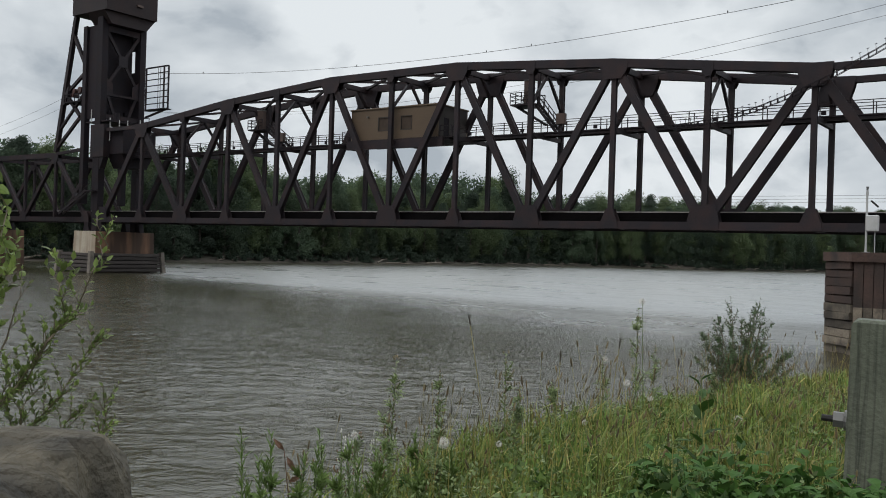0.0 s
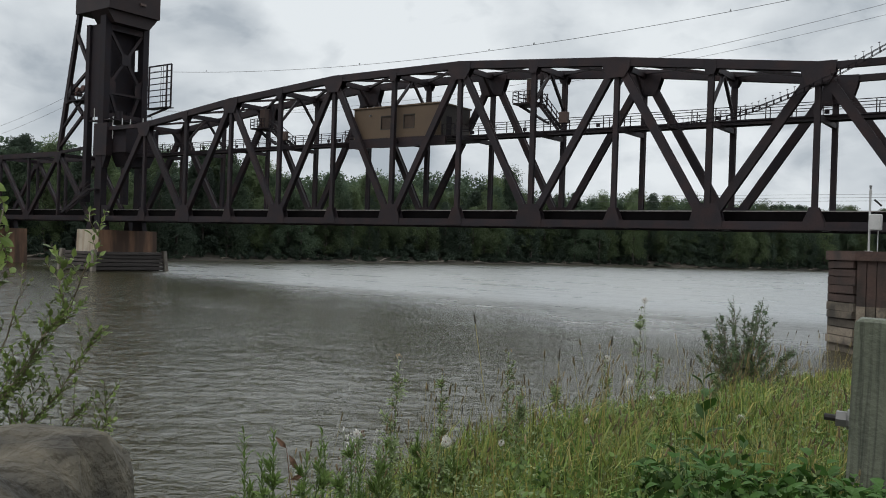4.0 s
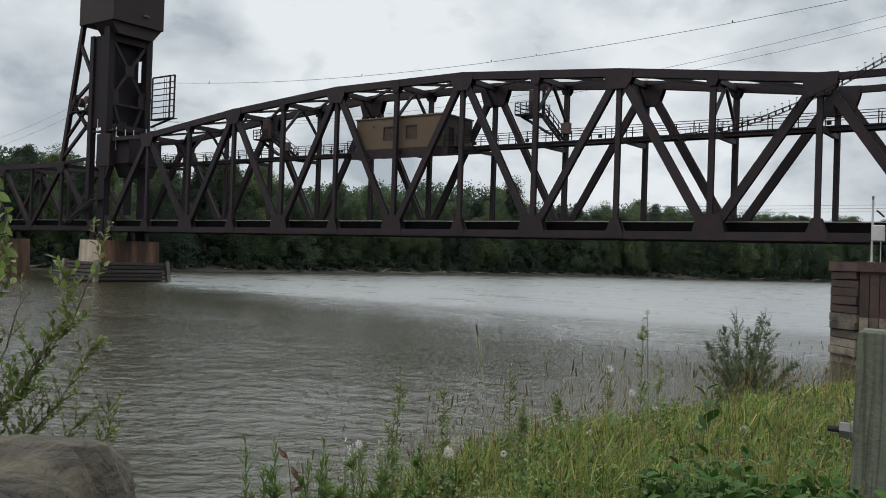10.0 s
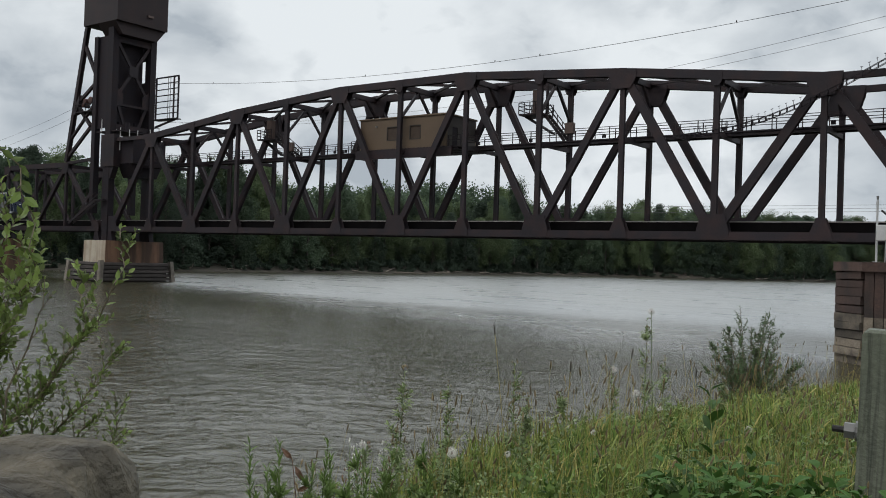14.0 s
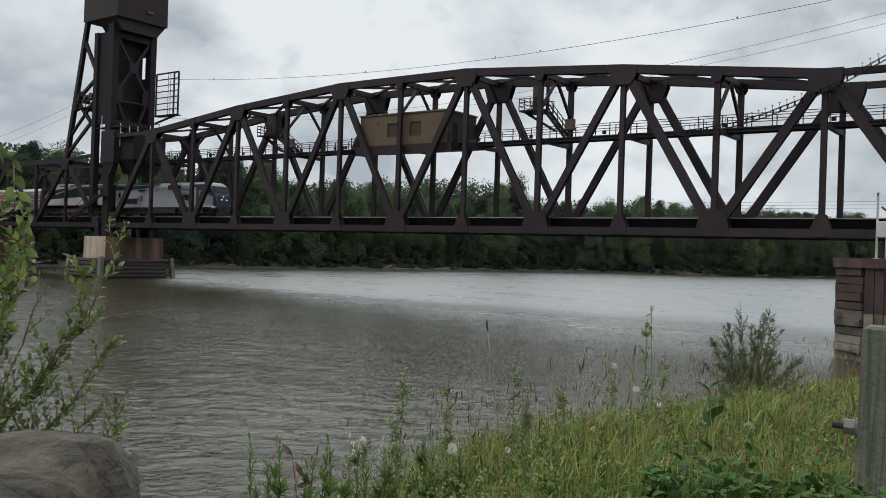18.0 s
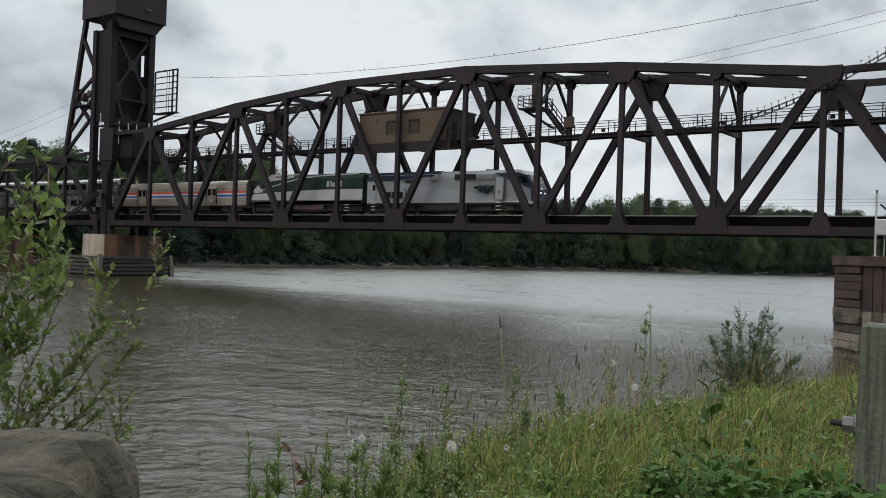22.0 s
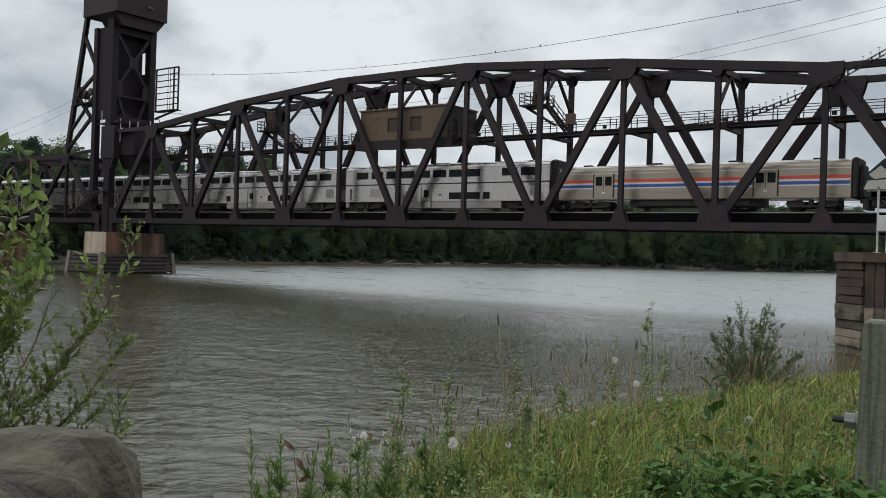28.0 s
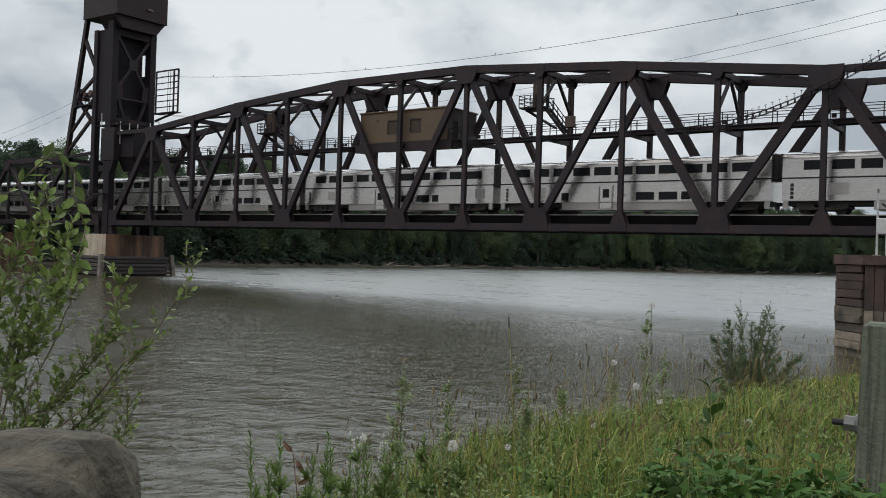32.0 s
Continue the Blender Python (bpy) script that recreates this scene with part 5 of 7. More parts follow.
def leaf_cards(rng, centres, radii, count, size, low=-0.6):
    """Folded leaf clumps spread through the outer half of ellipsoids; returns vertices and triangles as arrays."""
    which = rng.integers(0, len(centres), count)
    d = rng.normal(size=(count, 3))
    d /= np.linalg.norm(d, axis=1)[:, None]
    d[:, 2] = np.where(d[:, 2] < low, -d[:, 2], d[:, 2])
    p = np.array(centres)[which] + d * np.array(radii)[which] * (rng.uniform(0.05, 1.25, count) ** 0.75)[:, None]
    u = rng.normal(size=(count, 3))
    u /= np.linalg.norm(u, axis=1)[:, None]
    w = np.cross(u, 0.5 * d + rng.normal(size=(count, 3)))
    w /= np.linalg.norm(w, axis=1)[:, None] + 1e-9
    s = size * rng.uniform(0.5, 1.3, count)[:, None]
    fold = d * s * 0.18
    v = np.stack([p - u * s, p - w * s * 0.6 - fold, p + u * s, p + w * s * 0.55 - fold], 1).reshape(-1, 3)
    i = np.arange(count)[:, None] * 4
    return v, np.concatenate([i + [0, 1, 2], i + [0, 2, 3]])


def tree_shape(seed, h, spread, lobes, leaves, low, size=0.4):
    """Trunk with limbs, and lobed crown, of a tree h metres high."""
    rng, rnd = np.random.default_rng(seed), random.Random(seed)
    lean = rnd.uniform(-0.06, 0.06)
    trunk = Build().tube([(0, 0, -0.5), (lean * h * 0.2, 0, h * 0.2), (lean * h * 0.5, rnd.uniform(-0.3, 0.3), h * 0.5), (lean * h, 0, h * 0.86)], [h * 0.016, h * 0.0135, h * 0.009, h * 0.002], 7)
    centres, radii = [], []
    lobes = lobes * 2
    for i in range(lobes):
        f = i / (lobes - 1)
        z = h * (low + (0.93 - low) * f)
        reach = spread * math.sin(math.pi * min(1, 0.25 + 0.72 * f)) ** 0.8
        a = i * 2.4 + rnd.uniform(-0.5, 0.5)
        r = reach * rnd.uniform(0.35, 0.75)
        c = (lean * z + math.cos(a) * r, math.sin(a) * r, z)
        trunk.tube([(lean * z * 0.8, 0, z - h * 0.12), ((lean * z + c[0]) / 2, c[1] / 2, z - h * 0.04), c], [h * 0.006, h * 0.004, h * 0.0015], 5)
        k = rnd.uniform(0.5, 1.2)
        centres.append(c)
        radii.append((spread * 0.42 * k, spread * 0.42 * k, h * 0.115 * k))
    centres.append((lean * h, 0, h * 0.9))
    radii.append((spread * 0.3, spread * 0.3, h * 0.1))
    v, f = leaf_cards(rng, centres, radii, int(leaves * 2.4), size)
    return trunk, v, f


TREE_KINDS = [(1, 24, 5.0, 13, 2300, 0.1, 0), (2, 22, 5.6, 14, 2300, 0.06, 1), (3, 26, 4.6, 14, 2200, 0.14, 2), (4, 20, 5.2, 12, 2100, 0.05, 0), (5, 25, 6.0, 16, 2600, 0.15, 1), (6, 18, 4.4, 11, 1900, 0.04, 2)]


def make_trees():
    """The wood along the far shore: its front row tree by tree, the rest behind as one."""
    protos = []
    for seed, h, spread, lobes, leaves, low, m in TREE_KINDS:
        t, v, f = tree_shape(seed, h, spread, lobes, leaves * 4, low, 0.2)
        protos.append((fix(t.mesh("trunk", BARK)), array_mesh("crown", v, f, CROWN[m]), h))
    # wanted height of the wood along the shore, by distance from y = -60
    steps = ((0, 23), (72, 23.6), (80, 23), (92, 21.6), (110, 21.5), (120, 22), (128, 23), (140, 23), (147, 22.6), (152, 20), (164, 22), (182, 22.6), (200, 22.6), (215, 21.4), (223, 21), (232, 24), (238, 28.5), (245, 30.2), (250, 29.4), (256, 25), (264, 24), (281, 24), (293, 23.3), (304, 26.6), (311, 26.4), (318, 24.6), (332, 24.6), (347, 26), (359, 26.6), (371, 25.4), (383, 26.8), (395, 25), (430, 26), (700, 27))
    rnd, rng = random.Random(21), np.random.default_rng(21)
    labels = ("tall leafy riverside tree with a dense dark green crown", "light green riverside tree with a broad uneven crown", "dark slender riverside tree with a pale trunk", "leafy riverside tree with branches close to the ground", "broad cottonwood with lighter green foliage", "small dense riverside tree")
    line = [p for p in FAR if -60 <= p[1] <= 700]
    s, woods, brush, far = 0.0, [], [], []
    for (xa, ya), (xb, yb) in zip(line, line[1:]):
        seg = math.hypot(xb - xa, yb - ya)
        ux, uy = (xb - xa) / seg, (yb - ya) / seg
        d = 0.0
        while d < seg:
            want = np.interp(s + d, [p[0] for p in steps], [p[1] for p in steps])
            rows = ((6, 1), (11, 1), (17, 0)) if s + d < 480 else ((6, 1),)
            for inland, own in rows:
                q = inland + rnd.uniform(-2.5, 2.5)
                o = d + rnd.uniform(-2.5, 2.5)
                x, y = xa + ux * o - uy * q, ya + uy * o + ux * q
                if -4 < y < 10:
                    continue
                k = rnd.randrange(6)
                sc = want * rnd.uniform(0.88, 1.04) / protos[k][2] * (0.84 if inland < 8 else 1.0)
                if own:
                    t = thing("tree", labels[k], "tree", Matrix.LocRotScale((x, y, ground_z(x, y) - 0.2), Euler((0, 0, rnd.uniform(0, 6.28))), (sc * rnd.uniform(0.9, 1.25),) * 2 + (sc,)), group="trees on the far shore")
                    for name, me in (("trunk", protos[k][0]), ("crown", protos[k][1])):
                        p = new(name, me)
                        p.parent = t
                else:
                    woods.append((x, y, want * rnd.uniform(0.84, 0.99), 4.8))
            for r in range(10):
                q, o = rnd.uniform(0.9, 9.0), d + rnd.uniform(-3, 3)
                x, y = xa + ux * o - uy * q, ya + uy * o + ux * q
                if not -3 < y < 9:
                    brush.append((x, y, rnd.uniform(0.5, 1.1) + q * rnd.uniform(0.05, 0.5), rnd.uniform(0.8, 2.2)))
            for r in range(12 if 195 < s + d < 250 else 4):
                q, o = rnd.uniform(24, 70), d + rnd.uniform(-4, 4)
                woods.append((xa + ux * o - uy * q, ya + uy * o + ux * q, want * rnd.uniform(0.8, 0.98), 5.2))
            d += 5.6
        s += seg
    for name, label, spots, each, size, m in (("far_woods", "dense green wood behind the riverside trees", woods, 900, 0.55, 0), ("riverside_brush", "low green brush along the muddy far shore", brush, 300, 0.24, 2)):
        cs, rs = [], []
        for x, y, h, w in spots:
            if -4 < y < 10 and x < -90:
                continue
            g = ground_z(x, y)
            for j in range(5 if name == "far_woods" else 4):
                cs.append((x + rnd.uniform(-0.5, 0.5) * w, y + rnd.uniform(-0.5, 0.5) * w, g + h * ((0.1, 0.3, 0.5, 0.68, 0.84)[j] if name == "far_woods" else (0.25, 0.5, 0.7, 0.9)[j])))
                k = 1.0 if name == "far_woods" else rnd.uniform(0.3, 0.85)
                rs.append((w * 0.75 * k, w * 0.75 * k, h * (0.17 if name == "far_woods" else 0.4 * k)))
        v, f = leaf_cards(rng, cs, rs, each * len(spots), size)
        tagged(new(name, array_mesh(name, v, f, CROWN[m])), label, "woods" if m == 0 else "brush", kind="stuff")


def make_driftwood():
    wood = mat("driftwood_grey", (0.17, 0.145, 0.115), 0.9, 0, 0.3, 1.5, 20, 0.3)
    rnd = random.Random(31)
    for i in range(34):
        y = -10 + i * 10 + rnd.uniform(-6, 6)
        x = shore(FAR, y) - rnd.uniform(0.2, 2.0)
        a, L = rnd.uniform(0.8, 2.3), rnd.uniform(2, 9)
        p = Vector((x, y, ground_z(x, y) + 0.2))
        q = p + Vector((math.cos(a) * L, math.sin(a) * L, 0))
        q.z = max(ground_z(q.x, q.y), -0.1) + rnd.uniform(0.1, 0.6)
        t = thing("driftwood_log", "grey weathered driftwood log on the muddy shore", "driftwood", group="driftwood on the far shore")
        part("log", Build().tube([p, (p + q) / 2 + Vector((0, 0, 0.15)), q], [0.2, 0.16, 0.06], 7), wood, t)
        m = (p + q) / 2
        part("broken_limb", Build().tube([m, m + Vector((rnd.uniform(-1, 1), rnd.uniform(-1, 1), rnd.uniform(0.5, 1.4)))], [0.1, 0.03], 5), wood, t)


# ---- plants on the near bank ----
GRASS = leaf_mat("grass_green", (0.125, 0.195, 0.046), (0.19, 0.22, 0.056), 0.35, 0.55, 0.65, scale=0.9)
GRASS_OLIVE = leaf_mat("grass_olive", (0.2, 0.225, 0.055), (0.14, 0.185, 0.045), 0.35, 0.55, 0.65, scale=0.9)
GRASS_DRY = leaf_mat("grass_yellow", (0.3, 0.26, 0.085), (0.23, 0.18, 0.07), 0.3, 0.6, 0.5, scale=0.9)
SEED = mat("grass_seed_brown", (0.14, 0.1, 0.048), 0.8, 0, 0.3, 30, 200, 0.2, (0.085, 0.085, 0.036), island=0.5)
SEED_DARK = mat("grass_seed_dark", (0.045, 0.038, 0.026), 0.8, 0, 0.3, 30, 200, 0.2)
WEED = leaf_mat("weed_green", (0.034, 0.084, 0.014), (0.06, 0.11, 0.02), 0.3, 0.75, 0.45, scale=2.0)
WEED_MID = leaf_mat("weed_fresh_green", (0.1, 0.16, 0.038), (0.135, 0.18, 0.05), 0.3, 0.6, 0.4, scale=2.0)
WEED_PALE = leaf_mat("weed_pale_green", (0.17, 0.22, 0.09), (0.12, 0.17, 0.06), 0.3, 0.5, 0.4, scale=2.0)
WILLOW = leaf_mat("sapling_leaf", (0.15, 0.2, 0.055), (0.09, 0.14, 0.04), 0.35, 0.45, 0.55, scale=3.0)
WILLOW_DARK = leaf_mat("shrub_leaf", (0.07, 0.115, 0.04), (0.04, 0.075, 0.03), 0.3, 0.5, 0.45, scale=3.0)
TWIG = mat("twig_brown", (0.15, 0.12, 0.08), 0.7, 0, 0.25, 20, 90, 0.1)
PUFF = mat("dandelion_fluff", (0.62, 0.6, 0.56), 0.9, 0, 0.1, 50, 200, 0.0)
DEAD = mat("dead_leaf_brown", (0.14, 0.075, 0.045), 0.8, 0, 0.3, 20, 90, 0.2)


def in_view(x, y, lo, hi):
    """Whether a spot of the bank lies in the wedge that the camera looks over, between two bearings in degrees."""
    a = math.degrees(math.atan2(-(x - EYE[0]), y - EYE[1]))
    return lo <= a <= hi


EDGE = ((-80, 56.8), (-69.5, 55.25), (-68, 54.75), (-67.2, 54.35), (-66.5, 54.05), (-65.5, 53.8), (-64, 53.6), (-62.5, 53.5), (-61.5, 53.5), (-58.8, 53.7), (-50, 54.0), (-40, 54.2))


def grass_edge(y):
    """Where the grass thins out at the crest of the bank."""
    return np.interp(y, [p[0] for p in EDGE], [p[1] for p in EDGE])


def bank_spots(rnd, count, near, far, lo=5.0, hi=48.5, power=1.5, sparse=0.05, tufts=False):
    out = []
    while len(out) < count:
        r = near + (far - near) * rnd.random() ** power
        a = radians(rnd.uniform(lo, hi))
        x, y = EYE[0] - math.sin(a) * r, EYE[1] + math.cos(a) * r
        if tufts and noise.noise(Vector((x * 3.5, y * 3.5, 11))) + 0.55 * noise.noise(Vector((x * 9.0, y * 9.0, 5))) < rnd.uniform(-0.75, 0.15):
            continue
        inside = x - grass_edge(y) - 0.25 * noise.noise(Vector((x * 2.2, y * 2.2, 3)))
        if inside > 0.25 or (inside > -1.6 and rnd.random() < sparse + max(0.0, 0.5 + 2 * inside)):
            out.append((x, y, r))
    return out


def make_grass():
    rnd, rng = random.Random(51), np.random.default_rng(51)
    for name, label, count, m, h0, h1, near, far in (("bank_grass", "green grass covering the river bank", 27000, GRASS, 0.1, 0.4, 1.9, 20.0), ("olive_grass", "yellow-green grass blades on the bank", 17000, GRASS_OLIVE, 0.12, 0.44, 1.9, 20.0), ("dry_grass", "yellowed grass blades among the green", 7000, GRASS_DRY, 0.12, 0.42, 2.2, 20.0), ("grass_thatch", "short tangled dead grass at the foot of the blades", 12000, GRASS_DRY, 0.04, 0.13, 1.9, 12.0)):
        spots = bank_spots(rnd, count, near, far, tufts=name != "grass_thatch")
        base = np.array([(x, y, ground_z(x, y) - 0.02) for x, y, _ in spots])
        r = np.array([s[2] for s in spots])
        clump = np.array([noise.noise(Vector((x * 1.4, y * 1.4, 7))) for x, y, _ in spots])
        h = rng.uniform(h0, h1, count) * np.clip(1.0 + 1.3 * clump, 0.3, 1.6) * np.clip(1.05 - 0.06 * r, 0.38, 0.85) * np.clip(0.12 + 0.16 * r, 0.3, 1.0)
        a = rng.uniform(0, 2 * np.pi, count)
        lean = rng.uniform(0.05, 1.0, count) ** 1.5 * h
        d = np.stack([np.cos(a), np.sin(a), 0 * a], 1)
        d += np.array([0.12, 0.05, 0])
        side = np.stack([-np.sin(a + 0.7), np.cos(a + 0.7), 0 * a], 1) * (rng.uniform(0.002, 0.0062, count) * np.clip(0.35 + r / 8, 0.5, 2.0))[:, None]
        up = np.array([0, 0, 1.0])
        droop = rng.uniform(0.0, 0.45, count)
        low, mid = base + up * (h * 0.4)[:, None] + d * (lean * 0.12)[:, None], base + up * (h * 0.78)[:, None] + d * (lean * 0.48)[:, None]
        top = base + up * (h * (1.0 - droop * lean / h))[:, None] + d * (lean * 1.1)[:, None]
        v = np.stack([base - side * 0.7, base + side * 0.7, low - side, low + side, mid - side * 0.75, mid + side * 0.75, top], 1).reshape(-1, 3)
        i = np.arange(count)[:, None] * 7
        f = np.concatenate([i + q for q in ([0, 1, 3], [0, 3, 2], [2, 3, 5], [2, 5, 4], [4, 5, 6])])
        tagged(new(name, array_mesh(name, v, f, m)), label, "grass", kind="stuff")


def make_turf():
    """Coarser grass over the rest of the bank, round the spot from which it is seen."""
    rnd, rng = random.Random(57), np.random.default_rng(57)
    spots = []
    while len(spots) < 100000:
        y = rnd.uniform(-88, -34) if rnd.random() < 0.4 else rnd.uniform(-77, -62)
        x = grass_edge(y) + rnd.uniform(-0.3, 13) + (0.6 if y < -69 else 0)
        if not (in_view(x, y, 4, 49) and math.hypot(x - EYE[0], y - EYE[1]) < 19) and math.hypot(x - EYE[0], y - EYE[1]) > 0.9:
            spots.append((x, y))
    n = len(spots)
    base = np.array([(x, y, ground_z(x, y) - 0.02) for x, y in spots])
    h, a = rng.uniform(0.08, 0.3, n), rng.uniform(0, 2 * np.pi, n)
    side = np.stack([np.cos(a), np.sin(a), 0 * a], 1) * rng.uniform(0.005, 0.013, n)[:, None]
    lean = np.stack([np.cos(a + 1.3), np.sin(a + 1.3), 0 * a], 1) * (h * rng.uniform(0.1, 0.6, n))[:, None]
    top = base + lean + np.array([0, 0, 1.0]) * h[:, None]
    v = np.stack([base - side, base + side, top], 1).reshape(-1, 3)
    f = np.arange(n)[:, None] * 3 + [0, 1, 2]
    tagged(new("bank_turf", array_mesh("bank_turf", v, f, GRASS)), "green grass on the rest of the river bank", "grass", kind="stuff")


def make_ground_cover():
    rnd, rng = random.Random(53), np.random.default_rng(53)
    for name, label, count, spots_n, size, m, lift, lo, hi, near, far in (("broad_leaf_cover", "dark broad leaves of low plants among the grass", 9000, 460, 0.03, WEED, 0.24, 8, 23, 2.0, 3.7), ("low_weed_cover", "low small-leaved green plants among the grass", 16000, 650, 0.016, WEED_MID, 0.2, 6, 31, 2.0, 9.0), ("pale_weed_cover", "pale yellow-green leaves of low weeds", 7000, 420, 0.012, WEED_PALE, 0.26, 8, 44, 2.4, 9.0)):
        spots = bank_spots(rnd, spots_n, near, far, lo, hi, 1.2)
        cs = [(x, y, ground_z(x, y) + rnd.uniform(0.02, lift)) for x, y, _ in spots]
        rs = [(rnd.uniform(0.05, 0.13),) * 2 + (rnd.uniform(0.03, 0.1),) for _ in spots]
        v, f = leaf_cards(rng, cs, rs, count, size)
        tagged(new(name, array_mesh(name, v, f, m)), label, "weeds", kind="stuff")


def leaf(b, p, along, up, length, width, curl=0.15):
    """A pointed leaf folded along its rib."""
    along, up = Vector(along).normalized(), Vector(up)
    s = along.cross(up).normalized()
    n = s.cross(along)
    p = Vector(p)
    m1, m2, tip = p + along * length * 0.35 + n * curl * length * 0.3, p + along * length * 0.7 + n * curl * length * 0.25, p + along * length - n * curl * length * 0.2
    q = [p, m1 + s * width * 0.5 + n * width * 0.12, m1, m1 - s * width * 0.5 + n * width * 0.12, m2 + s * width * 0.36 + n * width * 0.1, m2, m2 - s * width * 0.36 + n * width * 0.1, tip]
    return b.add(q, [(0, 1, 2), (0, 2, 3), (1, 4, 5, 2), (2, 5, 6, 3), (4, 7, 5), (5, 7, 6)])


def seed_stalk(b_stem, b_head, rnd, base, h, lean, head=0.06, r=0.0045):
    p = Vector(base)
    tip = p + Vector((lean[0], lean[1], h))
    mid = p + Vector((lean[0] * 0.3, lean[1] * 0.3, h * 0.55))
    b_stem.tube([p, mid, tip], [0.0012, 0.001, 0.0008], 4)
    a = (tip - mid).normalized()
    b_head.tube([tip - a * head * 0.1, tip + a * head * 0.2, tip + a * head * 0.75, tip + a * head], [r * 0.4, r, r * 0.85, r * 0.3], 6)


def make_seed_stalks():
    rnd = random.Random(61)
    stems, heads = Build(), Build()
    for x, y, r in bank_spots(rnd, 680, 3.7, 13, 8, 46, 1.2, 0.15):
        seed_stalk(stems, heads, rnd, (x, y, ground_z(x, y)), 0.24 + 0.4 * rnd.random() ** 1.7, (rnd.uniform(-0.1, 0.15), rnd.uniform(-0.1, 0.12)), rnd.uniform(0.02, 0.05), 0.0046)
    st = tagged(new("timothy_stalks", heads.mesh("timothy_stalks", SEED)), "brown cylindrical grass seed heads on thin stalks", "grass", kind="stuff")
    p = part("stems", stems, GRASS_DRY, st)
    tagged(p, kind="stuff")


def make_dandelion(x, y, top, r, label):
    d = thing("dandelion_clock", label, "dandelion", pose(x, y, top), group="dandelion clocks in the grass")
    g = ground_z(x, y) - top
    part("stem", Build().tube([(0.04, 0.02, g), (0.015, 0.01, g * 0.5), (0, 0, -r * 0.15)], [0.0028, 0.0024, 0.002], 5), WEED_PALE, d)
    rnd, b = random.Random(int(x * 1000)), Build()
    n = 260
    for i in range(n):
        z = 1 - 2 * (i + 0.5) / n
        a = i * 2.39996
        q = Vector((math.cos(a) * math.sqrt(1 - z * z), math.sin(a) * math.sqrt(1 - z * z), z))
        s = q.orthogonal().normalized()
        w = q.cross(s)
        b.add([q * r * 0.15, q * r * 0.8 + s * 0.0004, q * r * 0.8 - s * 0.0004], [(0, 1, 2)])
        t = r * 0.15
        c = q * r * rnd.uniform(0.9, 1.0)
        b.add([c + s * t, c + w * t * 0.12, c - s * t, c - w * t * 0.12], [(0, 1, 2, 3)])
        b.add([c + w * t, c + s * t * 0.12, c - w * t, c - s * t * 0.12], [(0, 1, 2, 3)])
    part("fluff", b.mesh("fluff", PUFF), PUFF, d, "white seed fluff")
    part("core", Build().tube([(0, 0, -r * 0.18), (0, 0, 0), (0, 0, r * 0.15)], [r * 0.1, r * 0.18, r * 0.08], 8), DEAD, d)
    return d


def sprig(b_stem, b_leaf, rnd, points, radii, n, length, width, first=0.15, spread=1.0, twigs=0, reach=0.0):
    """A stem along points with n leaves in a spiral; twigs: short side shoots."""
    b_stem.tube(points, radii, 5)
    reach = reach or (Vector(points[-1]) - Vector(points[0])).length
    pts = [Vector(p) for p in points]
    for i in range(n):
        f = first + (1 - first) * (i + rnd.random() * 0.6) / n
        k = min(int(f * (len(pts) - 1)), len(pts) - 2)
        p = pts[k].lerp(pts[k + 1], f * (len(pts) - 1) - k)
        a = (pts[k + 1] - pts[k]).normalized()
        o = a.orthogonal().normalized()
        o.rotate(Matrix.Rotation(i * 2.4 + rnd.uniform(-0.5, 0.5), 3, a))
        way = (a * rnd.uniform(0.05, 0.75) + o * spread).normalized()
        s = rnd.uniform(0.65, 1.15) * (1.0 - 0.35 * f)
        leaf(b_leaf, p, way, a + o * 0.2, length * s, width * s, rnd.uniform(-0.1, 0.35))
    for i in range(twigs):
        f = rnd.uniform(max(0.2, first), 0.92)
        k = min(int(f * (len(pts) - 1)), len(pts) - 2)
        p = pts[k].lerp(pts[k + 1], f * (len(pts) - 1) - k)
        a = (pts[k + 1] - pts[k]).normalized()
        o = a.orthogonal().normalized()
        o.rotate(Matrix.Rotation(rnd.uniform(0, 6.28), 3, a))
        L = reach * rnd.uniform(0.14, 0.3) * (1.15 - f)
        q = p + (a * 0.8 + o * 0.7).normalized() * L
        sprig(b_stem, b_leaf, rnd, [p, p.lerp(q, 0.5) + a * L * 0.08, q + a * L * 0.15], [radii[0] * 0.4, radii[0] * 0.3, radii[0] * 0.15], max(4, int(n * 0.28)), length * 0.9, width * 0.9, 0.1, spread)


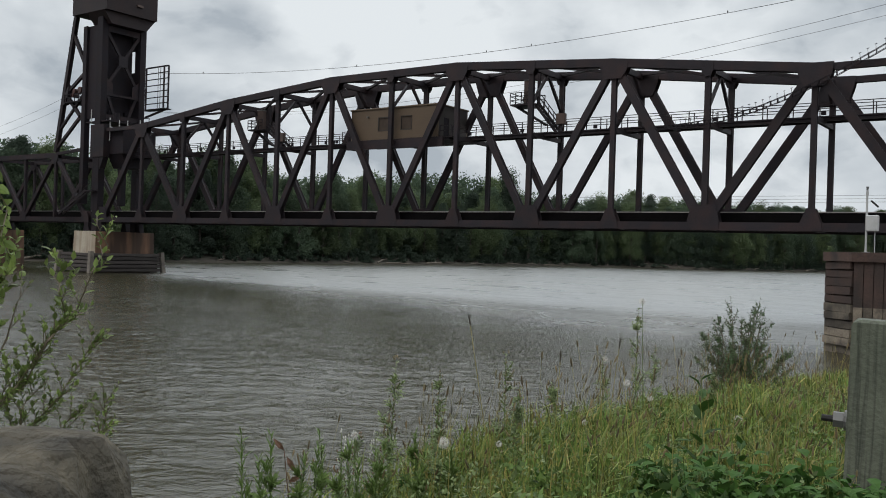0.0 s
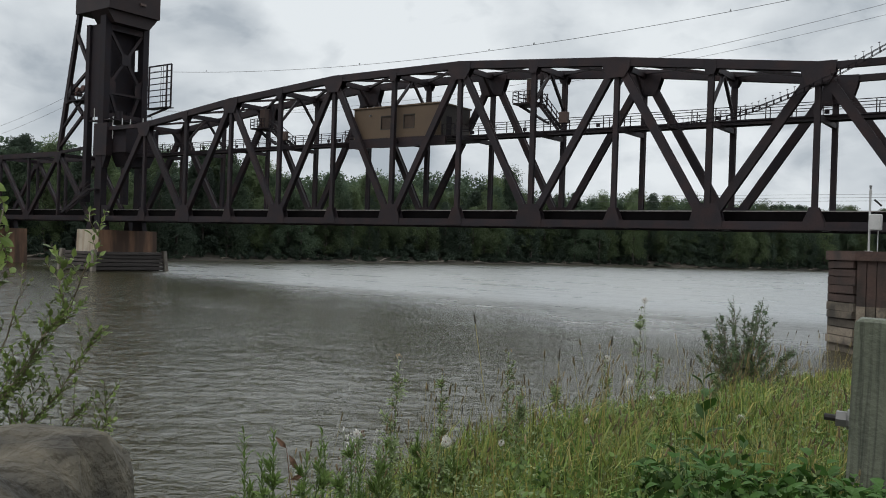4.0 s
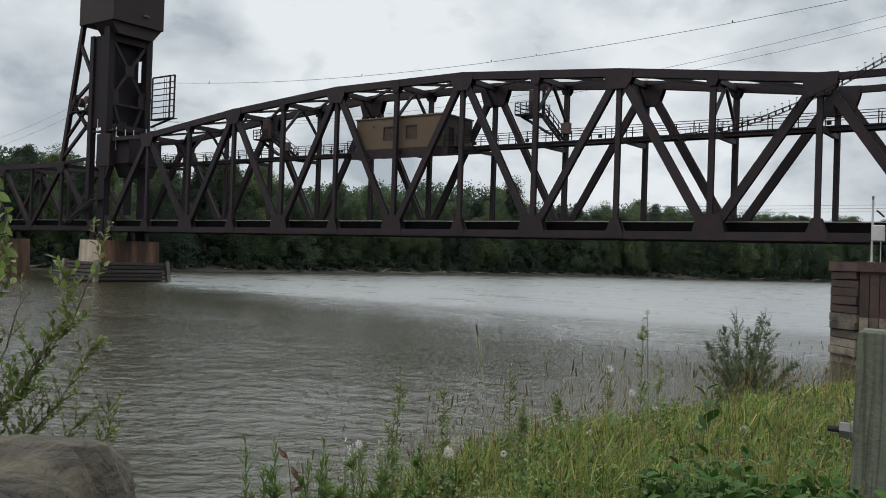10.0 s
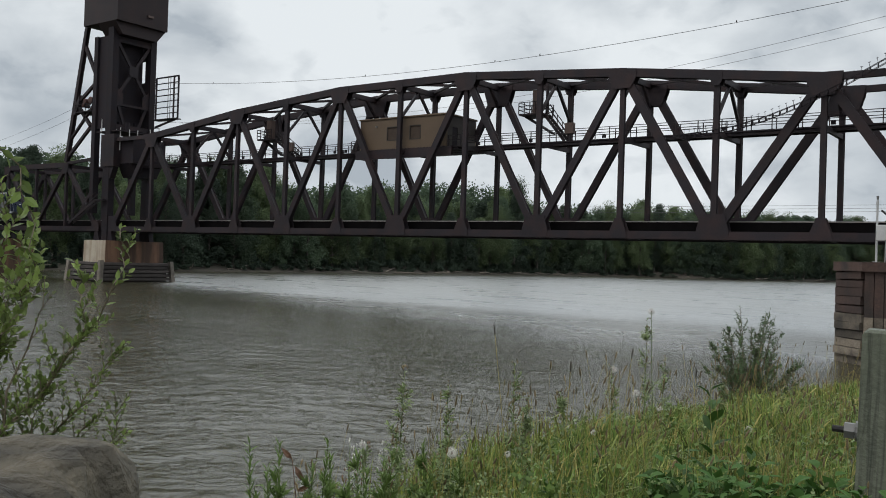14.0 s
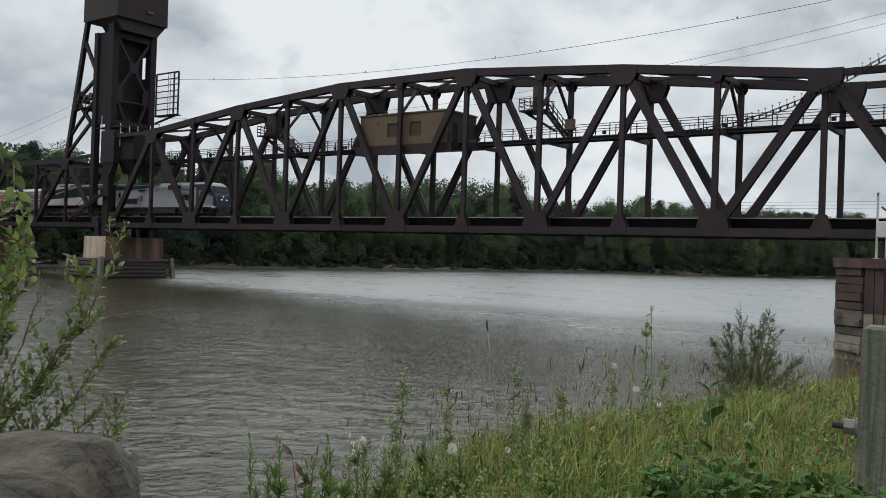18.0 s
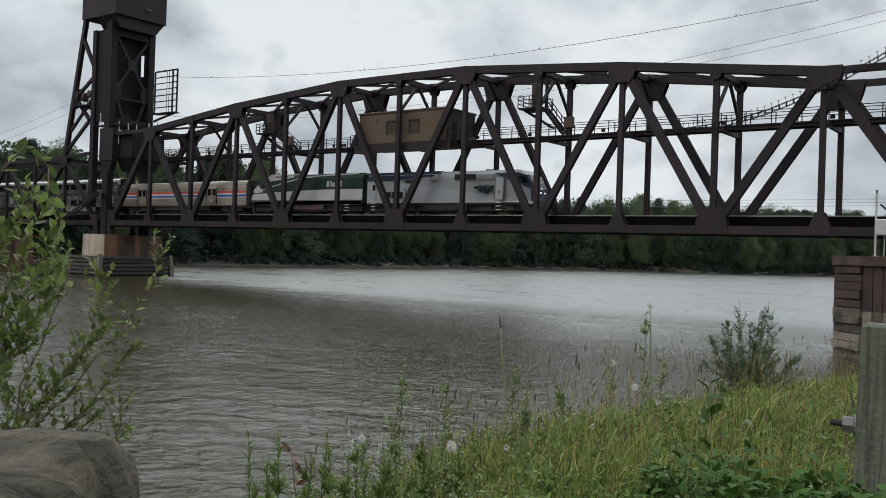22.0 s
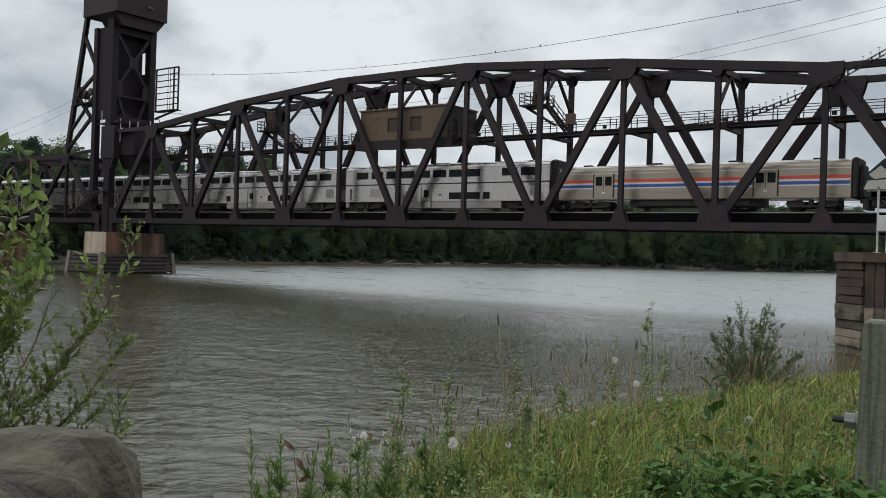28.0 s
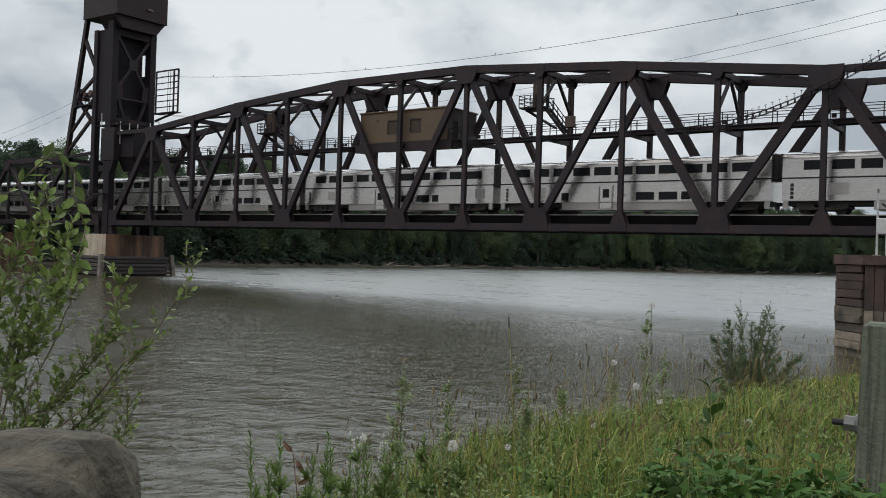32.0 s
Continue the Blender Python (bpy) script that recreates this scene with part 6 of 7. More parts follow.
def make_sapling_branch(seed, way, away, leaves, length, width, sides, label):
    """A leafy shoot; way: (metres to the right, height) along it as seen from the bank, its foot on the ground below."""
    rnd = random.Random(seed)
    foot = Vector((54.84, -68.92, 0)) + Vector((math.cos(radians(36)), math.sin(radians(36)), 0)) * (way[0][0] - 0.08) + Vector((-math.sin(radians(36)), math.cos(radians(36)), 0)) * away
    g = ground_z(foot.x, foot.y) - 0.02
    t = thing("sapling_branch", label, "sapling", pose(foot.x, foot.y, g, 0, 0, 36.0), group="sapling shoots beside the rock")
    pts = [Vector((x - way[0][0] + 0.08, 0.03 * math.sin(3 * i + seed), z - g)) for i, (x, z) in enumerate(way)]
    n = len(pts)
    bs, bl = Build(), Build()
    bs.tube([(0, 0, 0), (0.04, 0.01, pts[0].z * 0.5)] + pts, [0.0045, 0.004] + [0.0026 * (1 - 0.8 * i / (n - 1)) + 0.0006 for i in range(n)], 5)

    def point(line, f):
        k = min(int(f * (len(line) - 1)), len(line) - 2)
        return line[k].lerp(line[k + 1], f * (len(line) - 1) - k), (line[k + 1] - line[k]).normalized()

    def clothe(line, count, size, first):
        """Leaves set singly up the stem, turned round it, tips forward."""
        for i in range(count):
            f = first + (1 - first) * (i + rnd.random() * 0.5) / count
            p, a = point(line, f)
            o = a.orthogonal().normalized()
            o.rotate(Matrix.Rotation(i * 2.4 + rnd.uniform(-0.5, 0.5), 3, a))
            s = size * rnd.uniform(0.6, 1.15) * (1.0 - 0.3 * f)
            leaf(bl, p, a * rnd.uniform(0.55, 1.1) + o * 0.75, a * 0.3 + o * -0.6 + Vector((0, 0, 0.5)), length * s, width * s * 1.25, rnd.uniform(-0.1, 0.3))

    clothe(pts, int(leaves * 0.8), 1.0, 0.06)
    for i in range(sides):
        f = 0.08 + 0.8 * (i + rnd.random() * 0.6) / sides
        p, a = point(pts, f)
        o = Vector((1 if i % 2 else -1, rnd.uniform(-0.7, 0.7), 0.1))
        L = rnd.uniform(0.05, 0.13) * (1.1 - 0.5 * f)
        q = p + (a * 0.75 + o * 0.55).normalized() * L
        line = [p, p.lerp(q, 0.5) + Vector((0, 0, 0.006)), q + Vector((0, 0, 0.012))]
        bs.tube(line, [0.0016, 0.0012, 0.0006], 4)
        clothe(line, max(5, int(L / 0.0095)), 0.85, 0.1)
    part("stem", bs, TWIG, t)
    tagged(part("foliage", bl.mesh("foliage", WILLOW), WILLOW, t, "fresh green pointed leaves"), kind="stuff")
    return t, (foot.x, foot.y, g)


def make_shrub(x, y, h, w):
    rnd = random.Random(77)
    g = ground_z(x, y)
    t = thing("willow_shrub", "small grey-green willow shrub growing in the bank grass", "shrub", pose(x, y, g - 0.03, 0, 0, 36.0))
    for i in range(44):
        a = i * 2.4
        reach = w * 0.5 * rnd.uniform(0.15, 1.0)
        top = h * (1.05 - 0.5 * (reach / (w * 0.5)) ** 2) * rnd.uniform(0.55, 1.0)
        dx, dy = math.cos(a) * reach, math.sin(a) * reach
        bs, bl = Build(), Build()
        sprig(bs, bl, rnd, [(dx * 0.1, dy * 0.1, 0), (dx * 0.4, dy * 0.4, top * 0.4), (dx * 0.75, dy * 0.75, top * 0.75), (dx, dy, top)], [0.006, 0.0045, 0.003, 0.0012], 46, 0.036, 0.017, 0.12, 0.8, 13)
        s = part("branch", bs, TWIG, t)
        tagged(part("foliage", bl.mesh("foliage", WILLOW_DARK), WILLOW_DARK, s), kind="stuff")


def make_tall_weed(x, y, h, seed, label, flowers=True, mat_leaf=None, leaves=46, length=0.065, width=0.014, twigs=9, spread=0.8, heads=None):
    rnd = random.Random(seed)
    g = ground_z(x, y)
    t = thing("tall_weed", label, "weed", pose(x, y, g - 0.02, 0, 0, rnd.uniform(0, 360)), group="tall weeds on the bank")
    bs, bl = Build(), Build()
    lean = rnd.uniform(-0.04, 0.06)
    sprig(bs, bl, rnd, [(0, 0, 0), (lean * 0.3, 0.01, h * 0.4), (lean, 0, h)], [0.004, 0.003, 0.0012], leaves, length, width, 0.1, spread, twigs)
    part("stem", bs, WEED_PALE, t)
    m = mat_leaf or WEED_PALE
    tagged(part("foliage", bl.mesh("foliage", m), m, t), kind="stuff")
    if flowers:
        b = Build()
        for i in range(26):
            f = rnd.uniform(0.55, 1.03)
            p = Vector((lean * f + rnd.uniform(-0.06, 0.06) * (1.3 - f), rnd.uniform(-0.06, 0.06) * (1.3 - f), h * f))
            b.tube([p, p + Vector((0, 0, 0.008)), p + Vector((0.001, 0, 0.014))], [0.0015, 0.004, 0.001], 5)
        tagged(part("seed_spray", b, heads or SEED, t), kind="stuff")
    return t


def make_broadleaf(x, y, seed, big=1.0):
    rnd = random.Random(seed)
    t = thing("broadleaf_weed", "low broad-leaved green weed in the grass", "weed", pose(x, y, ground_z(x, y) - 0.02, 0, 0, rnd.uniform(0, 360)), group="broad-leaved weeds")
    for i in range(rnd.randrange(10, 16)):
        a = i * 2.4 + rnd.uniform(-0.3, 0.3)
        h = rnd.uniform(0.08, 0.34) * big
        o = Vector((math.cos(a), math.sin(a), 0))
        p = o * rnd.uniform(0.03, 0.1) * big + Vector((0, 0, h))
        bl = Build().tube([(0, 0, 0), p * 0.6, p], [0.002, 0.0018, 0.0012], 4)
        leaf(bl, p, o + Vector((0, 0, rnd.uniform(-0.3, 0.5))), (0, 0, 1), rnd.uniform(0.05, 0.085) * big, rnd.uniform(0.03, 0.05) * big, 0.25)
        part("leaf", bl, WEED, t)
    return t


def make_dock_leaf(x, y, z):
    """A withered dock stalk with curled red-brown leaves."""
    g = ground_z(x, y)
    t = thing("dock_plant", "withered red-brown dock with curled leaves", "weed", pose(x, y, g, 0, 0, 36))
    up = z - g
    part("stem", Build().tube([(0.05, 0, 0), (0.03, 0, up * 0.6), (0, 0, up)], [0.003, 0.0025, 0.0015], 5), DEAD, t)
    for p, way, L, w in (((0, 0, up), (-0.7, 0, 0.7), 0.06, 0.02), ((0.01, 0, up * 0.96), (0.5, 0.1, -0.9), 0.07, 0.022), ((0.02, 0, up * 0.8), (0.7, 0, 0.4), 0.06, 0.02)):
        part("withered_leaf", leaf(Build(), p, way, (0.2, -1, 0.1), L, w, 0.4), DEAD, t)


# ---- near shore: protection cell, posts, rock, cables ----
ROCK = mat("weathered_limestone", (0.078, 0.066, 0.044), 0.92, 0, 0.7, 15, 60, 0.9, (0.02, 0.017, 0.0115))
POST = mat("grey_green_timber", (0.118, 0.128, 0.094), 0.88, 0, 0.25, 5, 40, 0.4, (0.07, 0.08, 0.058))


def grained(m, scale=(70, 70, 2.2), dark=(0.04, 0.044, 0.034)):
    """Adds long cracks and grain along z."""
    t = m.node_tree
    b = t.nodes["Principled BSDF"]
    co, mp, n, r, mx = (t.nodes.new("ShaderNode" + k) for k in ("TexCoord", "Mapping", "TexNoise", "MapRange", "Mix"))
    mx.data_type = "RGBA"
    mp.inputs["Scale"].default_value = scale
    n.inputs["Scale"].default_value, n.inputs["Detail"].default_value = 1.0, 6
    r.inputs["From Min"].default_value, r.inputs["From Max"].default_value, r.inputs["To Max"].default_value = 0.46, 0.66, 0.85
    t.links.new(co.outputs["Object"], mp.inputs[0])
    t.links.new(mp.outputs[0], n.inputs["Vector"])
    t.links.new(n.outputs[0], r.inputs["Value"])
    t.links.new(r.outputs[0], mx.inputs[0])
    t.links.new(b.inputs["Base Color"].links[0].from_socket, mx.inputs[6])
    mx.inputs[7].default_value = (*dark, 1)
    t.links.new(mx.outputs[2], b.inputs["Base Color"])
    return m


grained(POST)


def make_cell():
    """Timber-sheeted protection cell before the near pier."""
    c = thing("protection_cell", "timber-sheeted pier protection cell, reddish above and weathered grey below", "pier protection")
    top = 4.82
    pts = [(47.05, -23.7), (48.5, -25.0), (54.5, -25.0), (54.5, 11.0), (47.05, 11.0)]
    n = len(pts)
    part("core", Build().add([(50.5 + (x - 50.5) * 0.94, -7 + (y + 7) * 0.99, z) for z in (-2.5, top - 0.3) for x, y in pts], [tuple(reversed(range(n))), tuple(range(n, 2 * n))] + [(i, (i + 1) % n, (i + 1) % n + n, i + n) for i in range(n)]), CELL_TOP, c)
    rnd = random.Random(3)

    def face(a, b, upright):
        a, b = Vector((*a, 0)), Vector((*b, 0))
        u = (b - a).normalized()
        out = Vector((u.y, -u.x, 0))
        L = (b - a).length
        if upright:
            k = max(1, round(L / 0.42))
            for i in range(k):
                s = L / k
                p = a + u * (i * s + s / 2) - out * rnd.uniform(0.0, 0.03)
                for z0, z1, m in ((2.25, top - 0.42, CELL_TOP), (-2.0, 2.25, CELL_LOW)):
                    part("sheet_plank", Build().beam(p + Vector((0, 0, z0)), p + Vector((0, 0, z1)), s * 0.93, 0.16, out), m, c)
        else:
            k = 12
            for i in range(k):
                z = -0.4 + (top - 0.05) * i / k
                h = (top - 0.05) / k
                o = out * rnd.uniform(-0.1, 0.08)
                e = rnd.uniform(0, 0.12)
                p, q = a - u * 0.02 + o + u * e * 0.3, b + u * 0.02 + o - u * e
                part("plank", Build().beam(p + Vector((0, 0, z + h / 2 + rnd.uniform(-0.02, 0.02))), q + Vector((0, 0, z + h / 2 + rnd.uniform(-0.03, 0.03))), h * rnd.uniform(0.74, 0.98), rnd.uniform(0.14, 0.26), out), CELL_TOP if z > 2.2 else CELL_LOW, c)
        part("cap_wale", Build().beam(a - u * 0.08 + Vector((0, 0, top - 0.22)) + out * 0.06, b + u * 0.08 + Vector((0, 0, top - 0.22)) + out * 0.06, 0.44, 0.3, out), CELL_TOP, c)

    face(pts[0], pts[1], False)
    face(pts[1], pts[2], True)
    face(pts[4], pts[0], True)
    part("top_planking", Build().add([(x, y, z) for z in (top - 0.28, top + 0.01) for x, y in pts], [tuple(reversed(range(n))), tuple(range(n, 2 * n))] + [(i, (i + 1) % n, (i + 1) % n + n, i + n) for i in range(n)]), CELL_TOP, c)
    for o in (0.0, 0.13):
        part("gauge_mark", Build().box(47.66 + o, 47.72 + o, -24.5, -24.3, top - 0.32, top - 0.14, None), STRIPE_WHITE, c, "small white painted mark")


def make_signal_mast():
    m = thing("equipment_mast", "pale grey steel mast with cabinet on the protection cell", "mast")
    x, y, z = 48.82, -24.2, 4.83
    part("pole", Build().tube([(x, y, z), (x, y, z + 2.95)], 0.05, 8), GALV, m)
    part("cabinet", Build().chamfered(x + 0.02, x + 0.56, y - 0.35, y + 0.0, z + 1.0, z + 1.75, 0.03), GALV, m, "pale grey metal cabinet")
    part("conduit", Build().tube([(x + 0.38, y, z), (x + 0.38, y, z + 1.0)], 0.022, 6), GALV, m)
    part("lamp", Build().tube([(x, y, z + 2.95), (x, y, z + 3.12)], [0.04, 0.065], 8), GREY_BOX, m)
    part("lamp_cap", Build().tube([(x, y, z + 2.72), (x, y, z + 2.86)], [0.065, 0.065], 8), GALV, m)
    part("bracket_arm", Build().tube([(x + 0.18, y, z + 2.45), (x + 0.5, y, z + 2.15)], 0.05, 6), UNDER, m)
    part("foot_plate", Build().box(x - 0.15, x + 0.15, y - 0.15, y + 0.15, z - 0.01, z + 0.03), GALV, m)


def make_post():
    """Squared timber post of a guard rail with its bolt."""
    x, y = 56.44, -66.22
    g = ground_z(x, y)
    p = thing("timber_post", "weathered grey-green timber post with a steel bolt", "post", pose(x, y, g - 0.3, -1.2, 1.6, 8.0))
    top = 4.1 - g + 0.3
    b = Build().chamfered(-0.1, 0.13, -0.1, 0.13, 0.0, top, 0.012)
    part("shaft", b, POST, p)
    part("splinter", Build().add([(-0.1, -0.103, top - 0.5), (-0.06, -0.103, top - 0.3), (-0.085, -0.106, top - 0.01), (-0.104, -0.1, top - 0.02)], [(0, 1, 2, 3)]), POST, p)
    bz = 3.68 - g + 0.3
    part("bolt", Build().tube([(-0.2, 0, bz), (-0.1, 0, bz)], 0.014, 8), UNDER, p, "dark threaded bolt end")
    part("nut", Build().tube([(-0.155, 0, bz), (-0.115, 0, bz)], 0.034, 6), GREY_BOX, p, "dull grey hexagonal nut")
    part("washer", Build().tube([(-0.113, 0, bz), (-0.101, 0, bz)], 0.042, 12), GREY_BOX, p)


def make_rock():
    x, y = 55.908, -69.868
    g = ground_z(x, y) - 0.1
    r = thing("boulder", "large blocky weathered limestone boulder on the grassy bank", "rock", pose(x, y, g, 0, 0, 36))
    h = 4.09 - g
    bm = bmesh.new()
    bmesh.ops.create_icosphere(bm, subdivisions=5, radius=1.0)
    for v in bm.verts:
        d = v.co.normalized()
        f = 1 / (abs(d.x) ** 12 + abs(d.y) ** 12 + abs(d.z) ** 12) ** (1 / 12)
        v.co = Vector((d.x * 0.425 * f, d.y * 0.25 * f, d.z * h * 0.5 * f))
        q = v.co * 3.1
        v.co *= 1 + 0.03 * noise.noise(q * 1.5) + 0.035 * noise.noise(q * 4.7) + 0.02 * noise.noise(q * 14)
        v.co.z += h * 0.5
    me = bpy.data.meshes.new("stone")
    bm.to_mesh(me)
    bm.free()
    me.materials.append(ROCK)
    me.polygons.foreach_set("use_smooth", [True] * len(me.polygons))
    ob = new("stone", me)
    ob.parent = r


def make_power_lines():
    for x0, z0, a, y, n, start, end in ((3, 24.7, 0.00107, 6.6, 0.024, -48.5, 140), (-23.6, 23.07, 0.0012, 20.0, 0.02, -73, 150), (-20, 22.6, 0.0012, 20.0, 0.018, -73, 150)):
        pts = [(x, y, z0 + a * (x - x0) ** 2) for x in np.linspace(start, end, 50)]
        w = thing("overhead_wire", "thin dark overhead wire slung across the river", "cable", group="overhead wires")
        part("strand", Build().tube(pts, n, 4), WIRE, w)
    for z0, y in ((13.4, 60.0), (12.95, 60.0), (12.5, 60.0)):
        w = thing("overhead_wire", "faint distant overhead wire beyond the bridge", "cable", group="overhead wires")
        part("strand", Build().tube([(x, y, z0 + 0.00008 * (x - 20) ** 2) for x in np.linspace(-20, 200, 40)], 0.02, 4), WIRE, w)
    for dz in (0.0, 1.3):
        w = thing("overhead_wire", "thin wire running down from the lift tower", "cable", group="overhead wires")
        part("strand", Build().tube([(-52 - 60 * f, 3.0, 26.0 + dz - 9 * f - 6 * f * (1 - f)) for f in np.linspace(0, 1, 20)], 0.02, 4), WIRE, w)
    for x in (-37.4, -10.7, 6.9, 12.2, 31.7):
        z = 24.7 + 0.00107 * (x - 3) ** 2 + 0.03
        b = thing("bird", "small dark bird perched on an overhead wire", "bird", Matrix.LocRotScale((x, 6.6, z), Euler((0, 0, radians(70 + x))), (0.7,) * 3), group="birds on the wire")
        part("body", Build().tube([(0, 0, 0.02), (0.02, 0, 0.1), (0.04, 0, 0.2), (0.05, 0, 0.24)], [0.04, 0.085, 0.06, 0.03], 8), BIRD, b)
        part("head", Build().tube([(0.05, 0, 0.22), (0.075, 0, 0.27), (0.1, 0, 0.29)], [0.045, 0.05, 0.01], 8), BIRD, b)
        part("tail", Build().beam((0.0, 0, 0.03), (-0.12, 0, -0.1), 0.05, 0.015), BIRD, b)


def make_cable_run():
    """Loaded cable hanging from the near tower to the span's walkway, with short T-shaped hangers."""
    c = thing("hanging_power_cable", "drooping bundle of dark power cables with T-shaped hangers", "cable")
    way = [(29.4, 14.95), (31.5, 15.1), (34.1, 15.4), (36.6, 16.0), (39.2, 16.9), (42.3, 18.25), (44.9, 19.6), (48.0, 21.3), (51.5, 23.4)]
    for y, dz in ((-0.9, 0.0), (-0.85, -0.3), (-0.6, 0.02), (-0.6, -0.3)):
        part("strand", Build().tube([(x, y, z + dz) for x, z in way], 0.026, 6), STEEL_DARK, c)
    for i in range(len(way) - 1):
        (xa, za), (xb, zb) = way[i], way[i + 1]
        for f in (0.0, 0.2, 0.4, 0.6, 0.8):
            x, z = xa + (xb - xa) * f, za + (zb - za) * f
            b = Build().beam((x, -0.9, z - 0.1), (x - 0.04, -0.9, z + 0.34), 0.025, 0.025).beam((x - 0.12, -0.9, z + 0.33), (x + 0.05, -0.9, z + 0.37), 0.04, 0.03)
            part("hanger", b, STEEL_DARK, c)
            part("clamp", Build().box(x - 0.018, x + 0.018, -0.93, -0.57, z - 0.32, z + 0.02), STEEL_DARK, c)
    part("support_arm", Build().beam((29.4, W / 2 - 0.6, 14.95), (29.4, -0.95, 14.95), 0.2, 0.2, (0, 0, 1)), STEEL, c)


def make_banks_of_track():
    """Ballast banks that carry the track on land."""
    m = mat("ballast", (0.16, 0.15, 0.14), 0.95, 0, 0.3, 1.0, 20, 0.5)
    for x0, x1 in ((-620, -116.5), (56.0, 330)):
        o = [(-7.5, 2.0), (W / 2 - 2.2, RAIL_Z - 0.35), (W / 2 + 2.2, RAIL_Z - 0.35), (W + 7.5, 2.0)]
        tagged(new("embankment", fix(Build().extrude_x(o, x0, x1).mesh("embankment", m))), "grey stone ballast bank under the railway track", "embankment", kind="structure")


make_ground()
water = make_water()
sky = make_sky()
make_lift_span()
make_track()
make_walkway()
make_machinery_house()
make_stair_platform(nx(8), "steel stair platform with grey cabinet above the bridge walkway")
make_stair_platform(nx(4) - 3.5, "steel stair platform with cabinet beside a truss vertical", 2.2, 2.4)
make_tower(-1)
make_approach(nx(0) - 3.6, 4, -1)
make_approach(-84.6, 4, -1)
make_pier(nx(0) - 0.3, "concrete bridge pier stained with rust, standing in the river")
make_fender(-54.2, -47.1, -2.6, 8.1)
make_pier(-82.5, "pale concrete approach pier with rust streaks")
make_pier(nx(12) + 2.2, "concrete pier under the near end of the span")
make_banks_of_track()
make_cell()
make_signal_mast()
make_power_lines()
make_cable_run()
make_trees()
make_driftwood()
make_rock()
make_post()
make_grass()
make_turf()
make_ground_cover()
make_seed_stalks()
make_shrub(54.5, -61.55, 1.14, 1.06)
for x, y, z, r, l in ((54.7, -66.73, 3.42, 0.03, "full white dandelion clock above the grass"), (54.76, -66.33, 3.36, 0.018, "white dandelion clock low in the grass"), (54.74, -67.74, 3.46, 0.024, "white dandelion clock beside leafy weeds"), (54.63, -67.29, 3.53, 0.017, "small worn dandelion clock"), (55.37, -64.43, 3.31, 0.028, "yellowing dandelion clock in thick grass"), (54.71, -64.67, 3.49, 0.026, "white dandelion clock in the grass"), (54.85, -64.61, 3.4, 0.022, "small white dandelion clock among weeds"), (54.66, -64.91, 3.66, 0.024, "white dandelion clock on a tall stem"), (54.55, -64.08, 4.0, 0.028, "white fluff above a tall yellow-green weed"), (54.91, -65.68, 3.4, 0.018, "worn dandelion clock among grass blades")):
    make_dandelion(x, y, z, r, l)
for n, (x, y, top) in enumerate(((54.53, -64.1, 3.98), (54.25, -66.57, 3.77), (54.26, -66.19, 3.66), (54.36, -65.64, 3.75), (54.56, -65.87, 3.6), (54.65, -64.92, 3.7), (54.54, -65.31, 3.56), (54.3, -63.2, 3.6), (54.9, -63.6, 3.5), (54.45, -66.4, 3.5), (54.5, -66.9, 3.52))):
    make_tall_weed(x, y, top - ground_z(x, y), 100 + n, "tall thin yellow-green weed with small seed pods", True, None, 60, 0.055, 0.016, 12)
for n, (x, y, top) in enumerate(((54.72, -67.98, 3.67), (54.71, -67.84, 3.65), (54.76, -67.93, 3.58), (54.7, -67.64, 3.62), (54.78, -67.75, 3.55), (54.66, -67.5, 3.53), (54.62, -67.3, 3.5), (54.7, -67.2, 3.46), (54.58, -67.05, 3.48), (54.64, -66.85, 3.42), (54.8, -67.45, 3.48), (54.55, -66.7, 3.44), (54.68, -66.6, 3.38), (54.85, -67.6, 3.46))):
    make_tall_weed(x, y, top - ground_z(x, y), 200 + n, "leafy green weed with narrow leaves", False, WEED_MID, 110, 0.075, 0.012, 5, 0.32)
rnd = random.Random(91)
for n, (x, y, r) in enumerate(bank_spots(rnd, 46, 2.6, 7.5, 10, 42, 1.0)):
    make_tall_weed(x, y, rnd.uniform(0.14, 0.3), 400 + n, "low leafy weed among the grass blades", False, (WEED_MID, WEED, WEED_PALE)[n % 3], 26, 0.05, 0.02, 4)
for n, (x, y, top) in enumerate(((54.29, -66.93, 3.45), (54.2, -66.85, 3.42), (54.36, -66.8, 3.36), (54.15, -66.7, 3.4), (54.42, -67.1, 3.4), (54.1, -66.5, 3.36))):
    make_tall_weed(x, y, top - ground_z(x, y), 260 + n, "faded weed with pale tufted flower heads", True, WEED_PALE, 30, 0.045, 0.01, 10, 0.7, PUFF if n % 2 else DEAD)
make_tall_weed(55.75, -66.2, 0.62, 240, "dark green weed with large pointed leaves", False, WEED, 14, 0.19, 0.085, 0)
make_tall_weed(55.9, -66.9, 0.42, 241, "dark green weed with large pointed leaves", False, WEED, 12, 0.12, 0.05, 0)
make_tall_weed(56.05, -66.6, 0.4, 242, "dark green weed with large pointed leaves", False, WEED, 12, 0.13, 0.05, 0)
make_dock_leaf(54.74, -67.81, 3.57)
rnd = random.Random(88)
for n, (x, y, r) in enumerate(bank_spots(rnd, 100, 2.1, 3.7, 8, 21, 1.0)):
    make_broadleaf(x, y, 300 + n, rnd.uniform(0.7, 1.1))
branches = []
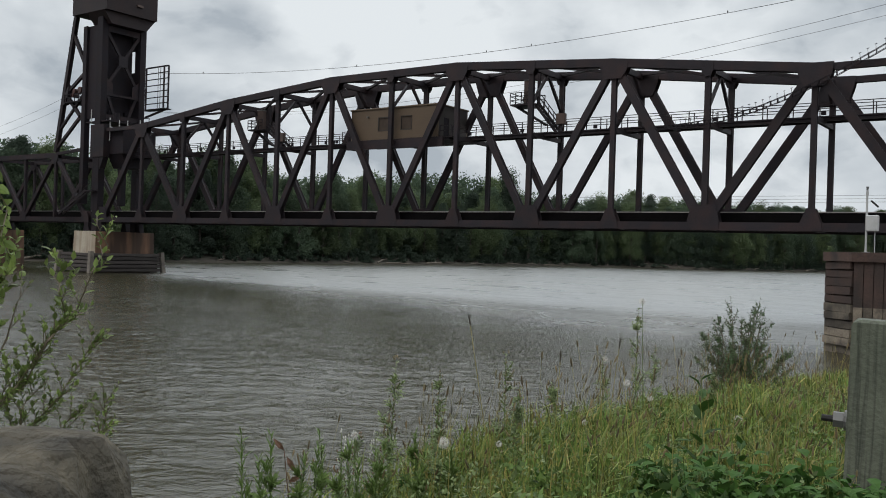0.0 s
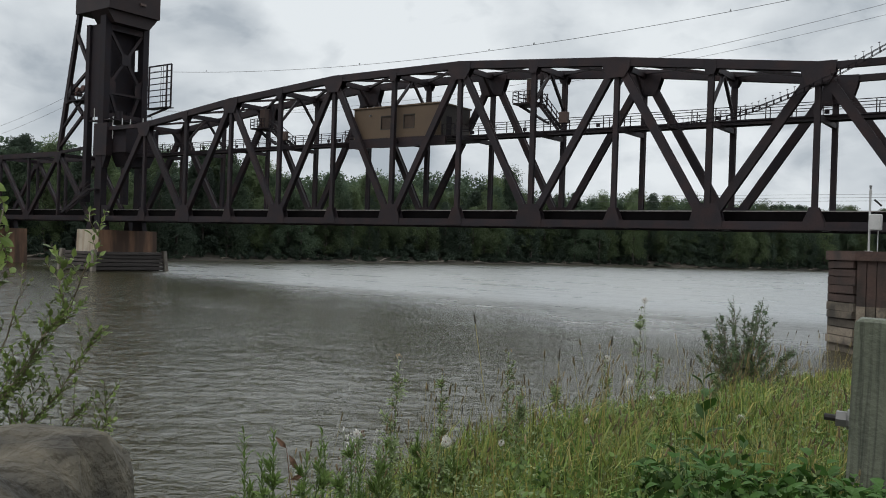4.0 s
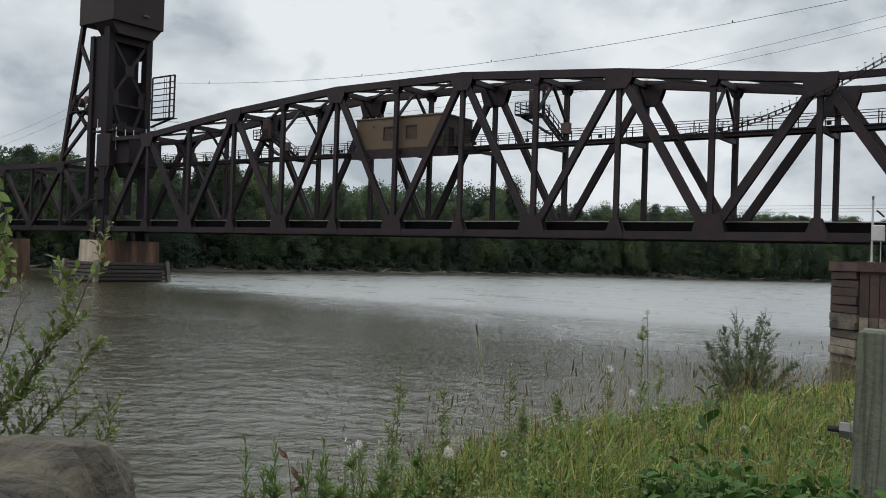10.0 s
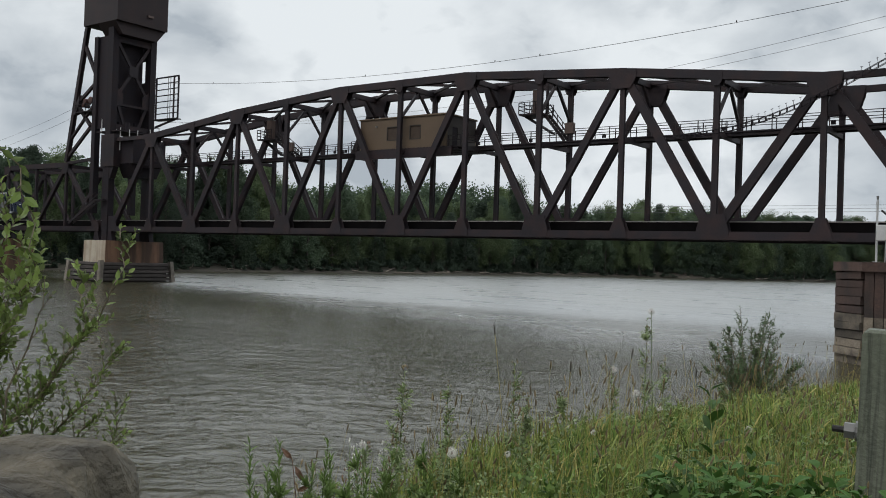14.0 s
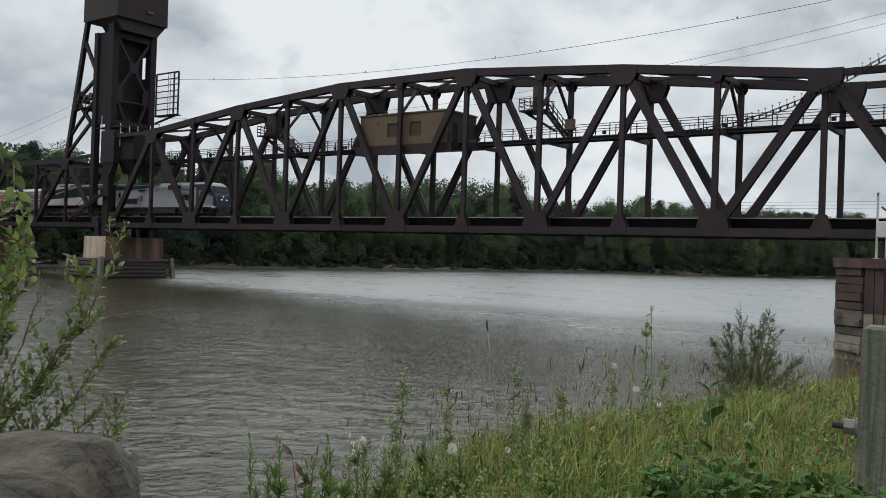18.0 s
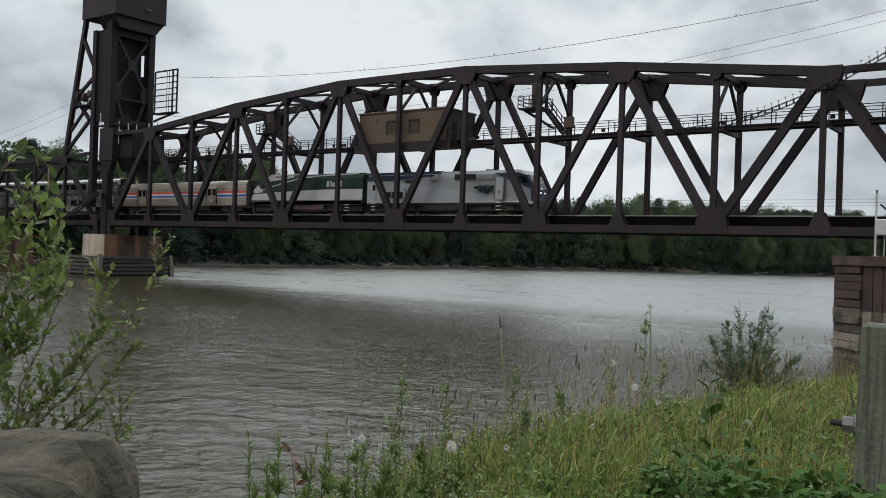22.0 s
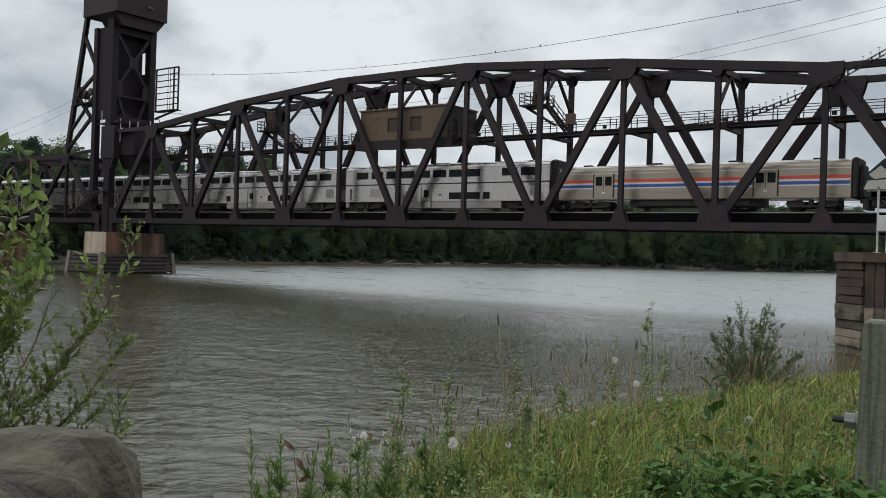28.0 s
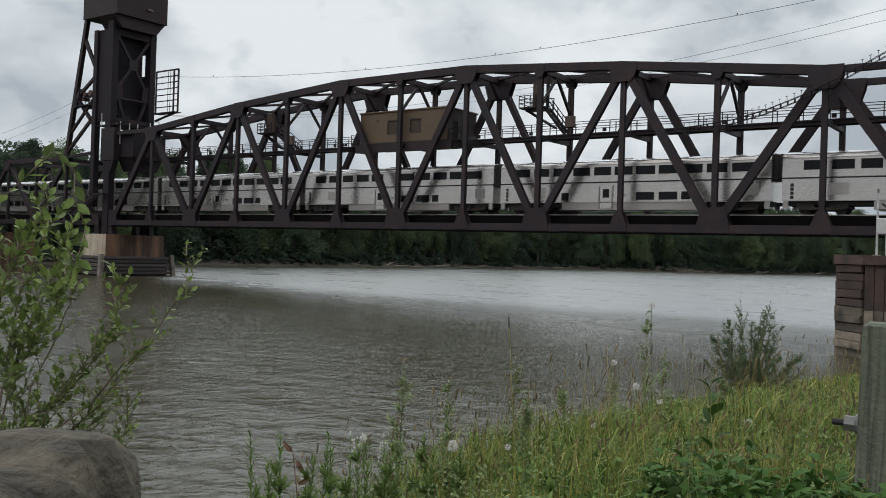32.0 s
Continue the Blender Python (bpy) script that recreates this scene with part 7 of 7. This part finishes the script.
for seed, way, away, leaves, length, width, sides in (
    (1, ((-0.1, 3.74), (-0.025, 3.835), (0.059, 3.926), (0.156, 4.051), (0.207, 4.127)), 0.0, 60, 0.034, 0.015, 22),
    (2, ((-0.1, 3.74), (-0.02, 3.835), (0.065, 3.926), (0.156, 4.051), (0.207, 4.127), (0.271, 4.232), (0.29, 4.298), (0.281, 4.351), (0.263, 4.385)), 0.01, 52, 0.036, 0.014, 8),
    (3, ((-0.1, 3.74), (-0.02, 3.84), (0.06, 3.93), (0.14, 4.03), (0.185, 4.11), (0.183, 4.174), (0.172, 4.233), (0.167, 4.288)), 0.03, 56, 0.042, 0.018, 10),
    (4, ((0.03, 3.74), (0.078, 3.819), (0.162, 3.896), (0.226, 4.012), (0.285, 4.075)), 0.05, 54, 0.032, 0.014, 18),
    (5, ((-0.12, 3.9), (-0.047, 4.037), (-0.009, 4.093), (0.016, 4.169), (0.036, 4.203), (0.051, 4.266), (0.058, 4.326)), 0.0, 64, 0.046, 0.021, 18),
    (6, ((-0.2, 3.95), (-0.14, 4.12), (-0.07, 4.3), (-0.03, 4.42)), -0.05, 56, 0.05, 0.024, 16),
    (7, ((-0.13, 3.86), (-0.08, 4.06), (-0.02, 4.24), (0.03, 4.4)), 0.06, 56, 0.048, 0.022, 18),
    (8, ((-0.16, 4.0), (-0.11, 4.2), (-0.08, 4.36), (-0.075, 4.5)), 0.1, 40, 0.05, 0.024, 10),
    (9, ((-0.22, 4.2), (-0.14, 4.44), (-0.066, 4.54), (-0.009, 4.575), (0.03, 4.53), (0.055, 4.46), (0.07, 4.386), (0.079, 4.312), (0.078, 4.24)), -0.02, 40, 0.054, 0.023, 0),
    (10, ((-0.02, 3.94), (0.02, 4.05), (0.06, 4.15), (0.095, 4.21)), 0.04, 16, 0.024, 0.01, 3),
    (11, ((-0.02, 3.66), (-0.02, 3.78), (-0.03, 3.9), (-0.02, 4.0)), 0.08, 40, 0.027, 0.012, 9),
    (12, ((0.0, 3.66), (0.03, 3.76), (0.05, 3.87), (0.08, 3.96)), 0.02, 40, 0.027, 0.012, 9),
    (13, ((0.04, 3.62), (0.09, 3.74), (0.13, 3.82), (0.19, 3.88)), 0.1, 40, 0.027, 0.012, 10),
    (14, ((0.1, 3.6), (0.15, 3.7), (0.21, 3.78), (0.28, 3.84)), 0.06, 40, 0.027, 0.012, 10),
    (15, ((0.14, 3.58), (0.18, 3.7), (0.22, 3.82), (0.23, 3.93)), 0.12, 36, 0.027, 0.012, 12),
    (16, ((-0.06, 3.7), (-0.05, 3.86), (-0.07, 4.0), (-0.06, 4.12)), 0.05, 44, 0.034, 0.015, 14),
):
    branches.append(make_sapling_branch(seed, way, away, leaves, length, width, sides, "slender green sapling shoot swaying beside the boulder"))
stalks = []
for n, (x, y, top, lean) in enumerate(((55.8, -68.0, 4.12, -0.08), (55.95, -67.7, 4.05, 0.06), (55.9, -67.9, 4.02, 0.03), (56.0, -67.2, 3.95, 0.04), (55.35, -67.6, 3.75, 0.02))):
    g = ground_z(x, y) - 0.02
    s = thing("seed_stalk", "tall thin grass stalk with a dark seed head", "grass stalk", pose(x, y, g, 0, 0, 36), group="tall grass stalks")
    st, hd = Build(), Build()
    seed_stalk(st, hd, random.Random(n), (0, 0, 0), top - g, (lean, 0.02), 0.03, 0.0028)
    part("stem", st, GRASS_DRY, s)
    part("seed_head", hd, SEED_DARK, s, "dark cylindrical seed head")
    stalks.append((s, (x, y, g)))
train = make_train()


def motions():
    for sheet in water:
        walk(sheet, [(0.0, pose(0, 0, 0)), (16.0, pose(2.4, -4.2, 0)), (32.0, pose(4.8, -8.4, 0))])
    walk(sky, [(0.0, pose(EYE[0], EYE[1], 0, 0, 0, 0)), (16.0, pose(EYE[0], EYE[1], 0, 0, 0, 3.45)), (32.0, pose(EYE[0], EYE[1], 0, 0, 0, 6.9))])
    for car, behind in train:
        walk(car, [(float(t), pose(nose(t) - behind, W / 2, RAIL_Z)) for t in range(0, 33, 2)])
    # wind: how far the shoots lean to the right, in degrees, at a time
    gusts = ((0, -2.1), (1, -3.0), (2, -2.3), (3, -2.4), (4.4, -2.9), (5.5, -3.2), (6, -3.2), (7, -2.2), (8, -1.5), (9, -1.0), (10, -2.8), (11, -2.2), (12, -1.5), (13, 0.0), (14, -0.9), (15.5, -0.8), (17, -1.1), (18, -1.6), (19, 0.8), (20, -0.6), (22, 0.9), (24, 1.1), (25, 0.8), (26.5, 0.3), (28, -0.4), (30, 0.5), (31, 1.2), (32, 2.0))
    for n, (b, at) in enumerate(branches):
        up, down = (2.6, 1.0) if n == 1 else (1.3, 1.3) if 4 <= n <= 8 else (0.4, 0.4) if n >= 10 else (1.0, 1.0)
        walk(b, [(float(t), pose(*at, 0.3 * math.sin(1.7 * t + n), (up if a > 0 else down) * a + 0.25 * math.sin(2.3 * t + 2 * n) * (t != 13), 36)) for t, a in gusts])
    for n, (s, at) in enumerate(stalks):
        walk(s, [(i * 0.8, pose(*at, 0.8 * math.sin(i * 1.1 + n), -1.5 + 0.12 * i + 1.4 * math.sin(i * 1.9 + 1.3 * n), 36)) for i in range(41)])


motions()
